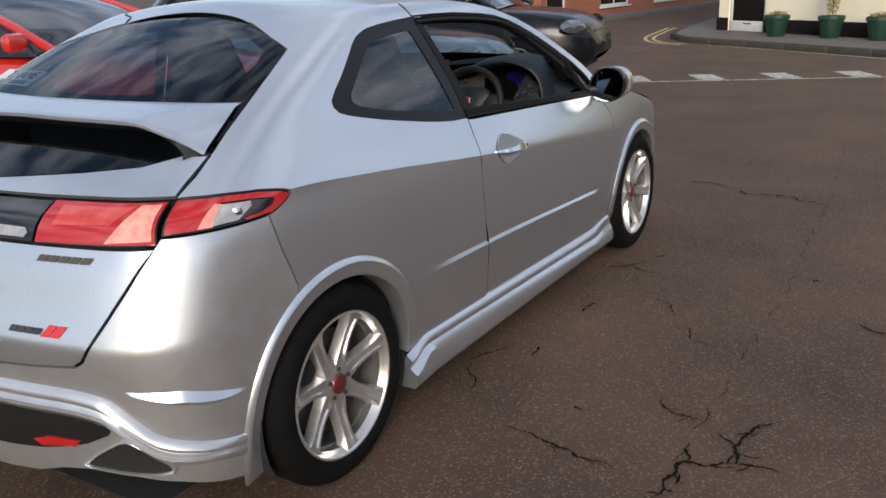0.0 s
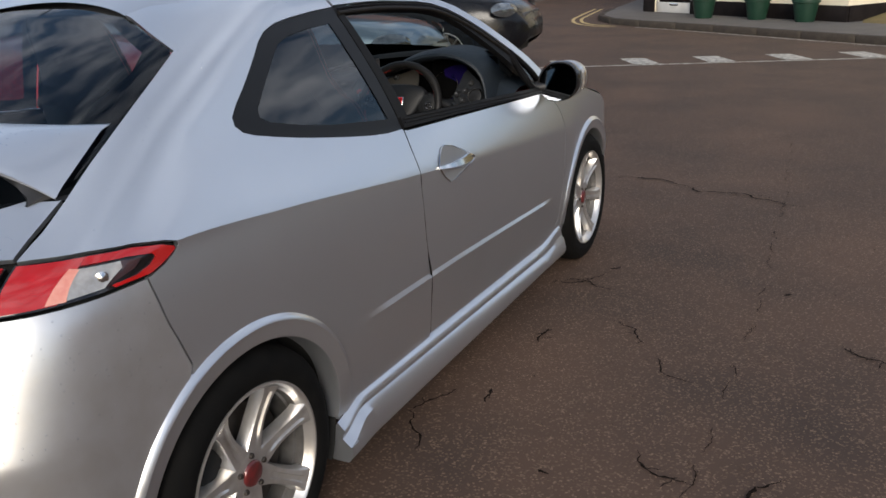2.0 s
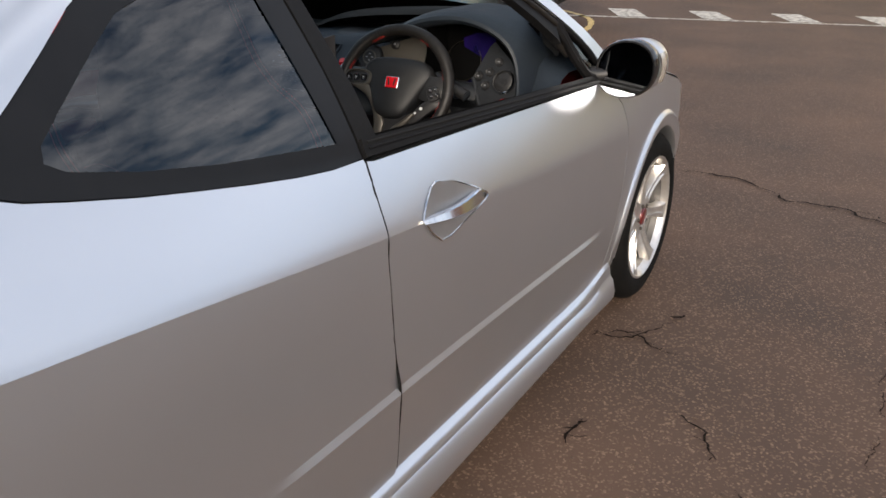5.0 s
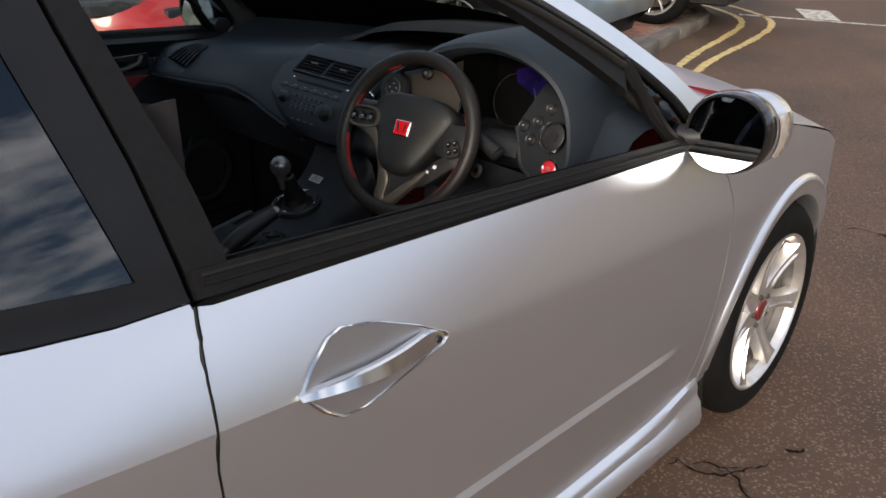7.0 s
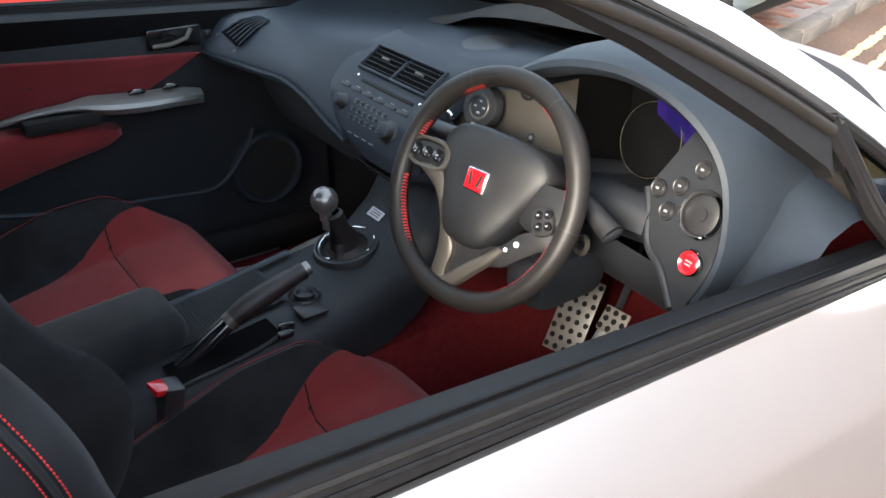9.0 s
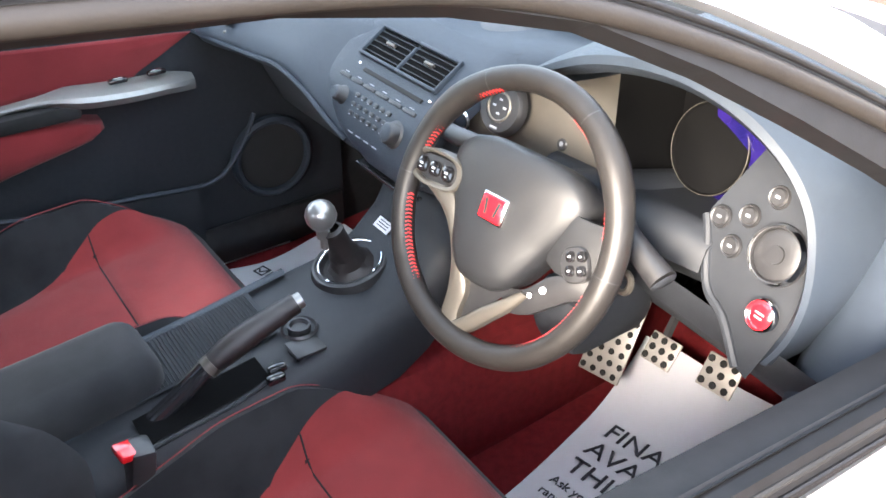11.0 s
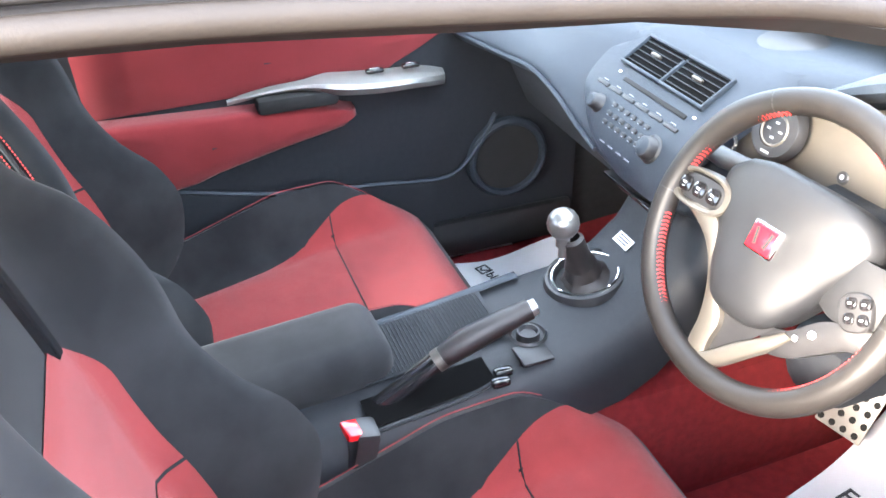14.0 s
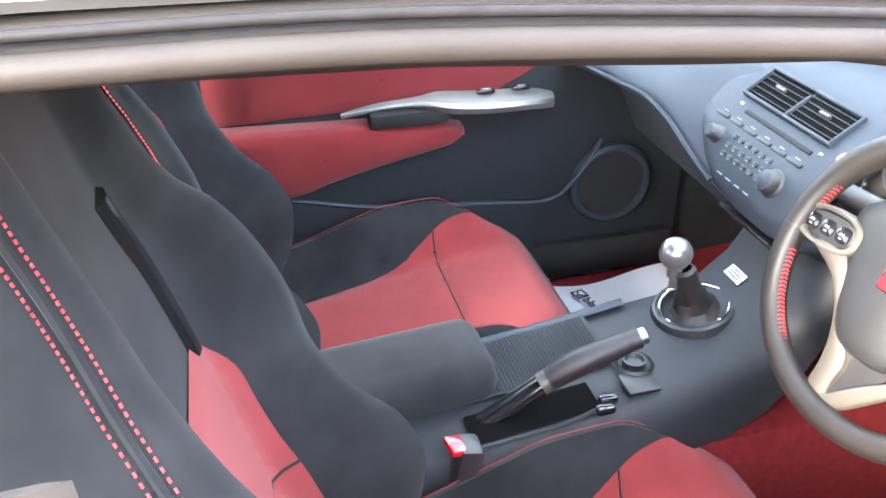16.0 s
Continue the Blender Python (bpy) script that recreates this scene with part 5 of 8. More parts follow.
part("boot", boot, BOOT, gl_, "dark brown leather gaiter")
for k in range(4):
    a_ = 2 * math.pi * (k + .2) / 4
    part("ring_tab", box(.004, .008, .003, (.0545 * math.cos(a_), .0545 * math.sin(a_), .0132), .001, (0, 0, math.degrees(a_))), CHROME, gl_).data.transform(tilt)
part("knob", join(lathe([(0, .0258), (.0100, .0238), (.0182, .0182), (.0238, .0098), (.0258, 0), (.0238, -.0098), (.0182, -.0182), (.0115, -.0238), (.010, -.030), (.010, -.04)], 28, Matrix.Translation((-.031, 1.646, .766))), lathe([(0, -.03), (.009, -.03), (.009, -.06)], 12, Matrix.Translation((-.031, 1.650, .766)))), KNOB, gl_, "polished metal ball")
part("note_card", box(.042, .020, .001, (-.043, 1.765, .700), 0, (38, 0, 0)), PAPER, silver_car, "small white label")
for k in range(3):
    part("print", box(.030, .0018, .0012, (-.043, 1.7655 + .004 * (k - 1), .7005 + .0031 * (k - 1)), 0, (38, 0, 0)), INK, silver_car)

# dashboard
DX = [-.76, -.70, -.53, -.37, -.24, -.16, -.03, .08, .2, .312, .326, .50, .61, .65, .70, .76]
lip_y = [1.735, 1.72, 1.755, 1.765, 1.765, 1.765, 1.768, 1.82, 1.88, 1.93, 2.04, 2.04, 2.03, 1.87, 1.84, 1.83]
lip_z = [.86, .866, .868, .878, .845, .823, .812, .80, .79, .78, .78, .78, .78, .78, .79, .82]
top_y = [1.80, 1.80, 1.84, 1.86, 1.88, 1.90, 1.92, 1.94, 1.98, 2.02, 2.07, 2.07, 2.06, 2.0, 1.97, 1.95]
top_z = [.925, .928, .945, .962, .978, .985, .992, 1.005, 1.015, 1.03, 1.03, 1.03, 1.01, .985, .970, .955]
rows = []
for x in np.linspace(-.76, .76, 77):
    ly, lz, ty, tz = (float(curve(x, DX, q)) for q in (lip_y, lip_z, top_y, top_z))
    fy = 2.36 - .22 * (x / .76) ** 2
    rows.append([(x, ly + .30, lz - .16), (x, ly + .06, lz - .045), (x, ly + .012, lz - .022), (x, ly, lz - .006), (x, ly + .002, lz + .008), (x, ly * .70 + ty * .30, lz * .62 + tz * .38), (x, ly * .40 + ty * .60, lz * .28 + tz * .72), (x, ly * .14 + ty * .86, lz * .05 + tz * .95), (x, ty + .03, tz + .006), (x, (ty + fy) / 2, tz + .004), (x, fy, .975)])
part("dashboard", grid(rows), DASH, silver_car, "dark blue-grey moulded dashboard", fix=True, smooth=60)
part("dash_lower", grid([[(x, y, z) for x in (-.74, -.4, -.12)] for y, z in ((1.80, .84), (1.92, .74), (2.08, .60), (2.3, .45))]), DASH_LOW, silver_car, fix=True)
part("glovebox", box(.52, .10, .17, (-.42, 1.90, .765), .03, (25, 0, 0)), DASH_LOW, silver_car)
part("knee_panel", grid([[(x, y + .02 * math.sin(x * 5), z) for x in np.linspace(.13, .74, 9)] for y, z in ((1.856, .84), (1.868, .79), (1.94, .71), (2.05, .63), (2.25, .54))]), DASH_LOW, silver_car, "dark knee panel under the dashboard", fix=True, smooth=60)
part("under_column", box(.10, .16, .10, (.36, 1.86, .74), .03), DASH_LOW, silver_car)
# trim line along the passenger edge
part("dash_edge", tube(spline([(x, float(curve(x, DX, lip_y)) - .003, float(curve(x, DX, lip_z)) - .004) for x in (-.72, -.6, -.5, -.4, -.3, -.22, -.15)], 40), .0045, 6), DASH, silver_car)
# vent bed is a near-black sheet in place of shaded depth
vent = part("side_vent", grid([[(x0 + (x1 - x0) * q, y0 + (y1 - y0) * q, z0 + (z1 - z0) * q + .0025) for q in (0, .5, 1)] for (x0, y0, z0), (x1, y1, z1) in (((-.690, 1.757, .906), (-.600, 1.752, .893)), ((-.682, 1.785, .926), (-.590, 1.780, .915)), ((-.668, 1.815, .935), (-.590, 1.810, .933)), ((-.655, 1.845, .940), (-.600, 1.842, .942)))]), VOID, silver_car, "passenger side air vent with its shaded depth painted black", fix=True)
for k in range(6):
    f_ = k / 5
    part("slat", tube([(-.685 + .086 * f_, 1.762 - .004 * f_, .913 - .012 * f_), (-.672 + .078 * f_, 1.80 - .004 * f_, .936 - .006 * f_), (-.655 + .055 * f_, 1.838 - .003 * f_, .944 + .002 * f_)], .0022, 5), DASH, vent)
for x_, y_, z_ in ((-.698, 1.750, .902), (-.596, 1.744, .888)):
    part("vent_tab", lathe([(0, .003), (.003, .002), (.004, 0)], 10, pose(x_, y_, z_, 45, 0, 0)), SATIN, vent)
part("top_speaker", lathe([(0, .001), (.045, .002), (.052, 0)], 30, pose(-.03, 2.02, 1.001, 4, 0, 0)), BLACK, silver_car, "round speaker grille")
# near-black sheet paints the shade of the display hollow
part("display_recess", grid([[(x, y, z) for x in np.linspace(-.02, .62, 12)] for y, z in ((2.06, 1.036), (2.10, 1.022), (2.30, 1.0))]), VOID, silver_car, "upper display recess blackened to paint its shade", fix=True)
rows = []
for x in np.linspace(-.37, .70, 54):
    f = (x + .37) / 1.07
    h = float(curve(x, [-.37, -.25, -.13, .02, .17, .39, .55, .66, .70], [.962, .995, 1.038, 1.064, 1.080, 1.094, 1.082, 1.034, 1.005]))
    y_ = 2.05 + .05 * (1 - f)
    rows.append([(x, y_ - .02, h - .014), (x, y_, h), (x, y_ + .05, h + .004), (x, 2.34 - .12 * f, h - .01), (x, 2.36 - .12 * f, .95)])
part("upper_hood", grid(rows), DARK, silver_car, "dark display cowl", fix=True)

# centre stack
st = group_part("centre_stack", "centre stack with air vents, radio and heater controls")
st.matrix_basis = Matrix.Translation((.018, 0, .002))
STACK = [(.812, 1.763), (.835, 1.762), (.86, 1.768), (.89, 1.782), (.92, 1.808), (.945, 1.838), (.965, 1.868), (.99, 1.905), (1.0, 1.93)]
sy = lambda z: float(curve(z, [q[0] for q in STACK], [q[1] for q in STACK]))
lx = lambda z: float(curve(z, [.81, .83, .87, .91, .95, 1.0], [-.10, -.165, -.225, -.265, -.270, -.225]))
rx = lambda z: float(curve(z, [.81, .87, .92, .96, 1.0], [.035, .045, .070, .080, .070]))
rows = []
for z in np.linspace(.812, 1.0, 26):
    a, b = lx(z), rx(z)
    rows.append([(a - .012, sy(z) + .03, z)] + [(a + (b - a) * q, sy(z) - .010 * (1 - (2 * q - 1) ** 6), z) for q in np.linspace(0, 1, 13)] + [(b + .01, sy(z) + .03, z)])
part("fascia", grid(rows), DASH, st, "blue-grey fascia", fix=True)


def on_stack(x, z, d=.012):
    return Vector((x, sy(z) - d, z))


def stack_pose(x, z, d=.012):
    """A pose whose z points out of the fascia."""
    up = Vector((0, sy(z + .004) - sy(z - .004), .008)).normalized()
    out = Vector((1, 0, 0)).cross(up)
    out = -out if out.y > 0 else out
    right = up.cross(out)
    return Matrix.Translation(on_stack(x, z, d)) @ Matrix((right, up, out)).transposed().to_4x4()


def stack_box(name, x, z, w, h, t, mt, d=.010, bevel=.002, label=""):
    o = part(name, box(w, h, t, (0, 0, 0), bevel), mt, st, label)
    o.matrix_basis = stack_pose(x, z, d)
    return o


for x0, x1 in ((-.205, -.100), (-.095, .012)):
    cx = (x0 + x1) / 2
    # shallow bed coloured near-black to stand for the vent's shaded depth
    vrec = stack_box("air_vent", cx, .960, x1 - x0, .056, .006, VOID, .009, .004, "air vent with its shaded depth painted black")
    for k in range(5):
        o = part("slat", box(x1 - x0 - .006, .0020, .004, (0, -.021 + .0105 * k, .0025), .0008), DASH_LOW, vrec)
    part("tab", box(.024, .006, .007, (0, .004, .006), .002), SATIN, vrec)
    surround = bmesh.new()
    for w_, h_, x_, y_ in ((x1 - x0 + .006, .006, 0, .030), (x1 - x0 + .006, .006, 0, -.030), (.005, .060, (x1 - x0) / 2 * (1 if x0 > -.1 else -1), 0)):
        box(w_, h_, .012, (x_, y_, .002), .0025, bm=surround)
    part("vent_frame", surround, DASH, vrec)
stack_box("vent_divider", -.0975, .957, .006, .054, .012, DASH, .010)
stack_box("disc_slot", -.085, .930, .17, .007, .004, DARK, .0105, .001, "disc slot")
for k in range(2):
    stack_box("button", -.19 + .205 * k, .934, .008, .005, .004, CHROME, .0105)
for k in range(6):
    stack_box("button", -.205 + .039 * k, .914, .034, .007, .005, BLACK, .010)
    stack_box("print", -.205 + .039 * k, .919, .012, .0014, .001, WHITE_INK, .0105, 0)
for r in range(3):
    for k in range(6):
        stack_box("button", -.145 + .019 * k, .900 - .013 * r, .013, .0075, .005, BLACK, .0095)
        stack_box("print", -.145 + .019 * k, .8985 - .013 * r, .004, .0014, .001, WHITE_INK, .0128, 0)
for x, z, r in ((-.185, .889, .014), (-.018, .880, .019)):
    kn = part("knob", lathe([(0, .020), (r * .75, .019), (r * .88, .016), (r, .004), (r * 1.15, .002), (r * 1.18, 0)], 28), BLACK, st, "round rotary knob")
    kn.matrix_basis = stack_pose(x, z, .008)
    part("knob_face", lathe([(0, .021), (r * .6, .0205), (r * .7, .019)], 24), DASH, kn)
for k in range(4):
    stack_box("print", -.13 + .025 * k, .848, .014, .002, .001, WHITE_INK, .0125, 0)
hz = part("hazard_button", lathe([(0, .008), (.010, .007), (.012, .004), (.013, 0)], 24), RED_BADGE, st, "red hazard button")
hz.matrix_basis = stack_pose(.055, .940, .010)
stack_box("tray_lip", -.03, .80, .17, .006, .02, GLOSS_BLACK, .004, .002)

# steering surround: heater dial panel, instruments, switches
ip = group_part("instrument_panel", "driver's instrument panel under an arched hood")
rows = []
for x in np.linspace(.045, .318, 14):
    f = (x - .045) / .273
    z1 = .965 + .080 * f ** 1.6
    rows.append([(x, 1.845 + .05 * f + .30 * (z - .9), z) for z in np.linspace(.875 - .02 * f, z1, 10)])
part("satin_panel", grid(rows), SATIN, ip, "satin silver control panel", fix=True)
part("panel_edge", tube([(.318, 1.885, .862), (.319, 1.905, .93), (.319, 1.93, 1.0), (.318, 1.943, 1.045)], .0045, 6), CHROME, ip)


def facing(x, y, z, rx_=62, rz=0):
    return pose(x, y, z, rx_, 0, rz)


dl = part("heater_dial", lathe([(0, .012), (.018, .012), (.019, .009), (.022, .009), (.023, .014), (.036, .013), (.040, .008), (.042, 0)], 40), BLACK, ip, "round black heater dial")
dl.matrix_basis = facing(.152, 1.862, .957, 70, 6)
part("dial_ring", lathe([(.0185, .013), (.0205, .0145), (.0225, .013)], 32), SATIN, dl)
for k in range(4):
    a = k * math.pi / 2
    part("print", box(.006, .003, .001, (.010 * math.cos(a), .010 * math.sin(a), .0125), 0), WHITE_INK, dl)
part("print", box(.014, .003, .001, (0, -.030, .0138), 0), WHITE_INK, dl)
for x, y, z, r in ((.218, 1.900, .998, .012), (.243, 1.895, .925, .010)):
    bt_ = part("round_button", lathe([(0, .006), (r * .7, .007), (r, .005), (r * 1.2, .003), (r * 1.25, -.002)], 24), BLACK, ip)
    bt_.matrix_basis = facing(x, y, z, 70, 6)
    part("print", lathe([(0, .0075), (r * .35, .0072)], 12), WHITE_INK, bt_)
stk = part("wiper_stalk", tube([(.30, 1.80, .915), (.22, 1.795, .935), (.135, 1.79, .925), (.10, 1.79, .925)], .014, 12, taper=[.6, .8, 1.0, .9]), BLACK, ip, "wiper stalk")
part("stalk_ring", lathe([(.016, 0), (.020, .003), (.023, 0)], 24, facing(.095, 1.815, .925, 70, 30)), CHROME, ip)
# hood arch
HOOD = [(.16, .998), (.215, 1.028), (.275, 1.056), (.33, 1.078), (.40, 1.094), (.47, 1.098), (.54, 1.086), (.60, 1.058), (.638, 1.018), (.655, .965), (.658, .91), (.648, .86), (.63, .82)]
hp = spline([(x, 0, z) for x, z in HOOD], 60)
rows = []
for i, p in enumerate(hp):
    t_ = hp[min(i + 1, 59)] - hp[max(i - 1, 0)]
    t_ = t_ / np.linalg.norm(t_)
    o = np.array([t_[2], 0, -t_[0]]) * -1
    o = o if (p[0] - .45) * o[0] + (p[2] - .93) * o[2] > 0 else -o
    f = i / 59
    k = (.6 + .4 * math.sin(math.pi * min(1, .2 + f))) * (.25 + .75 * float(ease(0, .22, f)))
    rows.append([(p[0] + o[0] * a * k, y, p[2] + o[2] * a * k) for a, y in ((-.026, 2.02), (-.020, 1.90), (-.012, 1.858), (0, 1.848), (.010, 1.852), (.018, 1.87), (.024, 1.93), (.02, 2.10))])
part("hood", grid(rows), DASH, ip, "arched instrument hood", fix=True)
# side and back sheets carry the shade under the hood as near-black colour
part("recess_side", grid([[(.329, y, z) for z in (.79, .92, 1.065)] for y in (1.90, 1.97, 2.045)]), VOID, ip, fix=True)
part("recess", grid([[(x, 2.03 - .05 * (z < .9), z) for x in np.linspace(.31, .64, 6)] for z in (.80, .90, 1.0, 1.08)]), VOID, ip, "instrument recess blackened to paint its shade", fix=True)
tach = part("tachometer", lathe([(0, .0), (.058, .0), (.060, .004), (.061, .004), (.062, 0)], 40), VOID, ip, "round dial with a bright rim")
tach.matrix_basis = facing(.405, 2.0, .952, 74, -3)
part("dial_rim", lathe([(.0600, .0035), (.0608, .005), (.0616, .0035)], 40), SATIN, tach)
part("blue_display", grid([[Vector(a) * (1 - k) + Vector(b) * k for k in (0, .5, 1)] for a, b in (((.415, 2.012, .865), (.395, 2.012, 1.02)), ((.455, 2.004, .895), (.445, 2.004, 1.04)), ((.515, 1.992, .965), (.515, 1.992, 1.05)))]), SCREEN_BLUE, ip, "blue lit display glass", fix=True)
rows = []
for z in np.linspace(.80, 1.03, 18):
    xl = float(np.interp(z, [.80, .84, .86, .905, .926, 1.018, 1.03], [.60, .565, .530, .505, .487, .524, .535]))
    xr = float(np.interp(z, [.80, .86, .913, .955, .99, 1.018, 1.03], [.625, .640, .645, .632, .600, .560, .545]))
    rows.append([(xl + (xr - xl) * q, 1.862 + .45 * (z - .86) + (.010 * (1 - q)), z) for q in np.linspace(0, 1, 8)])
part("switch_panel", grid(rows), DASH_MID, ip, "dark grey switch panel", fix=True)
part("panel_side", tube(spline([(.487, 1.905, .926), (.503, 1.893, .904), (.528, 1.872, .857), (.565, 1.860, .838), (.605, 1.842, .80)], 20), .006, 8), DASH_LOW, ip)
rd = part("trim_dial", lathe([(0, .006), (.010, .006), (.0105, .004), (.0255, .004), (.029, .002), (.030, .007), (.033, .008), (.036, 0)], 44), BLACK, ip, "round control with a bright rim")
rd.matrix_basis = facing(.596, 1.892, .929, 66, -4)
part("dial_rim", lathe([(.0305, .006), (.0325, .010), (.0355, .004)], 44), CHROME, rd)
sb = part("start_button", lathe([(.0155, .004), (.017, .008), (.0195, .006), (.021, 0)], 32), CHROME, ip, "chrome-ringed red start button")
sb.matrix_basis = facing(.611, 1.864, .868, 66, -4)
part("button_cap", lathe([(0, .007), (.012, .0065), (.0155, .004)], 28), RED_BADGE, sb, "red button")
part("print", box(.012, .002, .001, (0, .002, .0075), 0), WHITE_INK, sb)
part("print", box(.010, .002, .001, (0, -.003, .0075), 0), WHITE_INK, sb)
for x, z in ((.510, .935), (.543, .949), (.566, .979), (.538, .912)):
    b2 = part("round_button", lathe([(0, .004), (.009, .0045), (.011, .002), (.0125, .003), (.014, 0)], 24), BLACK, ip)
    b2.matrix_basis = facing(x, 1.864 + .45 * (z - .86) + .002, z, 66, -4)
    part("print", box(.006, .003, .001, (0, 0, .004), 0), WHITE_INK, b2)
tv = part("side_vent", grid([[(x, y, z) for x, y, z in r] for r in (((.658, 1.966, .981), (.664, 2.014, .953)), ((.655, 1.957, .925), (.657, 1.964, .921)))]), DARK, silver_car, "triangular side vent", fix=True)
part("vent_edge", tube([(.659, 1.963, .986), (.666, 2.020, .955), (.659, 1.966, .916), (.655, 1.952, .922)], .003, 6, closed=True), DASH, tv)
part("column", tube([(.335, 1.735, .905), (.345, 1.86, .87), (.35, 2.0, .83)], .056, 18, flat=1.15), DASH_LOW, ip, "steering column shroud")
rows = []
for x in np.linspace(.24, .512, 20):
    f = (x - .24) / .272
    yf, zt = 1.842 + .030 * f ** 2, .918 - .006 * f
    rows.append([(x, 2.02, zt - .035), (x, 1.93, zt - .012), (x, yf + .045, zt - .001), (x, yf + .030, zt - .002), (x, yf + .008, zt - .016), (x, yf, zt - .045), (x, yf + .004, .868), (x, yf + .022, .842), (x, yf + .06, .822)])
part("column_shroud", grid(rows, cap=True), DASH_MID, ip, "rounded lower instrument shroud", fix=True, smooth=60)
part("indicator_stalk", tube([(.415, 1.825, .940), (.462, 1.795, .927), (.498, 1.79, .912), (.529, 1.788, .899)], .0165, 14, taper=[.75, .85, .95, 1.05]), BLACK, ip, "indicator stalk")
part("stalk_cap", lathe([(0, .004), (.013, .003), (.0165, 0)], 18, Matrix.Translation((.530, 1.7878, .8985)) @ (Vector((.026, -.002, -.016))).to_track_quat("Z", "Y").to_matrix().to_4x4()), DASH_LOW, ip)
part("key_slot", lathe([(.008, .004), (.012, .006), (.016, .004), (.017, 0)], 24, facing(.442, 1.826, .832, 70, -10)), SATIN, ip)

# steering wheel
sw = group_part("steering_wheel", "black leather steering wheel with red stitching and a red badge")
sw.matrix_basis = Matrix.Translation((.333, 1.71, .913)) @ Matrix.Rotation(radians(5.4), 4, "Z") @ Matrix.Rotation(radians(90 - 24.8), 4, "X")
R = .171
ring_pts = []
for i in range(96):
    a = 2 * math.pi * i / 96
    rr = R - .004 * max(0, -math.sin(a)) ** 6
    ring_pts.append((rr * math.cos(a), rr * math.sin(a), 0))
rim_rows = []
for i, p in enumerate(ring_pts):
    a = 2 * math.pi * i / 96
    w = .0160 + .0022 * math.exp(-((math.degrees(a) % 360 - 40) / 14) ** 2) + .0022 * math.exp(-((math.degrees(a) % 360 - 140) / 14) ** 2)
    c_ = Vector(p).normalized()
    rim_rows.append([Vector(p) + c_ * w * math.cos(t) + Vector((0, 0, w * 1.02 * math.sin(t))) for t in np.linspace(0, 2 * math.pi, 14, endpoint=False)])
part("rim", grid(rim_rows, close_u=True, close_v=True), GRIP, sw, "black-brown leather rim", fix=True)
for a0, a1 in ((112, 166), (14, 68), (190, 246), (256, 284), (294, 350)):
    bm = bmesh.new()
    n = int((a1 - a0) / 1.9)
    for i in range(n):
        a = radians(a0 + (a1 - a0) * i / n)
        for da, z_ in ((.012, .0085), (.012, -.0005)):
            b = a + da
            join(bm, tube([((R - .0152) * math.cos(a), (R - .0152) * math.sin(a), .0042), ((R - (.0136 if z_ > 0 else .0162)) * math.cos(b), (R - (.0136 if z_ > 0 else .0162)) * math.sin(b), z_)], .0011, 4))
    part("stitching", bm, RED_THREAD, sw, "red herringbone stitching")
for a in (62, 118, 0, 180):
    a = radians(a)
    part("rim_seam", lathe([(.0163, -.001), (.0166, 0), (.0163, .001)], 20, Matrix.Translation((R * math.cos(a), R * math.sin(a), 0)) @ Matrix.Rotation(a, 4, "Z") @ Matrix.Rotation(radians(90), 4, "X")), BLACK, sw)
# airbag boss: a shield with broad ears and a soft fold
boss = [(-.084, .080), (-.05, .087), (0, .088), (.05, .087), (.084, .080), (.104, .064), (.108, .048), (.100, .026), (.083, -.006), (.066, -.040), (.047, -.071), (.026, -.084), (0, -.087), (-.026, -.084), (-.047, -.071), (-.066, -.040), (-.083, -.006), (-.100, .026), (-.108, .048), (-.104, .064)]
bs = spline([(x, y, 0) for x, y in boss + boss[:1]], 81)[:-1]


def boss_row(k, h):
    return [(p[0] * k, p[1] * k, h + .006 * k * max(0, -p[1] - .01) / .08 - .010 * k * (abs(p[0]) / .108) ** 2) for p in bs]


rows = [boss_row(k, h) for k, h in ((.97, -.045), (1.02, -.016), (1.015, -.006), (.985, .003), (.93, .008), (.78, .013), (.5, .0165), (.25, .0175), (.02, .018))]
part("airbag_cover", grid(rows, close_v=True, cap=True), COVER, sw, "dark grey airbag cover", fix=True, smooth=60)
fr_ = box(.044, .037, .006, (.001, .012, .018), .011, segments=4, taper=.93)
part("badge", fr_, CHROME, sw, "bright badge frame")
part("badge_face", box(.0395, .0325, .006, (.001, .012, .0192), .0095, segments=4, taper=.95), RED_BADGE, sw, "red enamel badge")
mark = bmesh.new()
for a_, b_, w_ in (((-.010, .023), (-.006, .003), .0045), ((.012, .023), (.008, .003), .0045)):
    ang = math.degrees(math.atan2(b_[1] - a_[1], b_[0] - a_[0]))
    box(math.dist(a_, b_), w_, .0012, ((a_[0] + b_[0]) / 2, (a_[1] + b_[1]) / 2, .0222), .0004, (0, 0, ang), bm=mark)
part("badge_mark", mark, DARK, sw, "dark plain mark on the badge")


def bar(outer, inner, lift, low=-.012, n=22):
    """A moulded strip between two edges, crowned in the middle."""
    A, B = spline([(x, y, z) for x, y, z in outer], n), spline([(x, y, z) for x, y, z in inner], n)
    out = []
    for a_, b_ in zip(A, B):
        q = [a_ + np.array([0, 0, low]), a_, a_ * .86 + b_ * .14 + np.array([0, 0, lift * .75]), a_ * .5 + b_ * .5 + np.array([0, 0, lift]), a_ * .14 + b_ * .86 + np.array([0, 0, lift * .75]), b_, b_ + np.array([0, 0, low])]
        out.append(q)
    return grid(out, close_v=True, cap=True)


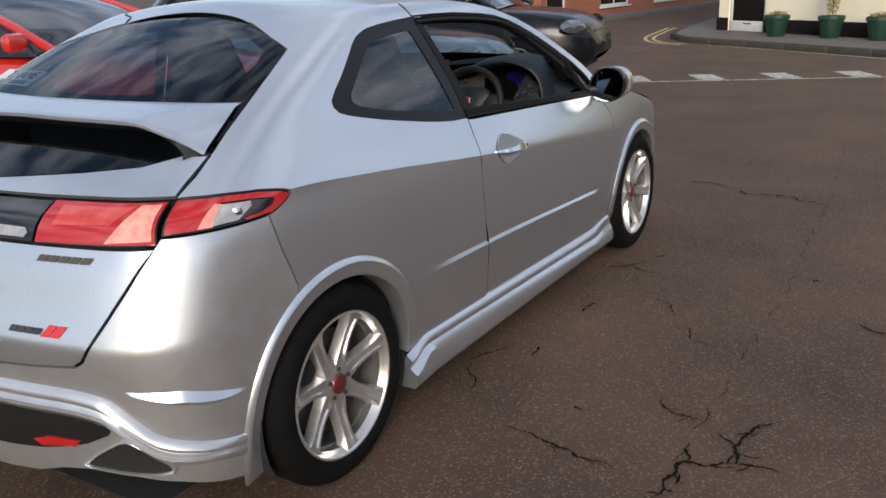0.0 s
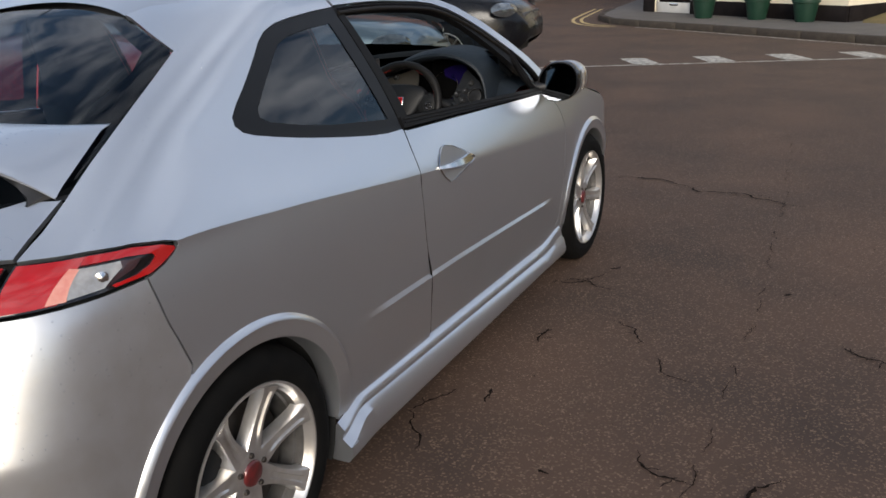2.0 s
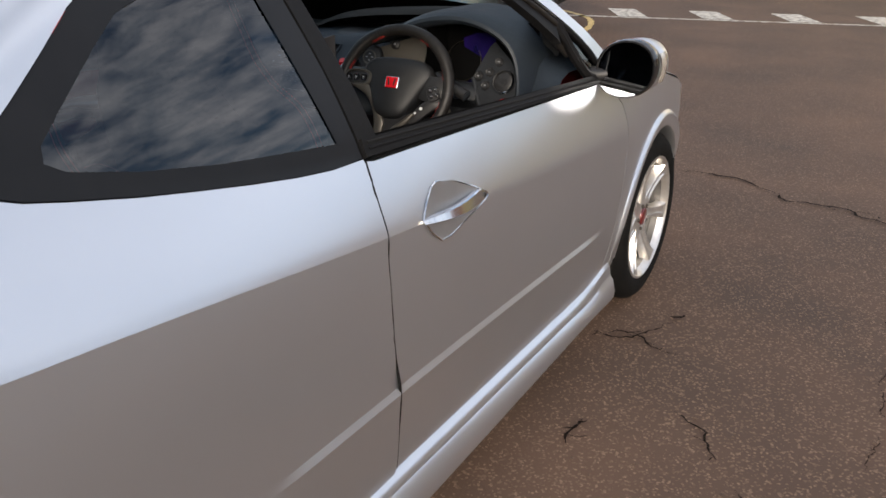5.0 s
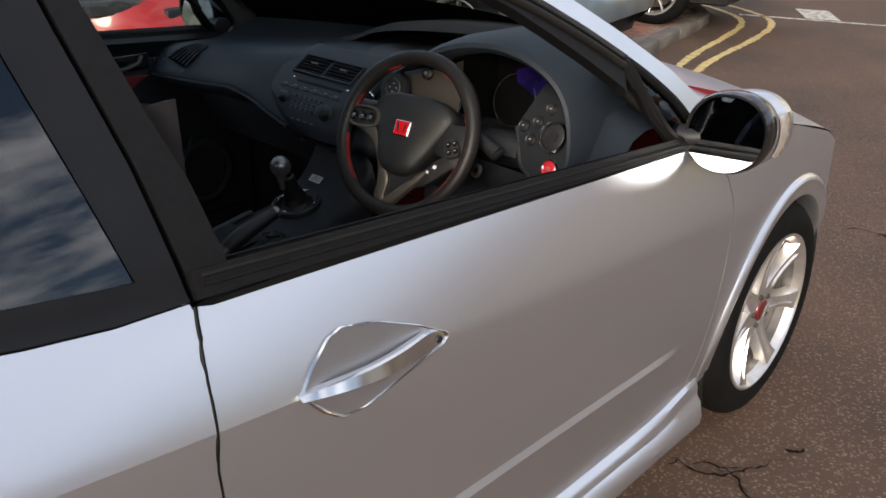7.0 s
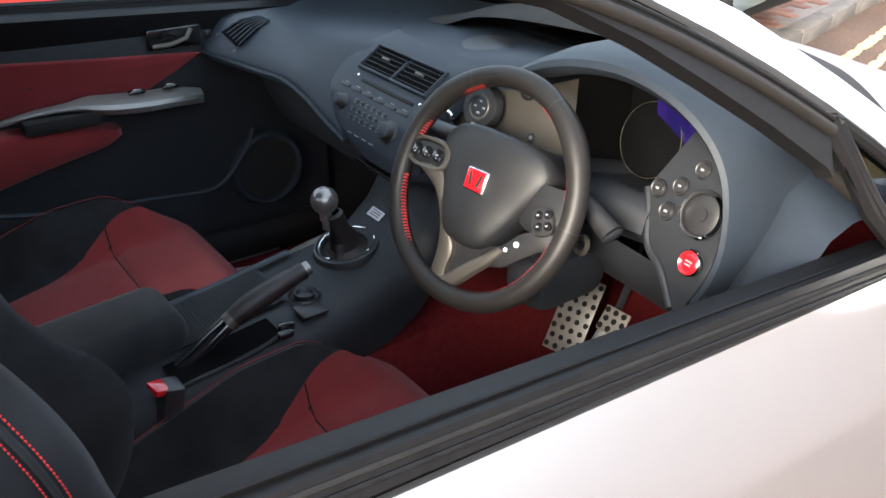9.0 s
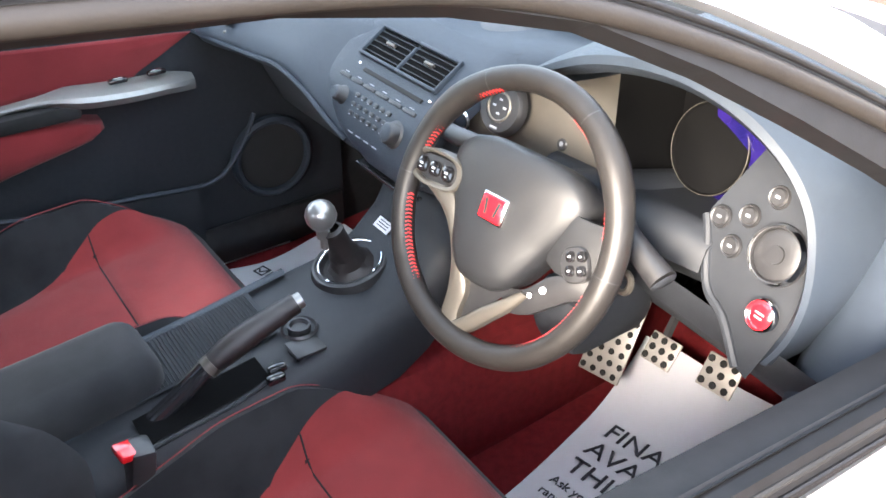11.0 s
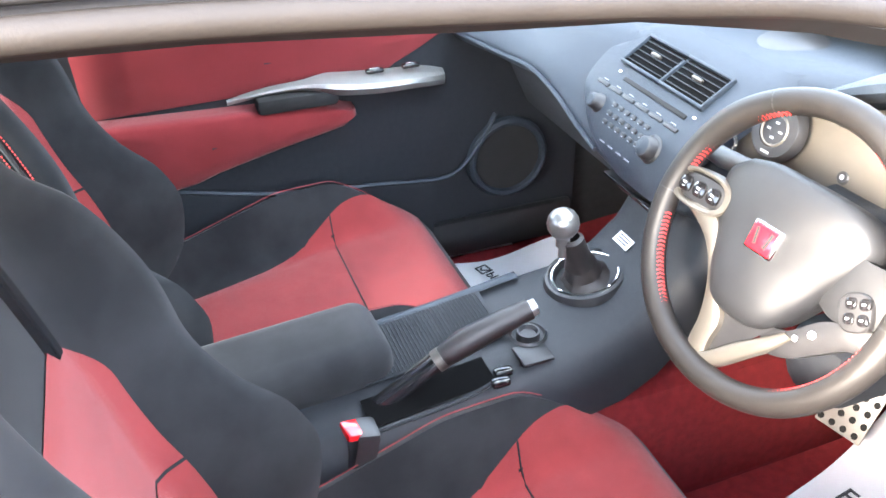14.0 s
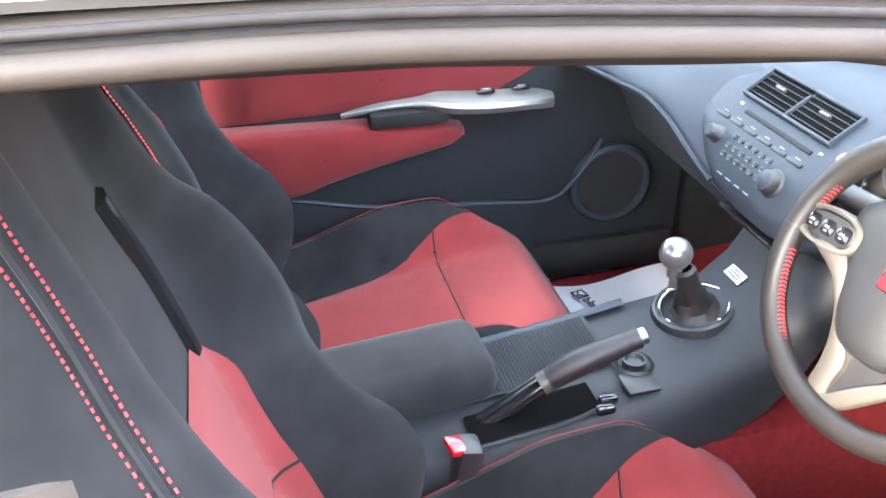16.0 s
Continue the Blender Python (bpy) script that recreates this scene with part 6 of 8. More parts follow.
def pill(cx_, cy_, w_, h_, turn, z0, z1, inner=None, n=40):
    """A rounded frame round a switch pad."""
    ring_ = []
    for k in range(n):
        a_ = 2 * math.pi * k / n
        c_, s_ = math.cos(a_), math.sin(a_)
        ring_.append((math.copysign(abs(c_) ** .72, c_) * w_ / 2, math.copysign(abs(s_) ** .82, s_) * h_ / 2))
    lev = ((1.0, z0), (1.0, z1 - .003), (.97, z1 - .0005), (.90, z1), (.80, z1 - .0015), (.76, z1 - .006)) if inner else ((1, z0), (1, z1 - .002), (.92, z1), (.5, z1 + .001), (.02, z1 + .001))
    b_ = grid([[(x * k, y * k, z) for x, y in ring_] for k, z in lev], close_v=True, cap=not inner)
    b_.transform(pose(cx_, cy_, 0, 0, 0, turn))
    return b_


# the bright side: switch frame and the leg that sweeps down to the rim
part("switch_frame", pill(-.121, .019, .098, .050, 3, -.012, .009, True), SATIN, sw, "satin silver switch frame", fix=True)
part("switch_pad", pill(-.121, .019, .080, .036, 3, -.010, .0045), BLACK, sw, "black switch pad", fix=True)
for k in range(3):
    part("switch", pill(-.147 + .024 * k, .0175 + .0012 * k, .021, .021, 3, .003, .0085), GLOSS_BLACK, sw, fix=True)
    part("print", box(.006, .003, .0008, (-.147 + .024 * k, .0185 + .0012 * k, .0097), 0), WHITE_INK, sw)
    part("print", box(.004, .0016, .0008, (-.147 + .024 * k, .0135 + .0012 * k, .0096), 0), WHITE_INK, sw)
part("spoke", bar([(-.150, -.002, .000), (-.118, -.012, .002), (-.088, -.026, .002), (-.066, -.048, .002), (-.050, -.080, .001), (-.042, -.115, -.001), (-.043, -.146, -.004), (-.037, -.172, -.008)],
                  [(-.108, .004, .002), (-.084, .002, .004), (-.064, -.022, .004), (-.044, -.054, .004), (-.026, -.078, .003), (-.012, -.104, .001), (-.015, -.135, -.002), (-.010, -.168, -.008)], .004), SATIN, sw, "satin silver spoke", fix=True, smooth=50)
part("spoke", bar([(-.028, -.172, -.008), (-.008, -.163, -.007), (.010, -.150, -.005), (.038, -.119, -.003), (.062, -.092, -.002), (.078, -.068, -.004)],
                  [(-.034, -.158, -.004), (-.017, -.147, -.002), (-.006, -.138, -.001), (.018, -.112, -.001), (.046, -.086, -.002), (.066, -.066, -.004)], .004), SATIN, sw, "thin satin silver lower leg", fix=True, smooth=50)
part("lower_bridge", grid([[(x, y, z) for x in np.linspace(a_, b_, 5)] for a_, b_, y, z in ((-.030, .052, -.070, -.006), (-.018, .030, -.100, -.008), (-.014, .010, -.125, -.010), (-.018, -.004, -.150, -.012))]), BLACK, sw, "black grained panel between the legs")
# the dark side: spoke, lower panel and the small switch block
part("spoke", bar([(.085, .050, -.006), (.110, .046, -.004), (.140, .048, -.006), (.164, .052, -.010)], [(.080, -.020, -.010), (.105, -.026, -.006), (.140, -.016, -.006), (.164, .000, -.010)], .004), COVER, sw, "dark grey spoke", fix=True, smooth=50)
part("spoke", bar([(.030, -.076, -.012), (.066, -.064, -.006), (.096, -.034, -.004), (.124, -.020, -.004), (.150, -.014, -.010)], [(.046, -.104, -.014), (.078, -.092, -.010), (.112, -.064, -.008), (.134, -.046, -.008), (.158, -.040, -.012)], .003), BLACK, sw, "black lower panel", fix=True, smooth=50)
part("switch_pad", pill(.127, -.004, .038, .042, 28, -.010, .004), BLACK, sw, "black switch block", fix=True)
for k in range(2):
    for j in range(2):
        part("switch", pill(.120 + .014 * k + .006 * j, .003 - .015 * j + .006 * k, .012, .013, 28, .002, .0075), GLOSS_BLACK, sw, fix=True)
        part("print", box(.004, .0022, .0008, (.120 + .014 * k + .006 * j, .003 - .015 * j + .006 * k, .0086), 0, (0, 0, 28)), WHITE_INK, sw)
part("lower_switch", join(lathe([(0, .004), (.0040, .003), (.0045, 0)], 16, Matrix.Translation((.098, -.050, .000))), box(.006, .006, .003, (.082, -.064, .000), .001)), PRINT, sw, "small white switch marks")

# pedals and footrest
pd = group_part("pedals", "drilled bright metal pedals")


def drilled(w, h, m, nx, ny, name, label=""):
    o = part(name, box(w, h, .006, (0, 0, 0), .003), PEDAL, pd, label)
    o.matrix_basis = m
    for i in range(nx):
        for j in range(ny):
            x, y = (i + .5 + .25 * (j % 2) - .12) / nx * w - w / 2, (j + .5) / ny * h - h / 2
            part("stud", lathe([(0, .0046), (.0052, .0044), (.0060, .0032)], 12, Matrix.Translation((x, y, 0))), RUBBER, o)
    return o


drilled(.085, .17, pose(.192, 2.105, .462, 57, 0, 13), 4, 8, "footrest", "drilled metal footrest plate")
drilled(.056, .050, pose(.353, 2.036, .562, 52, 0, 4), 3, 3, "clutch_pedal")
drilled(.060, .055, pose(.463, 2.04, .586, 55, 0, 6), 3, 3, "brake_pedal")
drilled(.045, .12, pose(.575, 2.08, .50, 50, 0, 0), 2, 5, "throttle_pedal")
for x in (.345, .465):
    part("pedal_arm", tube([(x, 2.055, .58), (x, 2.10, .68), (x, 2.12, .80)], .008, 6), BLACK, pd)


# door cards
def door_card(side):
    e = group_part("door_card", "red and black door trim with a silver pull handle" if side < 0 else "red and black driver's door trim")
    X0 = -.752
    mats = []

    def add(name, bm, mt, label=""):
        o = part(name, bm, mt, e, label, fix=True)
        mats.append(o)
        return o

    rows = []
    for y in np.linspace(.93, 2.06, 24):
        zb = .985 - .045 * (y - .93)
        rows.append([(X0 - .045, y, zb), (X0 - .028, y, zb - .012), (X0 - .012, y, zb - .05), (X0 - .004, y, .90 - .03 * (y - 1)), (X0, y, .86), (X0 + .004, y, .76), (X0 + .006, y, .62), (X0 + .004, y, .40), (X0 - .004, y, .28)])
    add("panel", grid(rows), DASH_LOW, "black door panel")
    up = [(.95, .925), (1.13, .908), (1.436, .878), (1.70, .855), (1.715, .848), (1.66, .818), (1.60, .790), (1.575, .779), (1.43, .776), (1.25, .77), (.95, .765)]
    P = spline([(a, b, 0) for a, b in up], 60)
    c = P.mean(0)
    add("red_panel", grid([[(X0 + d, c[0] + (p[0] - c[0]) * k, c[1] + (p[1] - c[1]) * k) for p in P] for k, d in ((1.0, .002), (.985, .010), (.93, .013), (.5, .014), (.02, .014))], close_v=True), RED_DOOR, "red suede door panel")
    low = [(.95, .765), (1.15, .755), (1.30, .748), (1.42, .735), (1.490, .722), (1.497, .715), (1.484, .690), (1.33, .658), (1.20, .628), (1.12, .606), (.95, .60)]
    P = spline([(a, b, 0) for a, b in low + low[:1]], 60)[:-1]
    c = P.mean(0)
    add("armrest", grid([[(X0 + d, c[0] + (p[0] - c[0]) * k, c[1] + (p[1] - c[1]) * k) for p in P] for k, d in ((1.0, .0), (1.0, .040), (.96, .055), (.85, .062), (.4, .066), (.02, .066))], close_v=True), RED_DOOR, "red suede armrest")
    top = spline([(X0 + .030, 1.235, .770), (X0 + .042, 1.32, .786), (X0 + .052, 1.41, .790), (X0 + .058, 1.48, .782), (X0 + .058, 1.56, .775), (X0 + .050, 1.64, .770), (X0 + .034, 1.705, .758)], 26)
    wd = curve(np.linspace(0, 1, 26), [0, .15, .34, .44, .6, .88, 1], [.004, .012, .017, .036, .042, .040, .016])
    hk = curve(np.linspace(0, 1, 26), [0, .30, .40, .48, 1], [.30, .42, .70, 1.0, .9])
    add("pull_handle", grid([[(p[0] - w_ * .9, p[1], p[2] + .014 * h_), (p[0] - w_ * .3, p[1], p[2] + .016 * h_), (p[0] + w_ * .55, p[1], p[2] + .006 * h_), (p[0] + w_ * .65, p[1], p[2] - .004 * h_), (p[0] + w_ * .4, p[1], p[2] - .020 * h_), (p[0] - w_, p[1], p[2] - .020 * h_)] for p, w_, h_ in zip(top, wd, hk)], close_v=True, cap=True), PULL, "satin silver door pull")
    add("pull_cup", box(.05, .17, .034, (X0 + .046, 1.375, .760), .010), DARK)
    for y in (1.545, 1.625):
        add("window_switch", box(.016, .040, .010, (X0 + .048, y, .797), .006), GLOSS_BLACK, "window switch")
        add("switch_tab", box(.004, .022, .004, (X0 + .050, y, .803), .001), CHROME)
    add("release_recess", box(.012, .13, .05, (X0 + .000, 1.665, .895), .02), GLOSS_BLACK)
    add("release_lever", tube([(X0 + .004, 1.61, .880), (X0 + .012, 1.65, .882), (X0 + .014, 1.69, .893), (X0 + .008, 1.705, .912)], .006, 8), SATIN, "satin release lever")
    add("lock_button", box(.010, .014, .018, (X0 + .003, 1.748, .892), .004), BLACK)
    pk = spline([(X0 + .014, 1.0, .61), (X0 + .030, 1.127, .585), (X0 + .034, 1.32, .543), (X0 + .034, 1.527, .522), (X0 + .034, 1.70, .506), (X0 + .032, 1.765, .545), (X0 + .026, 1.81, .60), (X0 + .02, 1.835, .64)], 40)
    add("pocket_edge", tube(pk, .006, 6), DASH)
    add("pocket", grid([[(p[0] + .001, p[1], p[2]), (p[0] + .006, p[1], p[2] - .05), (X0 + .03, p[1], .36)] for p in pk[:30]]), DASH_LOW)
    add("speaker_ring", lathe([(.082, .0), (.086, .012), (.094, .014), (.102, .008), (.104, -.005)], 40, Matrix.Translation((X0 + .018, 1.868, .520)) @ pose(0, 0, 0, 0, 90, 0)), DASH, "round speaker surround")
    add("speaker_grille", lathe([(0, .004), (.082, .0)], 30, Matrix.Translation((X0 + .022, 1.868, .520)) @ pose(0, 0, 0, 0, 90, 0)), DARK)
    add("lower_kick", box(.03, 1.0, .10, (X0 + .008, 1.55, .32), .012), BLACK)
    if side > 0:
        for o in mats:
            o.data.transform(Matrix.Scale(-1, 4, (1, 0, 0)))
            o.data.flip_normals()


door_card(-1)
door_card(1)
frame_seal = [(.94, 1.352), (1.115, 1.350), (1.32, 1.334), (1.42, 1.317), (1.505, 1.294), (1.595, 1.250), (1.675, 1.202), (1.765, 1.145), (1.85, 1.086), (1.93, 1.022)]
# pillar linings, mirror, sun-side trims
for sx in (1, -1):
    o = [skin(float(to_s("y", a, z)), z) for a, z in PILLAR_TOP[::-1]]
    rows = [[(sx * (p[0] - d), p[1], p[2] - e_) for d, e_ in ((.012, .012), (.034, .022), (.038, .036), (.018, .034))] for p in o]
    part("pillar_lining", grid(rows), LINER if sx < 0 else LINER, silver_car, fix=True)
    part("belt", tube([(sx * .70, .93, 1.20), (sx * .70, .945, .8), (sx * .69, .96, .42)], .022, 6, flat=.1, up=(1, 0, 0)), BLACK, silver_car)
for sx in (1, -1):
    q_ = [skin(float(to_s("y", a, z)), z) for a, z in [(.86, 1.345)] + frame_seal]
    part("door_seal", tube([(sx * (p[0] - .030), p[1], p[2] - .002) for p in spline(q_, 50)], .009, 10), SEAL, silver_car, "grey-brown rubber door seal")
part("rear_view_mirror", box(.22, .03, .06, (.02, 1.66, 1.285), .02), BLACK, silver_car)

# paper mats
def sheet(name, label, at, rz, w, h, bumps, seed, curl=0.0):
    e = thing(name, label, "paper mat", at, rz)
    n = 18
    rows = [[(w * i / n, -h * j / n, .012 * math.sin(3.1 * i / n + seed) * math.sin(4.2 * j / n + seed) + bumps * (j / n) ** 2 + .004 * math.sin(9 * i / n + 7 * j / n) + curl * max(0, 1 - 2.6 * j / n) ** 2) for j in range(n + 1)] for i in range(n + 1)]
    part("sheet", grid(rows), PAPER, e, fix=True)
    return e


pm = sheet("paper_mat", "white paper floor mat with dark printed words", (.176, 2.215, .287), 10, .34, .50, .0, 1, .10)
for txt, y, s_ in (("FINA", -.194, .060), ("AVAI", -.252, .060), ("THIS", -.308, .060), ("Ask your", -.348, .027), ("range of", -.380, .027)):
    lettering(txt, s_ * .93, pose(.046, y, .014), "lettering", INK, pm)
pm2 = sheet("paper_mat", "white paper floor mat with a printed tick box", (-.685, 2.02, .290), 2, .44, .325, .0, 2)
for txt, x, y, s_ in (("Ask", .20, -.155, .030), ("range of", .17, -.195, .030), ("TI", .30, -.13, .055)):
    lettering(txt, s_, pose(x, y, .016), "lettering", INK, pm2)
tick = bmesh.new()
for a in (box(.030, .004, .001, (0, .0135, .0), 0), box(.030, .004, .001, (0, -.0135, 0), 0), box(.004, .030, .001, (-.014, 0, 0), 0), box(.004, .030, .001, (.014, 0, 0), 0), box(.014, .004, .001, (-.005, -.0035, .0005), 0, (0, 0, -45)), box(.028, .004, .001, (.008, .0035, .0005), 0, (0, 0, 55))):
    join(tick, a)
tick.transform(pose(.075, -.272, .016, 0, 0, 12))
part("tick_box", tick, INK, pm2)
lettering("black", .034, pose(.097, -.278, .016, 0, 0, 12), "lettering", INK, pm2)

# ---------------------------------------------------------------- ground and street
ASPHALT = material("asphalt", (0.092, 0.052, 0.0325), 0.85, 0, (0.042, 0.0255, 0.0175), 1.1, 0.9, detail=10.0, bump=0.9, bump_scale=110, sharp=(.32, .68))
_n, _l = ASPHALT.node_tree.nodes, ASPHALT.node_tree.links
_vo = _n.new("ShaderNodeTexVoronoi")
_vo.inputs["Scale"].default_value = 150
_tc = _n.new("ShaderNodeTexCoord")
_l.new(_tc.outputs["Object"], _vo.inputs["Vector"])
_wn = _n.new("ShaderNodeTexWhiteNoise")
_l.new(_vo.outputs["Position"], _wn.inputs["Vector"])
_rp = _n.new("ShaderNodeValToRGB")
_rp.color_ramp.elements[0].position, _rp.color_ramp.elements[0].color = .78, (0, 0, 0, 1)
_rp.color_ramp.elements[1].position, _rp.color_ramp.elements[1].color = 1.0, (.55, .55, .55, 1)
_l.new(_wn.outputs["Value"], _rp.inputs["Fac"])
_mx = _n.new("ShaderNodeMix")
_mx.data_type = "RGBA"
_mx.inputs["B"].default_value = (.26, .175, .115, 1)
_old = _n["Principled BSDF"].inputs["Base Color"].links[0].from_socket
_l.new(_old, _mx.inputs["A"]), _l.new(_rp.outputs["Color"], _mx.inputs["Factor"]), _l.new(_mx.outputs["Result"], _n["Principled BSDF"].inputs["Base Color"])
CRACK = material("crack", (0.0075, 0.0050, 0.0038), 0.95, 0, (0.018, 0.012, 0.009), 60, 0.6, spec=0.1)
SEAM = material("road_seam", (0.088, 0.056, 0.038), 0.9, 0, (0.050, 0.031, 0.022), 9, 0.9, bump=0.5, bump_scale=120)
PAVE = material("paving", (0.13, 0.12, 0.11), 0.85, 0, (0.09, 0.083, 0.076), 3, 0.6, bump=0.5, bump_scale=80)
KERB_DARK = material("worn_dark_kerb", (0.075, 0.062, 0.050), 0.9, 0, (0.045, 0.038, 0.032), 9, 0.7, bump=0.5, bump_scale=90, spec=0.2)
KERB = material("kerb_stone", (0.17, 0.15, 0.13), 0.85, 0, (0.09, 0.08, 0.07), 9, 0.7, bump=0.5, bump_scale=90)
PAINT_W = material("road_paint_white", (0.55, 0.52, 0.46), 0.75, 0, (0.13, 0.115, 0.10), 16, 0.75, bump=0.3, bump_scale=90, sharp=(.42, .62))
PAINT_Y = material("road_paint_yellow", (0.60, 0.46, 0.20), 0.75, 0, (0.30, 0.22, 0.11), 14, 0.6, bump=0.3, bump_scale=90, sharp=(.45, .65))
BRICK = material("brick", (0.30, 0.11, 0.06), 0.85, 0, (0.20, 0.075, 0.045), 9, 0.7, bump=0.4, bump_scale=60, random_value=.25)
PAVER = material("brick_paver", (0.26, 0.12, 0.075), 0.85, 0, (0.16, 0.08, 0.055), 12, 0.7, bump=0.4, bump_scale=80, random_value=.25)
MORTAR = material("mortar", (0.24, 0.20, 0.17), 0.95, 0, (0.17, 0.14, 0.12), 12, 0.6, bump=0.4, bump_scale=80)
CREAM = material("cream_render", (0.84, 0.75, 0.57), 0.85, 0, (0.76, 0.67, 0.50), 1.4, 0.5, bump=0.3, bump_scale=60)
PLINTH = material("black_plinth", (0.010, 0.008, 0.008), 0.7, 0, (0.020, 0.016, 0.015), 6, 0.6, bump=0.3, bump_scale=60, spec=0.12)
WHITE_WOOD = material("white_frame", (0.62, 0.60, 0.56), 0.5, 0, (0.50, 0.48, 0.44), 8, 0.5)
PANE = glass("shop_pane", (0.06, 0.07, 0.075), extra=.05)
ROOF_TILE = material("roof_tile", (0.16, 0.085, 0.06), 0.85, 0, (0.09, 0.055, 0.045), 8, 0.7, bump=0.5, bump_scale=40)
GREEN_POT = material("green_pot", (0.007, 0.034, 0.019), 0.5, 0, (0.012, 0.045, 0.026), 10, 0.5)
LEAF = material("leaf", (0.07, 0.10, 0.02), 0.7, 0, (0.14, 0.13, 0.03), 12, 0.6)
LEAF_YELLOW = material("leaf_yellow", (0.26, 0.20, 0.03), 0.7, 0, (0.15, 0.14, 0.03), 12, 0.6)
LEAF_DARK = material("leaf_dark", (0.035, 0.055, 0.020), 0.75, 0, (0.06, 0.07, 0.025), 3, 0.6)
FLOWER = material("flower_pink", (0.45, 0.22, 0.16), 0.7, 0, (0.30, 0.25, 0.10), 40, 0.6)
BARK = material("bark", (0.10, 0.075, 0.05), 0.9, 0, (0.05, 0.04, 0.03), 14, 0.7, bump=0.8, bump_scale=60)
GRASS = material("dry_bank", (0.19, 0.14, 0.055), 0.95, 0, (0.10, 0.09, 0.03), 7, 0.7, bump=0.8, bump_scale=50)

# the sheet is fine near the car, coarse far away
_k = [-400, -120, -40, -15, -6] + [-4 + .5 * i for i in range(17)] + [6, 12, 25, 50, 120, 400]
gnd = grid([[(x, y, .004 * math.sin(x * 1.3 + .5) * math.cos(y * .9) if abs(x) < 6 and -3 < y < 7 else 0) for y in _k] for x in _k])
bmesh.ops.recalc_face_normals(gnd, faces=gnd.faces)
tagged(part("ground", gnd, ASPHALT), "worn brown-grey asphalt yard with pale chippings and cracks", "ground", kind="structure")


def ribbon(pts, width, z=.006, jitter=0.0, seed=1, taper_ends=False, n=None):
    rnd = random.Random(seed)
    n = n or max(6, int(sum(math.dist(a, b) for a, b in zip(pts, pts[1:])) / .03))
    P = spline([(x, y, 0) for x, y in pts], n)
    rows = []
    for i, p in enumerate(P):
        t = P[min(i + 1, n - 1)] - P[max(i - 1, 0)]
        t = t / (np.linalg.norm(t) + 1e-9)
        f = i / (n - 1)
        w = width * (.5 + .5 * rnd.random() if jitter else 1) * (min(1, 6 * f, 6 * (1 - f)) if taper_ends else 1)
        q = p + np.array([rnd.uniform(-1, 1), rnd.uniform(-1, 1), 0]) * jitter
        s = np.array([-t[1], t[0], 0])
        rows.append([(*(q - s * w / 2)[:2], z), (*(q + s * w / 2)[:2], z)])
    bm = grid(rows)
    for fc in bm.faces:
        if fc.normal.z < 0:
            pass
    bmesh.ops.recalc_face_normals(bm, faces=bm.faces)
    if sum(fc.normal.z for fc in bm.faces) < 0:
        bmesh.ops.reverse_faces(bm, faces=bm.faces)
    return bm


def crack(pts, width, seed):
    """A jagged crack along a path, with small side branches."""
    rnd_ = random.Random(seed)

    def rough(P, depth):
        for k in range(depth):
            Q = [P[0]]
            for a_, b_ in zip(P, P[1:]):
                d_ = math.dist(a_, b_) * .17
                Q += [((a_[0] + b_[0]) / 2 + rnd_.uniform(-d_, d_), (a_[1] + b_[1]) / 2 + rnd_.uniform(-d_, d_)), b_]
            P = Q
        return P

    main = rough(list(pts), 3)
    lines = [(main, width)]
    for a_ in main[2:-2]:
        if rnd_.random() < .16:
            t_, ln = rnd_.uniform(0, 6.283), rnd_.uniform(1.5, 5) * width
            lines.append((rough([a_, (a_[0] + ln * math.cos(t_), a_[1] + ln * math.sin(t_))], 2), width * .5))
    out = bmesh.new()
    for line, w_ in lines:
        n_ = len(line)
        rows_ = []
        for k, p in enumerate(line):
            a_, b_ = line[max(k - 1, 0)], line[min(k + 1, n_ - 1)]
            l_ = math.dist(a_, b_) + 1e-9
            h_ = w_ * rnd_.uniform(.25, 1.0) * min(1, .15 + 4 * k / n_, .15 + 4 * (n_ - 1 - k) / n_) / 2
            nx, ny = -(b_[1] - a_[1]) / l_ * h_, (b_[0] - a_[0]) / l_ * h_
            rows_.append([(p[0] + nx, p[1] + ny, .0068), (p[0] - nx, p[1] - ny, .0068)])
        join(out, grid(rows_))
    for fc in out.faces:
        fc.normal_update()
        if fc.normal.z < 0:
            fc.normal_flip()
    return out


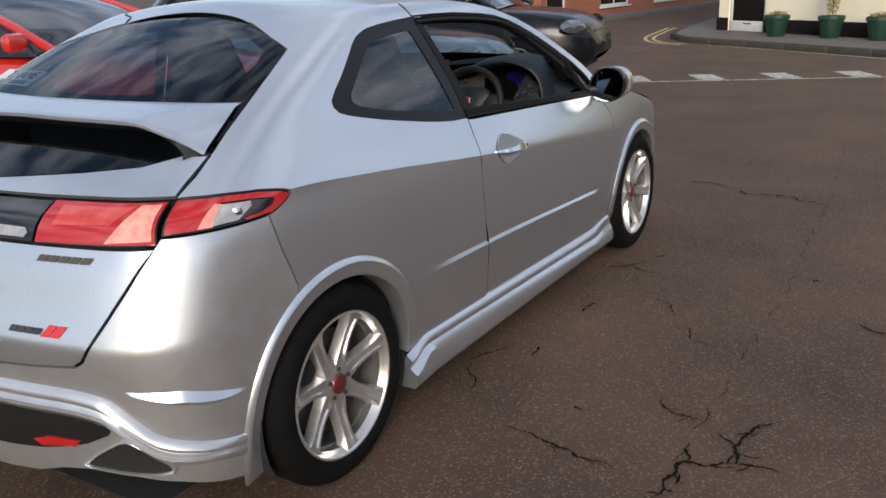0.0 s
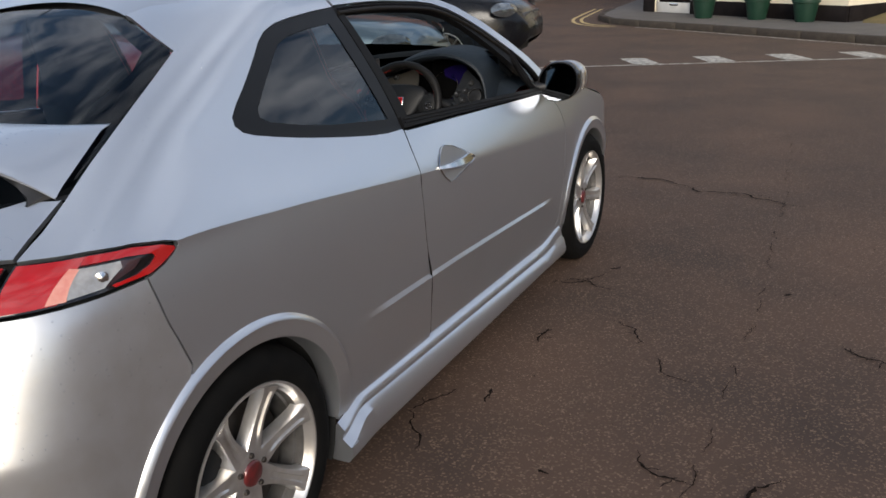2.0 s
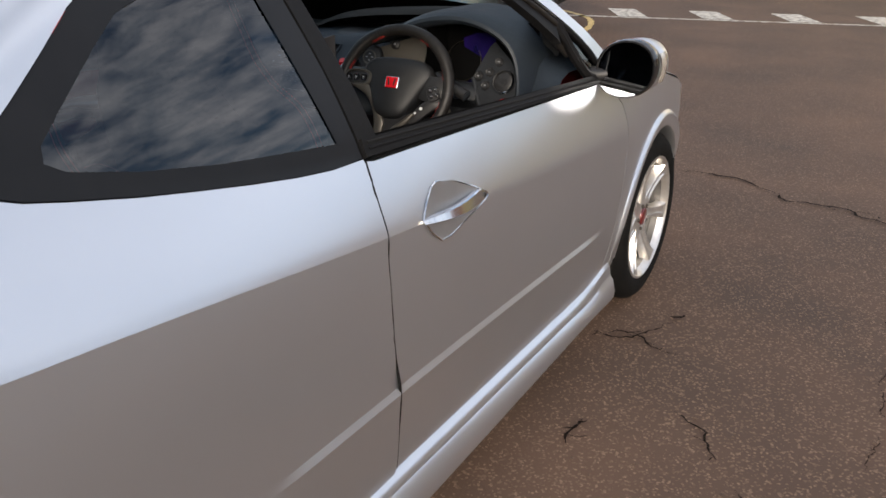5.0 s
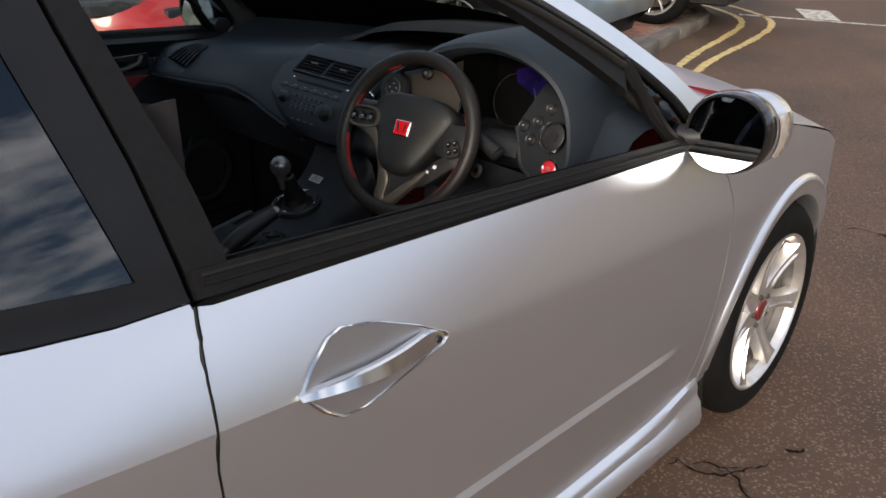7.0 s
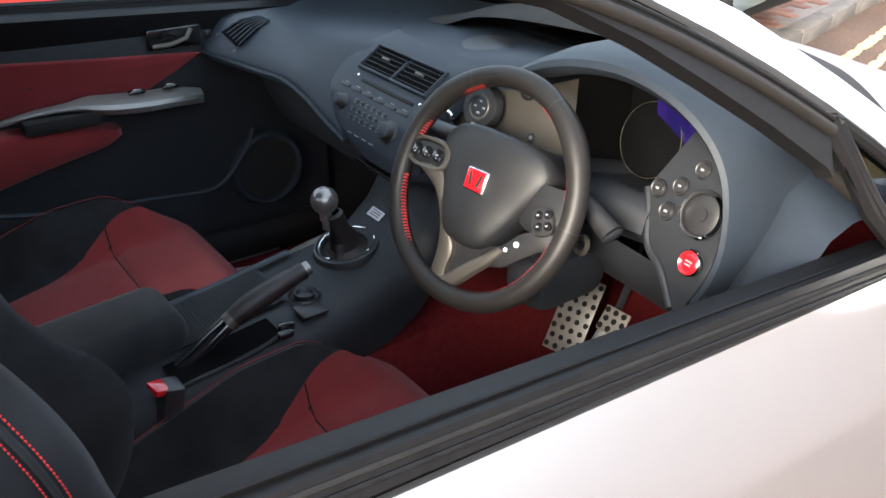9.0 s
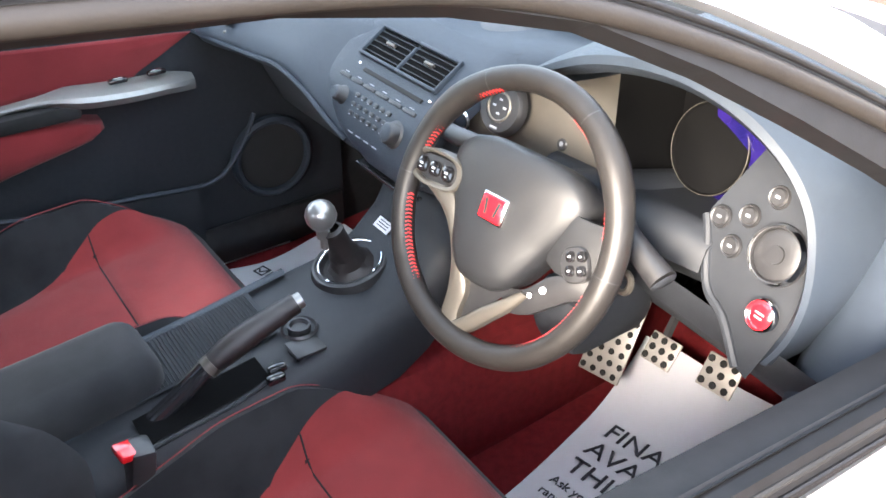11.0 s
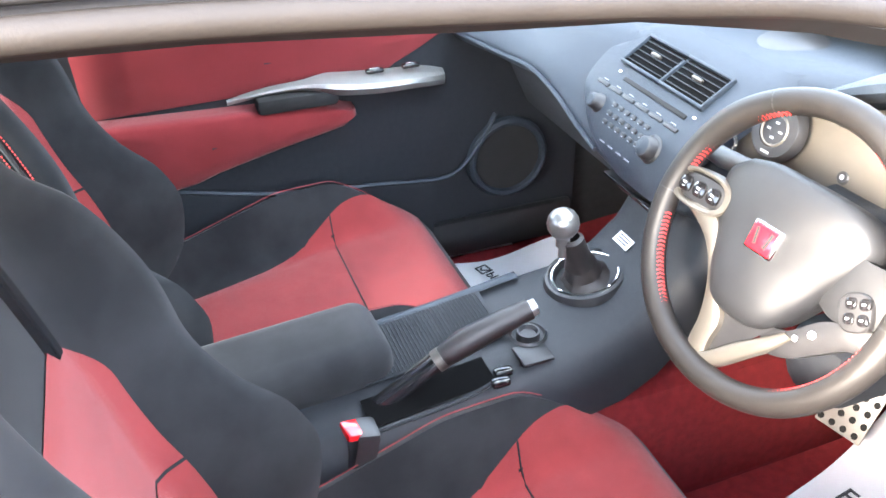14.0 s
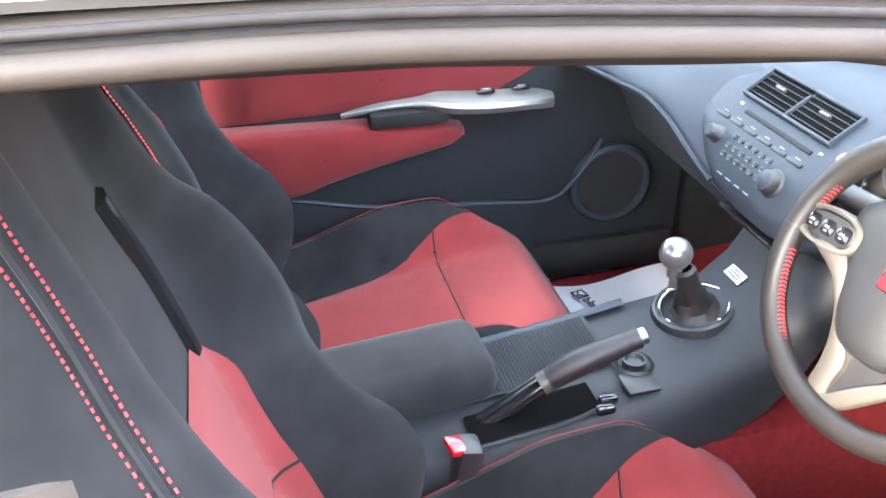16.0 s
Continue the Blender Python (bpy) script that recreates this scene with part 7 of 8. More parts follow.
for i, (pts, w) in enumerate((([(1.99, .96), (1.91, .89), (1.89, .81), (1.87, .71), (1.90, .61), (1.96, .62), (2.04, .63)], .016), ([(1.90, .61), (1.84, .57), (1.75, .55), (1.74, .45), (1.72, .30)], .018),
                              ([(1.76, .55), (1.75, .60), (1.74, .67)], .012), ([(1.14, .51), (1.31, .46), (1.39, .45), (1.48, .42), (1.58, .41)], .014), ([(1.55, .95), (1.60, .86), (1.67, .84), (1.74, .83)], .013),
                              ([(.76, .90), (.84, .79), (.905, .68)], .012), ([(.86, 1.08), (.80, .99), (.77, .90)], .010), ([(1.05, 2.47), (.98, 2.33), (.91, 2.25), (.80, 2.25)], .011), ([(1.0, 1.72), (.99, 1.58)], .014),
                              ([(2.09, 1.97), (2.18, 1.89), (2.3, 1.86)], .012), ([(1.80, .78), (1.87, .71)], .010), ([(.54, 4.25), (.86, 4.28), (1.15, 4.04), (1.43, 4.08), (1.8, 3.9)], .018), ([(.97, 1.15), (.99, 1.05)], .016),
                              ([(.87, 2.28), (.94, 2.31), (1.02, 2.25), (1.12, 2.24)], .010), ([(1.86, 2.45), (1.83, 2.43)], .03), ([(1.02, 2.50), (1.06, 2.54)], .025), ([(1.3, .73), (1.34, .72)], .02), ([(1.45, 1.62), (1.50, 1.50), (1.62, 1.46)], .008), ([(1.2, 1.9), (1.32, 1.84), (1.38, 1.72)], .008))):
    tagged(part("crack", crack(pts, w, i), CRACK), "dark jagged open crack in the worn asphalt", "crack", "cracks in the asphalt", "stuff")
seam_path = [(1.3, 7.8), (1.55, 5.6), (1.66, 4.2), (1.73, 2.56), (1.75, 1.84), (1.74, 1.2), (1.72, .3), (1.7, -1.5)]
for i in range(26):
    y0 = -1.2 + .28 * i + .06 * math.sin(i * 2.3)
    q_ = sorted(seam_path, key=lambda p: p[1])
    bit = [(float(np.interp(y, [p[1] for p in q_], [p[0] for p in q_])) + .012 * math.sin(y * 23 + i), y) for y in np.linspace(y0, y0 + .12 + .10 * ((i * 37) % 10) / 10, 5)]
    tagged(part("crack", crack(bit, .0045, 40 + i), CRACK), "fine broken crack along an old patch joint", "crack", "cracks in the asphalt", "stuff")
# small grit and leaf litter by the sill
rnd = random.Random(5)
gm = bmesh.new()
for _ in range(420):
    x, y = rnd.uniform(.7, 2.4), rnd.uniform(-.3, 4.5)
    r = rnd.uniform(.002, .007)
    a = [gm.verts.new((x + r * rnd.uniform(.5, 1.4) * math.cos(t), y + r * rnd.uniform(.5, 1.4) * math.sin(t), .006)) for t in (0, 1.3, 2.5, 3.9, 5.1)]
    top = gm.verts.new((x, y, .006 + r * .7))
    for k in range(5):
        gm.faces.new((a[k], a[(k + 1) % 5], top))
tagged(part("grit", gm, SEAM), "loose grit and crumbs scattered on the asphalt", "grit", kind="stuff")

# white bay line with its blocks, double yellow lines
d = Vector((3.9, 1.6, 0)).normalized()
nrm = Vector((-d.y, d.x, 0))
p0 = Vector((-1.86, 9.60, 0))
tagged(part("white_line", ribbon([tuple((p0 + d * t)[:2]) for t in (-.5, 2, 5, 9, 14)], .10, .005, .004, 3), PAINT_W), "worn white painted bay line", "road marking", kind="structure")
for k in range(10):
    c = p0 + d * (.28 + .985 * k) + nrm * .40
    b = bmesh.new()
    e = (d * .17, nrm * .33 + d * -.05)
    vs = [b.verts.new(c + sx * e[0] + sy * e[1] + Vector((0, 0, .0055))) for sx, sy in ((-1, -1), (1, -1), (1, 1), (-1, 1))]
    b.faces.new(vs)
    tagged(part("white_block", b, PAINT_W), "worn white painted block on the road", "road marking", "white blocks along the bay line")
for pts in ([(-.9, 4.6), (-1.2, 6.0), (-1.45, 7.0), (-1.62, 8.2), (-1.80, 9.0), (-2.1, 9.5), (-2.75, 9.95), (-3.6, 10.3)], [(-1.1, 4.7), (-1.4, 6.1), (-1.68, 7.2), (-1.85, 8.1), (-2.02, 8.8), (-2.28, 9.25), (-2.8, 9.65), (-3.6, 10.0)]):
    tagged(part("yellow_line", ribbon(pts, .085, .005, .003, 9), PAINT_Y), "faded double yellow line on the road", "road marking", "double yellow lines")


def slab(pts, z0, z1, n_each=8):
    """A raised area bounded by an outline."""
    P = [tuple(p[:2]) for p in spline([(*p, 0) for p in pts], len(pts) * n_each)]
    bm = bmesh.new()
    lo, hi = [bm.verts.new((*p, z0)) for p in P], [bm.verts.new((*p, z1)) for p in P]
    for i in range(len(P)):
        j = (i + 1) % len(P)
        bm.faces.new((lo[i], lo[j], hi[j], hi[i]))
    top = bm.faces.new(hi)
    bmesh.ops.triangulate(bm, faces=[top])
    bmesh.ops.recalc_face_normals(bm, faces=bm.faces)
    return bm


def kerb_stones(path, height, length, parent, stone=KERB):
    n = max(2, int(sum(math.dist(a, b) for a, b in zip(path, path[1:])) / length))
    P = spline([(*p, 0) for p in path], n + 1)
    for i in range(n):
        a, b = P[i], P[i + 1]
        c = (a + b) / 2
        o = part("kerb_stone", box(math.dist(a, b) - .012, .13, height + .02, (0, 0, (height - .02) / 2), .018), stone, parent)
        o.matrix_basis = pose(c[0], c[1], 0, 0, 0, math.degrees(math.atan2(b[1] - a[1], b[0] - a[0])))


ISLAND = [(-1.55, 4.9), (-1.75, 6.0), (-2.05, 7.2), (-2.2, 8.0), (-2.36, 8.65), (-2.62, 9.05), (-3.1, 9.35), (-4.5, 9.7), (-7, 10.2)]
isl = tagged(part("pavement_near", slab(ISLAND + [(-9, 10), (-9, 4.6), (-5, 4.4)], 0, .085), MORTAR), "red brick paved parking strip with a stone kerb", "pavement", kind="structure")
kerb_stones(ISLAND, .10, .55, isl)
pav = bpy.data.meshes.new("paver")
_b = box(.198, .098, .05, (0, 0, 0), .006, segments=1)
_b.to_mesh(pav)
_b.free()
pav.materials.append(PAVER)
count = 0
for i in range(-44, 0):
    for j in range(40, 100):
        x, y = i * .205 * .5 - .2, j * .105
        if (i + j) % 2:
            continue
        edge_x = float(np.interp(y, [p[1] for p in ISLAND[:7]], [p[0] for p in ISLAND[:7]]))
        if x > edge_x - .17 or x < edge_x - 1.15 or y > 9.0 or y < 5.6 or count >= 300:
            continue
        o = new("paver", pav)
        o.parent = isl
        o.matrix_basis = pose(x, y, .068 + .003 * ((i * 7 + j * 3) % 5) / 5, 0, 0, 0)
        count += 1
FAR = [(-3.9, 22.5), (-3.75, 20.5), (-3.62, 19.0), (-3.5, 17.7), (-3.1, 16.6), (-2.2, 15.75), (-1.0, 15.0), (.3, 14.1), (2.3, 12.75), (5, 11.0), (9, 8.6), (14, 6)]
fp = tagged(part("pavement_far", slab(FAR + [(30, 6), (30, 30), (-3.6, 30)], 0, .11), PAVE), "grey tarmac pavement with a dark kerb in front of the cream house", "pavement", kind="structure")
kerb_stones(FAR[2:10], .115, .9, fp, KERB_DARK)
for off in (.12, .30):
    tagged(part("yellow_line", ribbon([(-4.2 - off, 20.5), (-3.95 - off, 18.6), (-3.7 - off, 17.2), (-3.25 - off * .8, 16.3 - off * .6), (-2.6 - off * .4, 15.8 - off * .9)], .09, .005, .003, 4), PAINT_Y), "faded double yellow line on the road", "road marking", "double yellow lines")
tagged(part("gutter_line", ribbon([(-2.2, 15.5), (-1.0, 14.75), (.3, 13.85), (2.3, 12.5), (5, 10.75)], .07, .005, .004, 6), PAINT_W), "pale worn line along the gutter", "road marking", kind="structure")


# cream house
def wall_with_openings(length, height, depth, holes, mat):
    """A wall along +x, its face at y = 0, with rectangular openings (x0, x1, z0, z1)."""
    xs = sorted({0, length, *[h[0] for h in holes], *[h[1] for h in holes]})
    zs = sorted({0, height, *[h[2] for h in holes], *[h[3] for h in holes]})
    bm = bmesh.new()
    for a, b in zip(xs, xs[1:]):
        for c, e in zip(zs, zs[1:]):
            if any(h[0] <= a and b <= h[1] and h[2] <= c and e <= h[3] for h in holes):
                continue
            one = bmesh.new()
            bmesh.ops.create_cube(one, size=1)
            for v in one.verts:
                v.co = Vector((a + (b - a) * (v.co.x + .5), depth * (v.co.y + .5), c + (e - c) * (v.co.z + .5)))
            join(bm, one)
    bmesh.ops.remove_doubles(bm, verts=bm.verts, dist=1e-5)
    seen = {}
    for fc in list(bm.faces):
        k = tuple(round(q, 4) for q in fc.calc_center_median())
        seen.setdefault(k, []).append(fc)
    dead = [fc for v in seen.values() if len(v) > 1 for fc in v]
    bmesh.ops.delete(bm, geom=dead, context="FACES")
    return bm


def window_part(x0, x1, z0, z1, parent, bars=1, y=.06, door=False):
    w = new("door" if door else "window")
    w.parent = parent
    t = .07
    fb = bmesh.new()
    for a in (box(x1 - x0, .06, t, ((x0 + x1) / 2, y, z1 - t / 2), .005), box(x1 - x0, .06, t * (3 if door else 1), ((x0 + x1) / 2, y, z0 + t * (1.5 if door else .5)), .005), box(t, .06, z1 - z0, (x0 + t / 2, y, (z0 + z1) / 2), .005), box(t, .06, z1 - z0, (x1 - t / 2, y, (z0 + z1) / 2), .005)):
        join(fb, a)
    part("window_frame", fb, WHITE_WOOD, w)
    for k in range(bars):
        part("glazing_bar", box(.04, .05, z1 - z0 - t, (x0 + (x1 - x0) * (k + 1) / (bars + 1), y, (z0 + z1) / 2), .004), WHITE_WOOD, w)
    part("pane", box(x1 - x0 - t, .008, z1 - z0 - t, ((x0 + x1) / 2, y, (z0 + z1) / 2), 0), PANE, w)
    part("dark_room", box(x1 - x0, .02, z1 - z0, ((x0 + x1) / 2, y + .32, (z0 + z1) / 2), 0), DARK, w)
    if door:
        part("letter_plate", box(.25, .012, .05, ((x0 + x1) / 2, y - .035, z0 + .17), .004), CHROME, w)
        part("door_handle", box(.02, .05, .14, (x1 - .10, y - .05, z0 + 1.0), .006), CHROME, w)
    else:
        part("window_sill", box(x1 - x0 + .12, .14, .05, ((x0 + x1) / 2, y - .06, z0 - .025), .008), WHITE_WOOD, w)
    return w


def pitched_roof(length, depth, z0, rise, over=.3):
    a, b = -over, length + over
    pts = [[(a, -over, z0), (a, depth / 2, z0 + rise), (a, depth + over, z0)], [(b, -over, z0), (b, depth / 2, z0 + rise), (b, depth + over, z0)]]
    bm = grid(pts)
    lo = grid([[(x, y, z - .12) for x, y, z in r] for r in pts])
    join(bm, lo)
    return bm


def house(name, label, at, rz, length, depth, height, wall_mat, holes, plinth=None, doors=(), chimneys=(), rise=2.4):
    h = thing(name, label, "house", at, rz)
    part("wall", wall_with_openings(length, height, .28, holes, wall_mat), wall_mat, h, smooth=0)
    for nm, bm in (("wall", box(.28, depth - .28, height, (.14, depth / 2 + .14, height / 2), 0)), ("wall", box(.28, depth - .28, height, (length - .14, depth / 2 + .14, height / 2), 0)), ("wall", box(length - .56, .28, height, (length / 2, depth - .14, height / 2), 0))):
        part(nm, bm, wall_mat, h)
    for k, (a, b, c, e) in enumerate(holes):
        window_part(a, b, c, e, h, 0 if k in doors else 1, door=k in doors)
    if plinth:
        spans, x = [], -.02
        for k in sorted(doors, key=lambda q: holes[q][0]):
            spans.append((x, holes[k][0]))
            x = holes[k][1]
        spans.append((x, length + .02))
        for a, b in spans:
            if b - a > .05:
                part("plinth", box(b - a, .05, plinth, ((a + b) / 2, -.022, plinth / 2), .006), PLINTH, h)
        part("plinth", box(.05, depth, plinth, (length + .022, depth / 2, plinth / 2), .006), PLINTH, h)
    part("roof", pitched_roof(length, depth, height, rise), ROOF_TILE, h, fix=True)
    for cx in chimneys:
        ch = part("chimney", box(.9, .6, 1.8, (cx, depth / 2, height + rise + .3), .02), BRICK, h)
        for q in (-.22, .22):
            part("chimney_pot", lathe([(.10, 0), (.13, .05), (.11, .1), (.12, .45), (.09, .45)], 12, Matrix.Translation((cx + q, depth / 2, height + rise + 1.2))), ROOF_TILE, ch)
    return h


u = math.degrees(math.atan2(-2.82, 4.15))
house("cream_house", "cream rendered house with a black plinth and a white glazed door", (-2.66, 18.15, .11), u, 5.03, 7, 5.4, CREAM, [(.30, 1.38, 0, 2.15), (2.2, 3.4, 3.3, 4.6), (.4, 1.5, 3.3, 4.6)], .27, (0,))
house("brick_shop", "red brick shop front with white framed windows", (-8.55, 21.5, .0), 83.5, 26, 8, 6, BRICK, [(.3, 1.4, .1, 2.2), (3.6, 5.6, .35, 2.4), (7.6, 9.8, .35, 2.4), (12, 14.2, .35, 2.4)], None, (0,), (5, 15))
tagged(part("pavement_shop", slab([(-7.6, 18), (-7.4, 23), (-6.9, 30), (-6.2, 45), (-12, 45), (-12, 18)], 0, .10, 4), PAVE), "narrow grey pavement along the brick shop", "pavement", kind="structure")
house("terrace_house", "plain brick terrace house with chimneys across the road", (30, -5, 0), 90, 13, 8, 5.4, BRICK, [(1.5, 2.7, .9, 2.2), (5.0, 6.2, .9, 2.2), (9, 10.2, .9, 2.2), (1.5, 2.7, 3.3, 4.5), (5.0, 6.2, 3.3, 4.5), (9, 10.2, 3.3, 4.5)], None, (), (1.5, 6.5, 12), 2.6)
house("terrace_house", "cream rendered terrace house with a chimney across the road", (32, 10.5, 0), 95, 9, 8, 5.0, CREAM, [(1.5, 2.7, .9, 2.2), (5.0, 6.2, .9, 2.2), (1.5, 2.7, 3.2, 4.4), (5.0, 6.2, 3.2, 4.4)], None, (), (4,), 2.4)
house("terrace_house", "plain brick house with a chimney on the corner", (14.5, 26, 0), -42, 11, 8, 4.6, BRICK, [(1.5, 2.7, .9, 2.2), (5.0, 6.2, .9, 2.2), (8, 9.2, .9, 2.2), (1.5, 2.7, 3.0, 4.2), (5.0, 6.2, 3.0, 4.2)], None, (), (2.5, 9.5), 2.6)
bank = grid([[(1.75 + .7 * i, 15.2 + 1.1 * j - .45 * i, .11 + .26 * j * min(1, .25 + .3 * i) + .03 * math.sin(i * 3 + j * 5)) for j in range(9)] for i in range(14)])
bank = part("grass_bank", bank, GRASS, fix=True)
tagged(bank, "dry yellowed grass bank rising beside the cream house", "bank", kind="stuff")


def leaves(bm, rnd, n, centre, size, leaf):
    for _ in range(n):
        a, b, r = rnd.uniform(0, 6.283), rnd.uniform(-1, 1), rnd.random() ** .45
        q = math.sqrt(1 - b * b)
        c = Vector(centre) + Vector((size[0] * r * q * math.cos(a), size[1] * r * q * math.sin(a), size[2] * r * b))
        u_, v_ = Vector((rnd.gauss(0, 1), rnd.gauss(0, 1), rnd.gauss(0, 1))).normalized(), Vector((rnd.gauss(0, 1), rnd.gauss(0, 1), rnd.gauss(0, 1)))
        w_ = u_.cross(v_).normalized() * leaf * .35
        u_ = u_ * leaf
        bm.faces.new([bm.verts.new(p) for p in (c - u_ * .5, c - w_ * .5 + u_ * .05, c + u_ * .5, c + w_ * .5 + u_ * .05)])
    return bm


for k, (x, y) in enumerate(((-1.08, 16.32), (-.05, 15.96), (.82, 15.44))):
    pt = thing("planter", "green plastic planter pot with " + ("a tall yellow-green shrub" if k == 1 else "small pink and orange flowers"), "planter", (x, y, .11), group="planters by the cream house")
    part("pot", lathe([(0, 0), (.155, 0), (.165, .02), (.215, .32), (.235, .33), (.24, .36), (.235, .40), (.205, .40), (.20, .33), (0, .33)], 28), GREEN_POT, pt, fix=True)
    part("soil", lathe([(0, .345), (.20, .34)], 20), CRACK, pt)
    r_ = random.Random(k)
    if k == 1:
        part("shrub", leaves(bmesh.new(), r_, 900, (0, 0, .78), (.13, .13, .45), .05), LEAF_YELLOW, pt)
        part("stem", tube([(0, 0, .33), (.01, 0, .6), (0, .01, 1.1)], .012, 6), BARK, pt)
    else:
        part("foliage", leaves(bmesh.new(), r_, 300, (0, 0, .40), (.22, .22, .07), .05), LEAF, pt)
        part("flowers", leaves(bmesh.new(), r_, 140, (0, 0, .44), (.22, .22, .06), .035), FLOWER, pt)


def tree(at, height, spread, seed, label):
    r_ = random.Random(seed)
    t = thing("tree", label, "tree", at)
    tr = tube([(0, 0, 0), (.05, .03, height * .3), (-.04, .05, height * .6), (0, 0, height * .92)], .16, 10, taper=[1.3, .9, .5, .12])
    for k in range(11):
        a, h0 = k * 2.4, height * (.32 + .05 * k)
        ln = spread * (1 - .06 * k)
        join(tr, tube([(0, 0, h0), (math.cos(a) * ln * .5, math.sin(a) * ln * .5, h0 + ln * .35), (math.cos(a) * ln, math.sin(a) * ln, h0 + ln * .55)], .05, 6, taper=[1, .6, .2]))
    part("trunk", tr, BARK, t)
    cr = bmesh.new()
    for k in range(46):
        a, q = r_.uniform(0, 6.283), r_.random() ** .5
        z = height * r_.uniform(.42, 1.0)
        sp_ = spread * (1.05 - .6 * abs(z / height - .62))
        leaves(cr, r_, 110, (math.cos(a) * q * sp_, math.sin(a) * q * sp_, z), (.55, .55, .4), .22)
    part("crown", cr, LEAF_DARK, t)
    return t


tree((27, 9.3, 0), 6.5, 2.2, 3, "dark leafy street tree beside the terrace")
tree((26, -8, 0), 5.5, 1.9, 8, "dark leafy street tree beside the terrace")


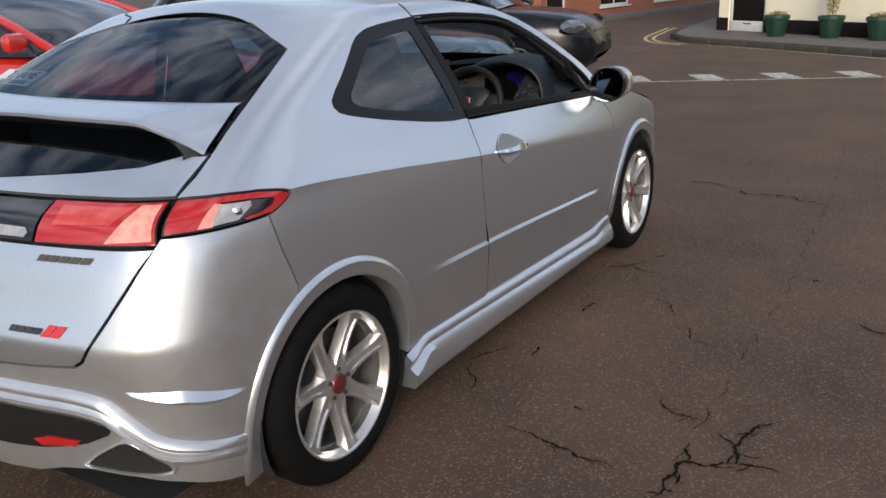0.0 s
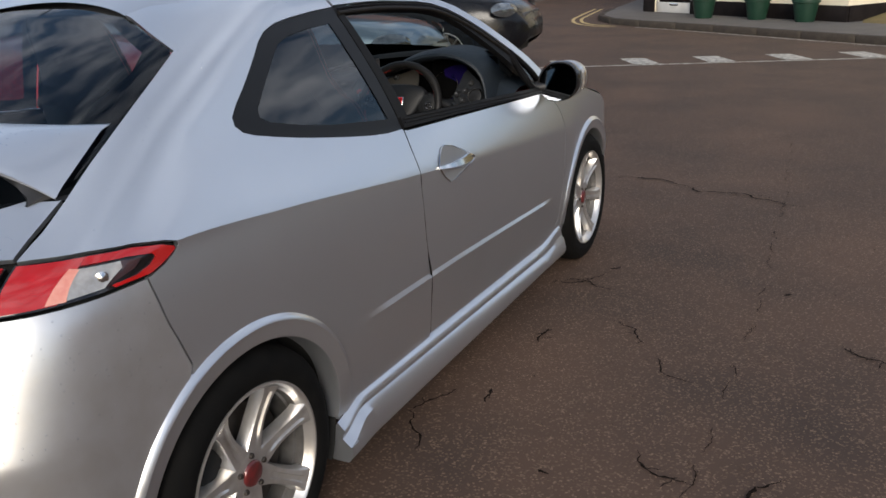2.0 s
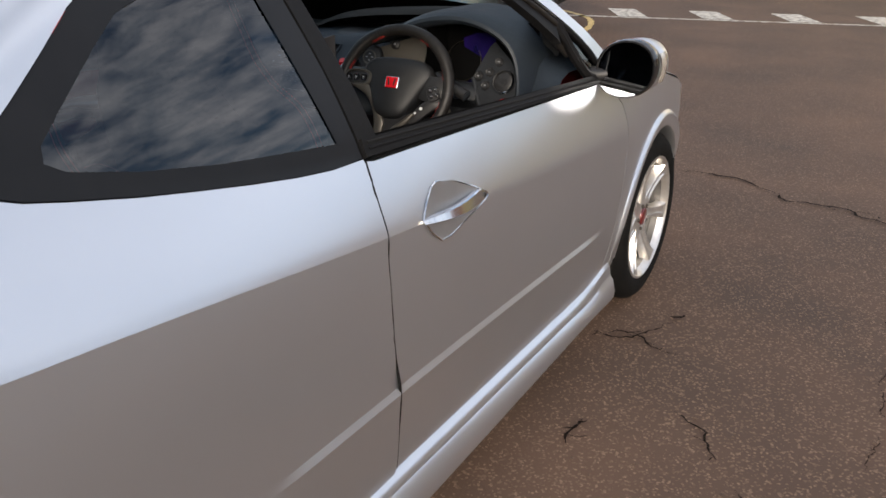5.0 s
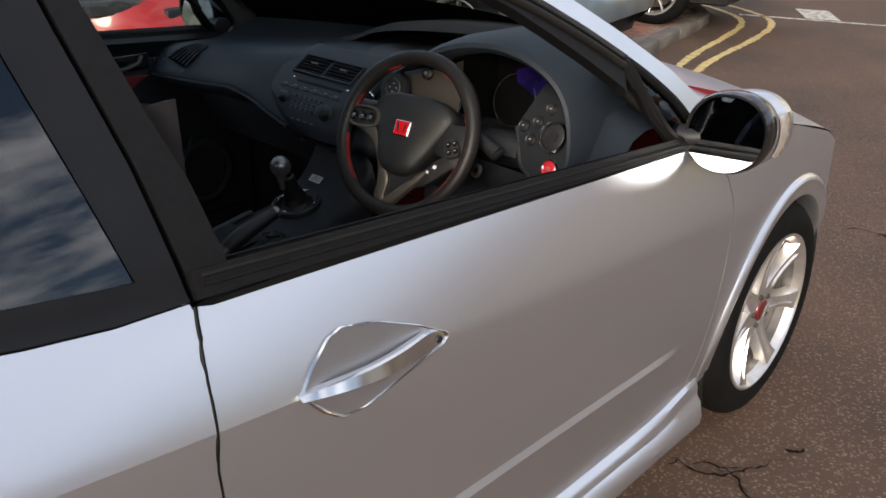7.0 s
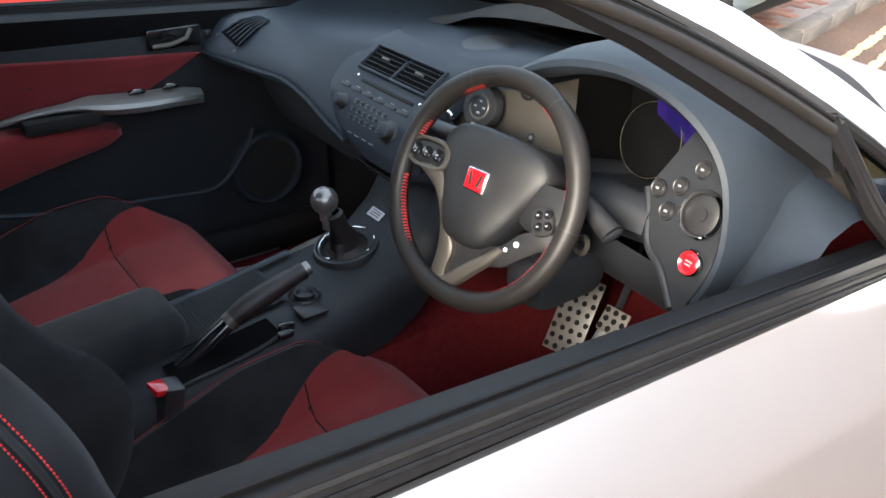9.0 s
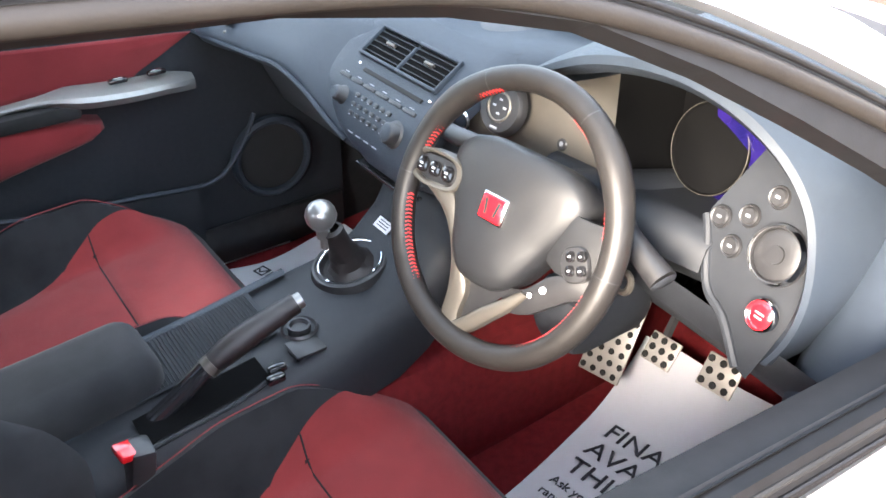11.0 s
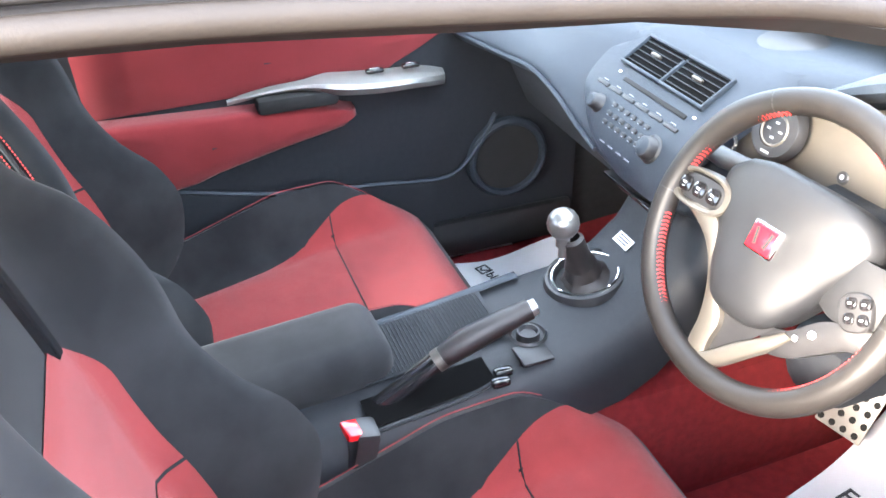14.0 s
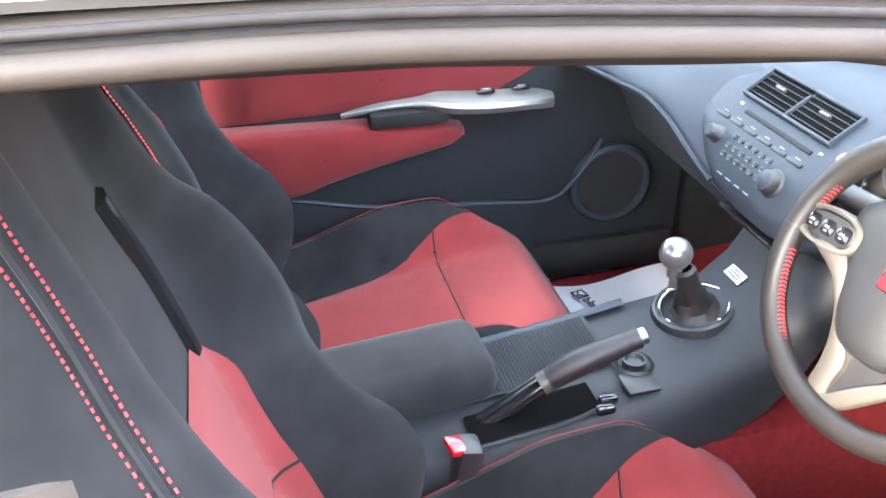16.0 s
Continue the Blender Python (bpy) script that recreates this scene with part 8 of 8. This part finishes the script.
# parked cars
def parked_car(name, label, paint, at, rz, length=4.3, width=1.78, height=1.48, bonnet=.92, wheel_spokes=10):
    c = thing(name, label, "car", at, rz, "parked cars")
    L, W = length / 2, width / 2
    st = [(-L, .62, .52, .86), (-L + .12, .80, .36, bonnet + .04), (-L + .5, .93, .24, bonnet + .10), (-L + 1.2, .985, .22, bonnet + .08), (0, 1.0, .22, bonnet + .05), (L - 1.35, .985, .22, bonnet + .02), (L - .95, .97, .22, bonnet - .01), (L - .5, .92, .22, bonnet - .06), (L - .18, .80, .28, bonnet - .16), (L, .58, .42, bonnet - .34)]
    ys = np.linspace(-L, L, 44)
    prof = [curve(ys, [q[0] for q in st], [q[k] for q in st]) for k in (1, 2, 3)]
    rows = []
    for y, w, z0, z1 in zip(ys, *prof):
        h = z1 - z0
        half = [(w * W * .90, z0), (w * W * .985, z0 + .12 * h), (w * W, z0 + .40 * h), (w * W * .99, z0 + .66 * h), (w * W * .955, z0 + .86 * h), (w * W * .88, z0 + .965 * h), (w * W * .6, z1 + .01), (0, z1 + .03)]
        for cy in (-L + .85, L - .88):
            dd = abs(y - cy)
            if dd < .36:
                lift = math.sqrt(max(0, .36 ** 2 - dd ** 2)) + .32
                half = [(x, max(z, min(lift, z1 - .12))) if k < 4 else (x, z) for k, (x, z) in enumerate(half)]
        rows.append([(x, y, z) for x, z in half] + [(-x, y, z) for x, z in half[-2::-1]])
    part("body", grid(rows, cap=True), paint, c, fix=True, smooth=50)
    part("underbody", box(width * .86, length * .9, .3, (0, 0, .36), .05), DARK, c)
    gy = [(-L + .10, bonnet + .04, .02), (-L + .55, height - .05, .30), (-.3, height, .30), (L - 2.1, height - .06, .30), (L - 1.15, bonnet + .02, .04)]
    rows = []
    for y in np.linspace(-L + .10, L - 1.15, 26):
        zt = float(curve(y, [g[0] for g in gy], [g[1] for g in gy]))
        zb = bonnet
        k = (zt - zb) / (height - zb)
        rows.append([(W * .93, y, zb + .02), (W * (.93 - .14 * k), y, zb + (zt - zb) * .7), (W * (.93 - .24 * k), y, zt - .02), (W * .4, y, zt + .02), (0, y, zt + .03), (-W * .4, y, zt + .02), (-W * (.93 - .24 * k), y, zt - .02), (-W * (.93 - .14 * k), y, zb + (zt - zb) * .7), (-W * .93, y, zb + .02)])
    part("glasshouse", grid(rows), GLOSS_BLACK, c, "dark glass", fix=True)
    roof_rows = [[(x * 1.01, y, z + .006) for x, y, z in r[2:7]] for r in rows[5:17]]
    part("roof", grid(roof_rows), paint, c, fix=True)
    for sx in (1, -1):
        for a, b in (((W * .80, -L + .45, height - .09), (W * .92, -L + .12, bonnet + .04)), ((W * .74, L - 2.1, height - .09), (W * .93, L - 1.15, bonnet + .02)), ((W * .74, -.25, height - .05), (W * .94, -.2, bonnet + .04))):
            part("pillar", tube([(sx * a[0], a[1], a[2]), (sx * (a[0] + b[0]) / 2 + sx * .02, (a[1] + b[1]) / 2, (a[2] + b[2]) / 2 + .02), (sx * b[0], b[1], b[2])], .035, 8), paint, c)
        hl = lathe([(0, .05), (.06, .04), (.11, 0)], 20)
        hl.transform(Matrix.Translation((sx * W * .80, L - .22, bonnet - .20)) @ pose(0, 0, 0, -70, 0, -sx * 32) @ Matrix.Diagonal((1.9, .75, 1.0, 1)))
        hp = part("headlight", hl, HEADLIGHT, c, "clear headlight")
        tl = box(.16, .08, .26, (sx * W * .78, -L + .08, bonnet - .02), .03)
        part("tail_lamp", tl, LAMP_RED, c, "red tail lamp")
        part("door_mirror", box(.18, .10, .13, (sx * (W + .07), L - 1.45, bonnet + .13), .04), paint, c)
    part("grille", box(width * .5, .05, .16, (0, L - .06, bonnet - .34), .02), BLACK, c)
    w1 = None
    for sx in (1, -1):
        for cy in (-L + .85, L - .88):
            m = Matrix.Translation((sx * (W - .02), cy, .32)) @ (Matrix.Rotation(math.pi, 4, "Z") if sx < 0 else Matrix.Identity(4)) @ TO_RIGHT
            if w1 is None:
                w1 = wheel("wheel", .32, .225, wheel_spokes, ALLOY, c, STEEL)
                w1.matrix_basis = m
            else:
                copy_thing(w1, m)
    return c


PAINT_BLACK = material("black_paint", (0.006, 0.0065, 0.008), 0.18, 0.0, (0.011, 0.012, 0.014), 6, 0.5, spec=0.3)
PAINT_RED = material("red_paint", (0.50, 0.018, 0.012), 0.3, 0.0, (0.42, 0.015, 0.010), 4, 0.5, coat=1.0)
PAINT_BLUE = material("pale_blue_paint", (0.16, 0.21, 0.25), 0.3, 0.6, (0.24, 0.31, 0.37), 4, 0.5, coat=1.0)
parked_car("parked_car", "black parked car with bright ten-spoke wheels", PAINT_BLACK, (-3.85, 8.30, .085), -80, 4.4, 1.82, 1.55, .98)
parked_car("parked_car", "pale blue-grey parked car with clear headlights", PAINT_BLUE, (-3.32, 5.31, .085), -80, 3.8, 1.65, 1.46, .92)
parked_car("parked_car", "red parked car standing nose towards the silver hatchback", PAINT_RED, (-4.16, 2.68, 0), -80, 4.1, 1.72, 1.52, 1.04)
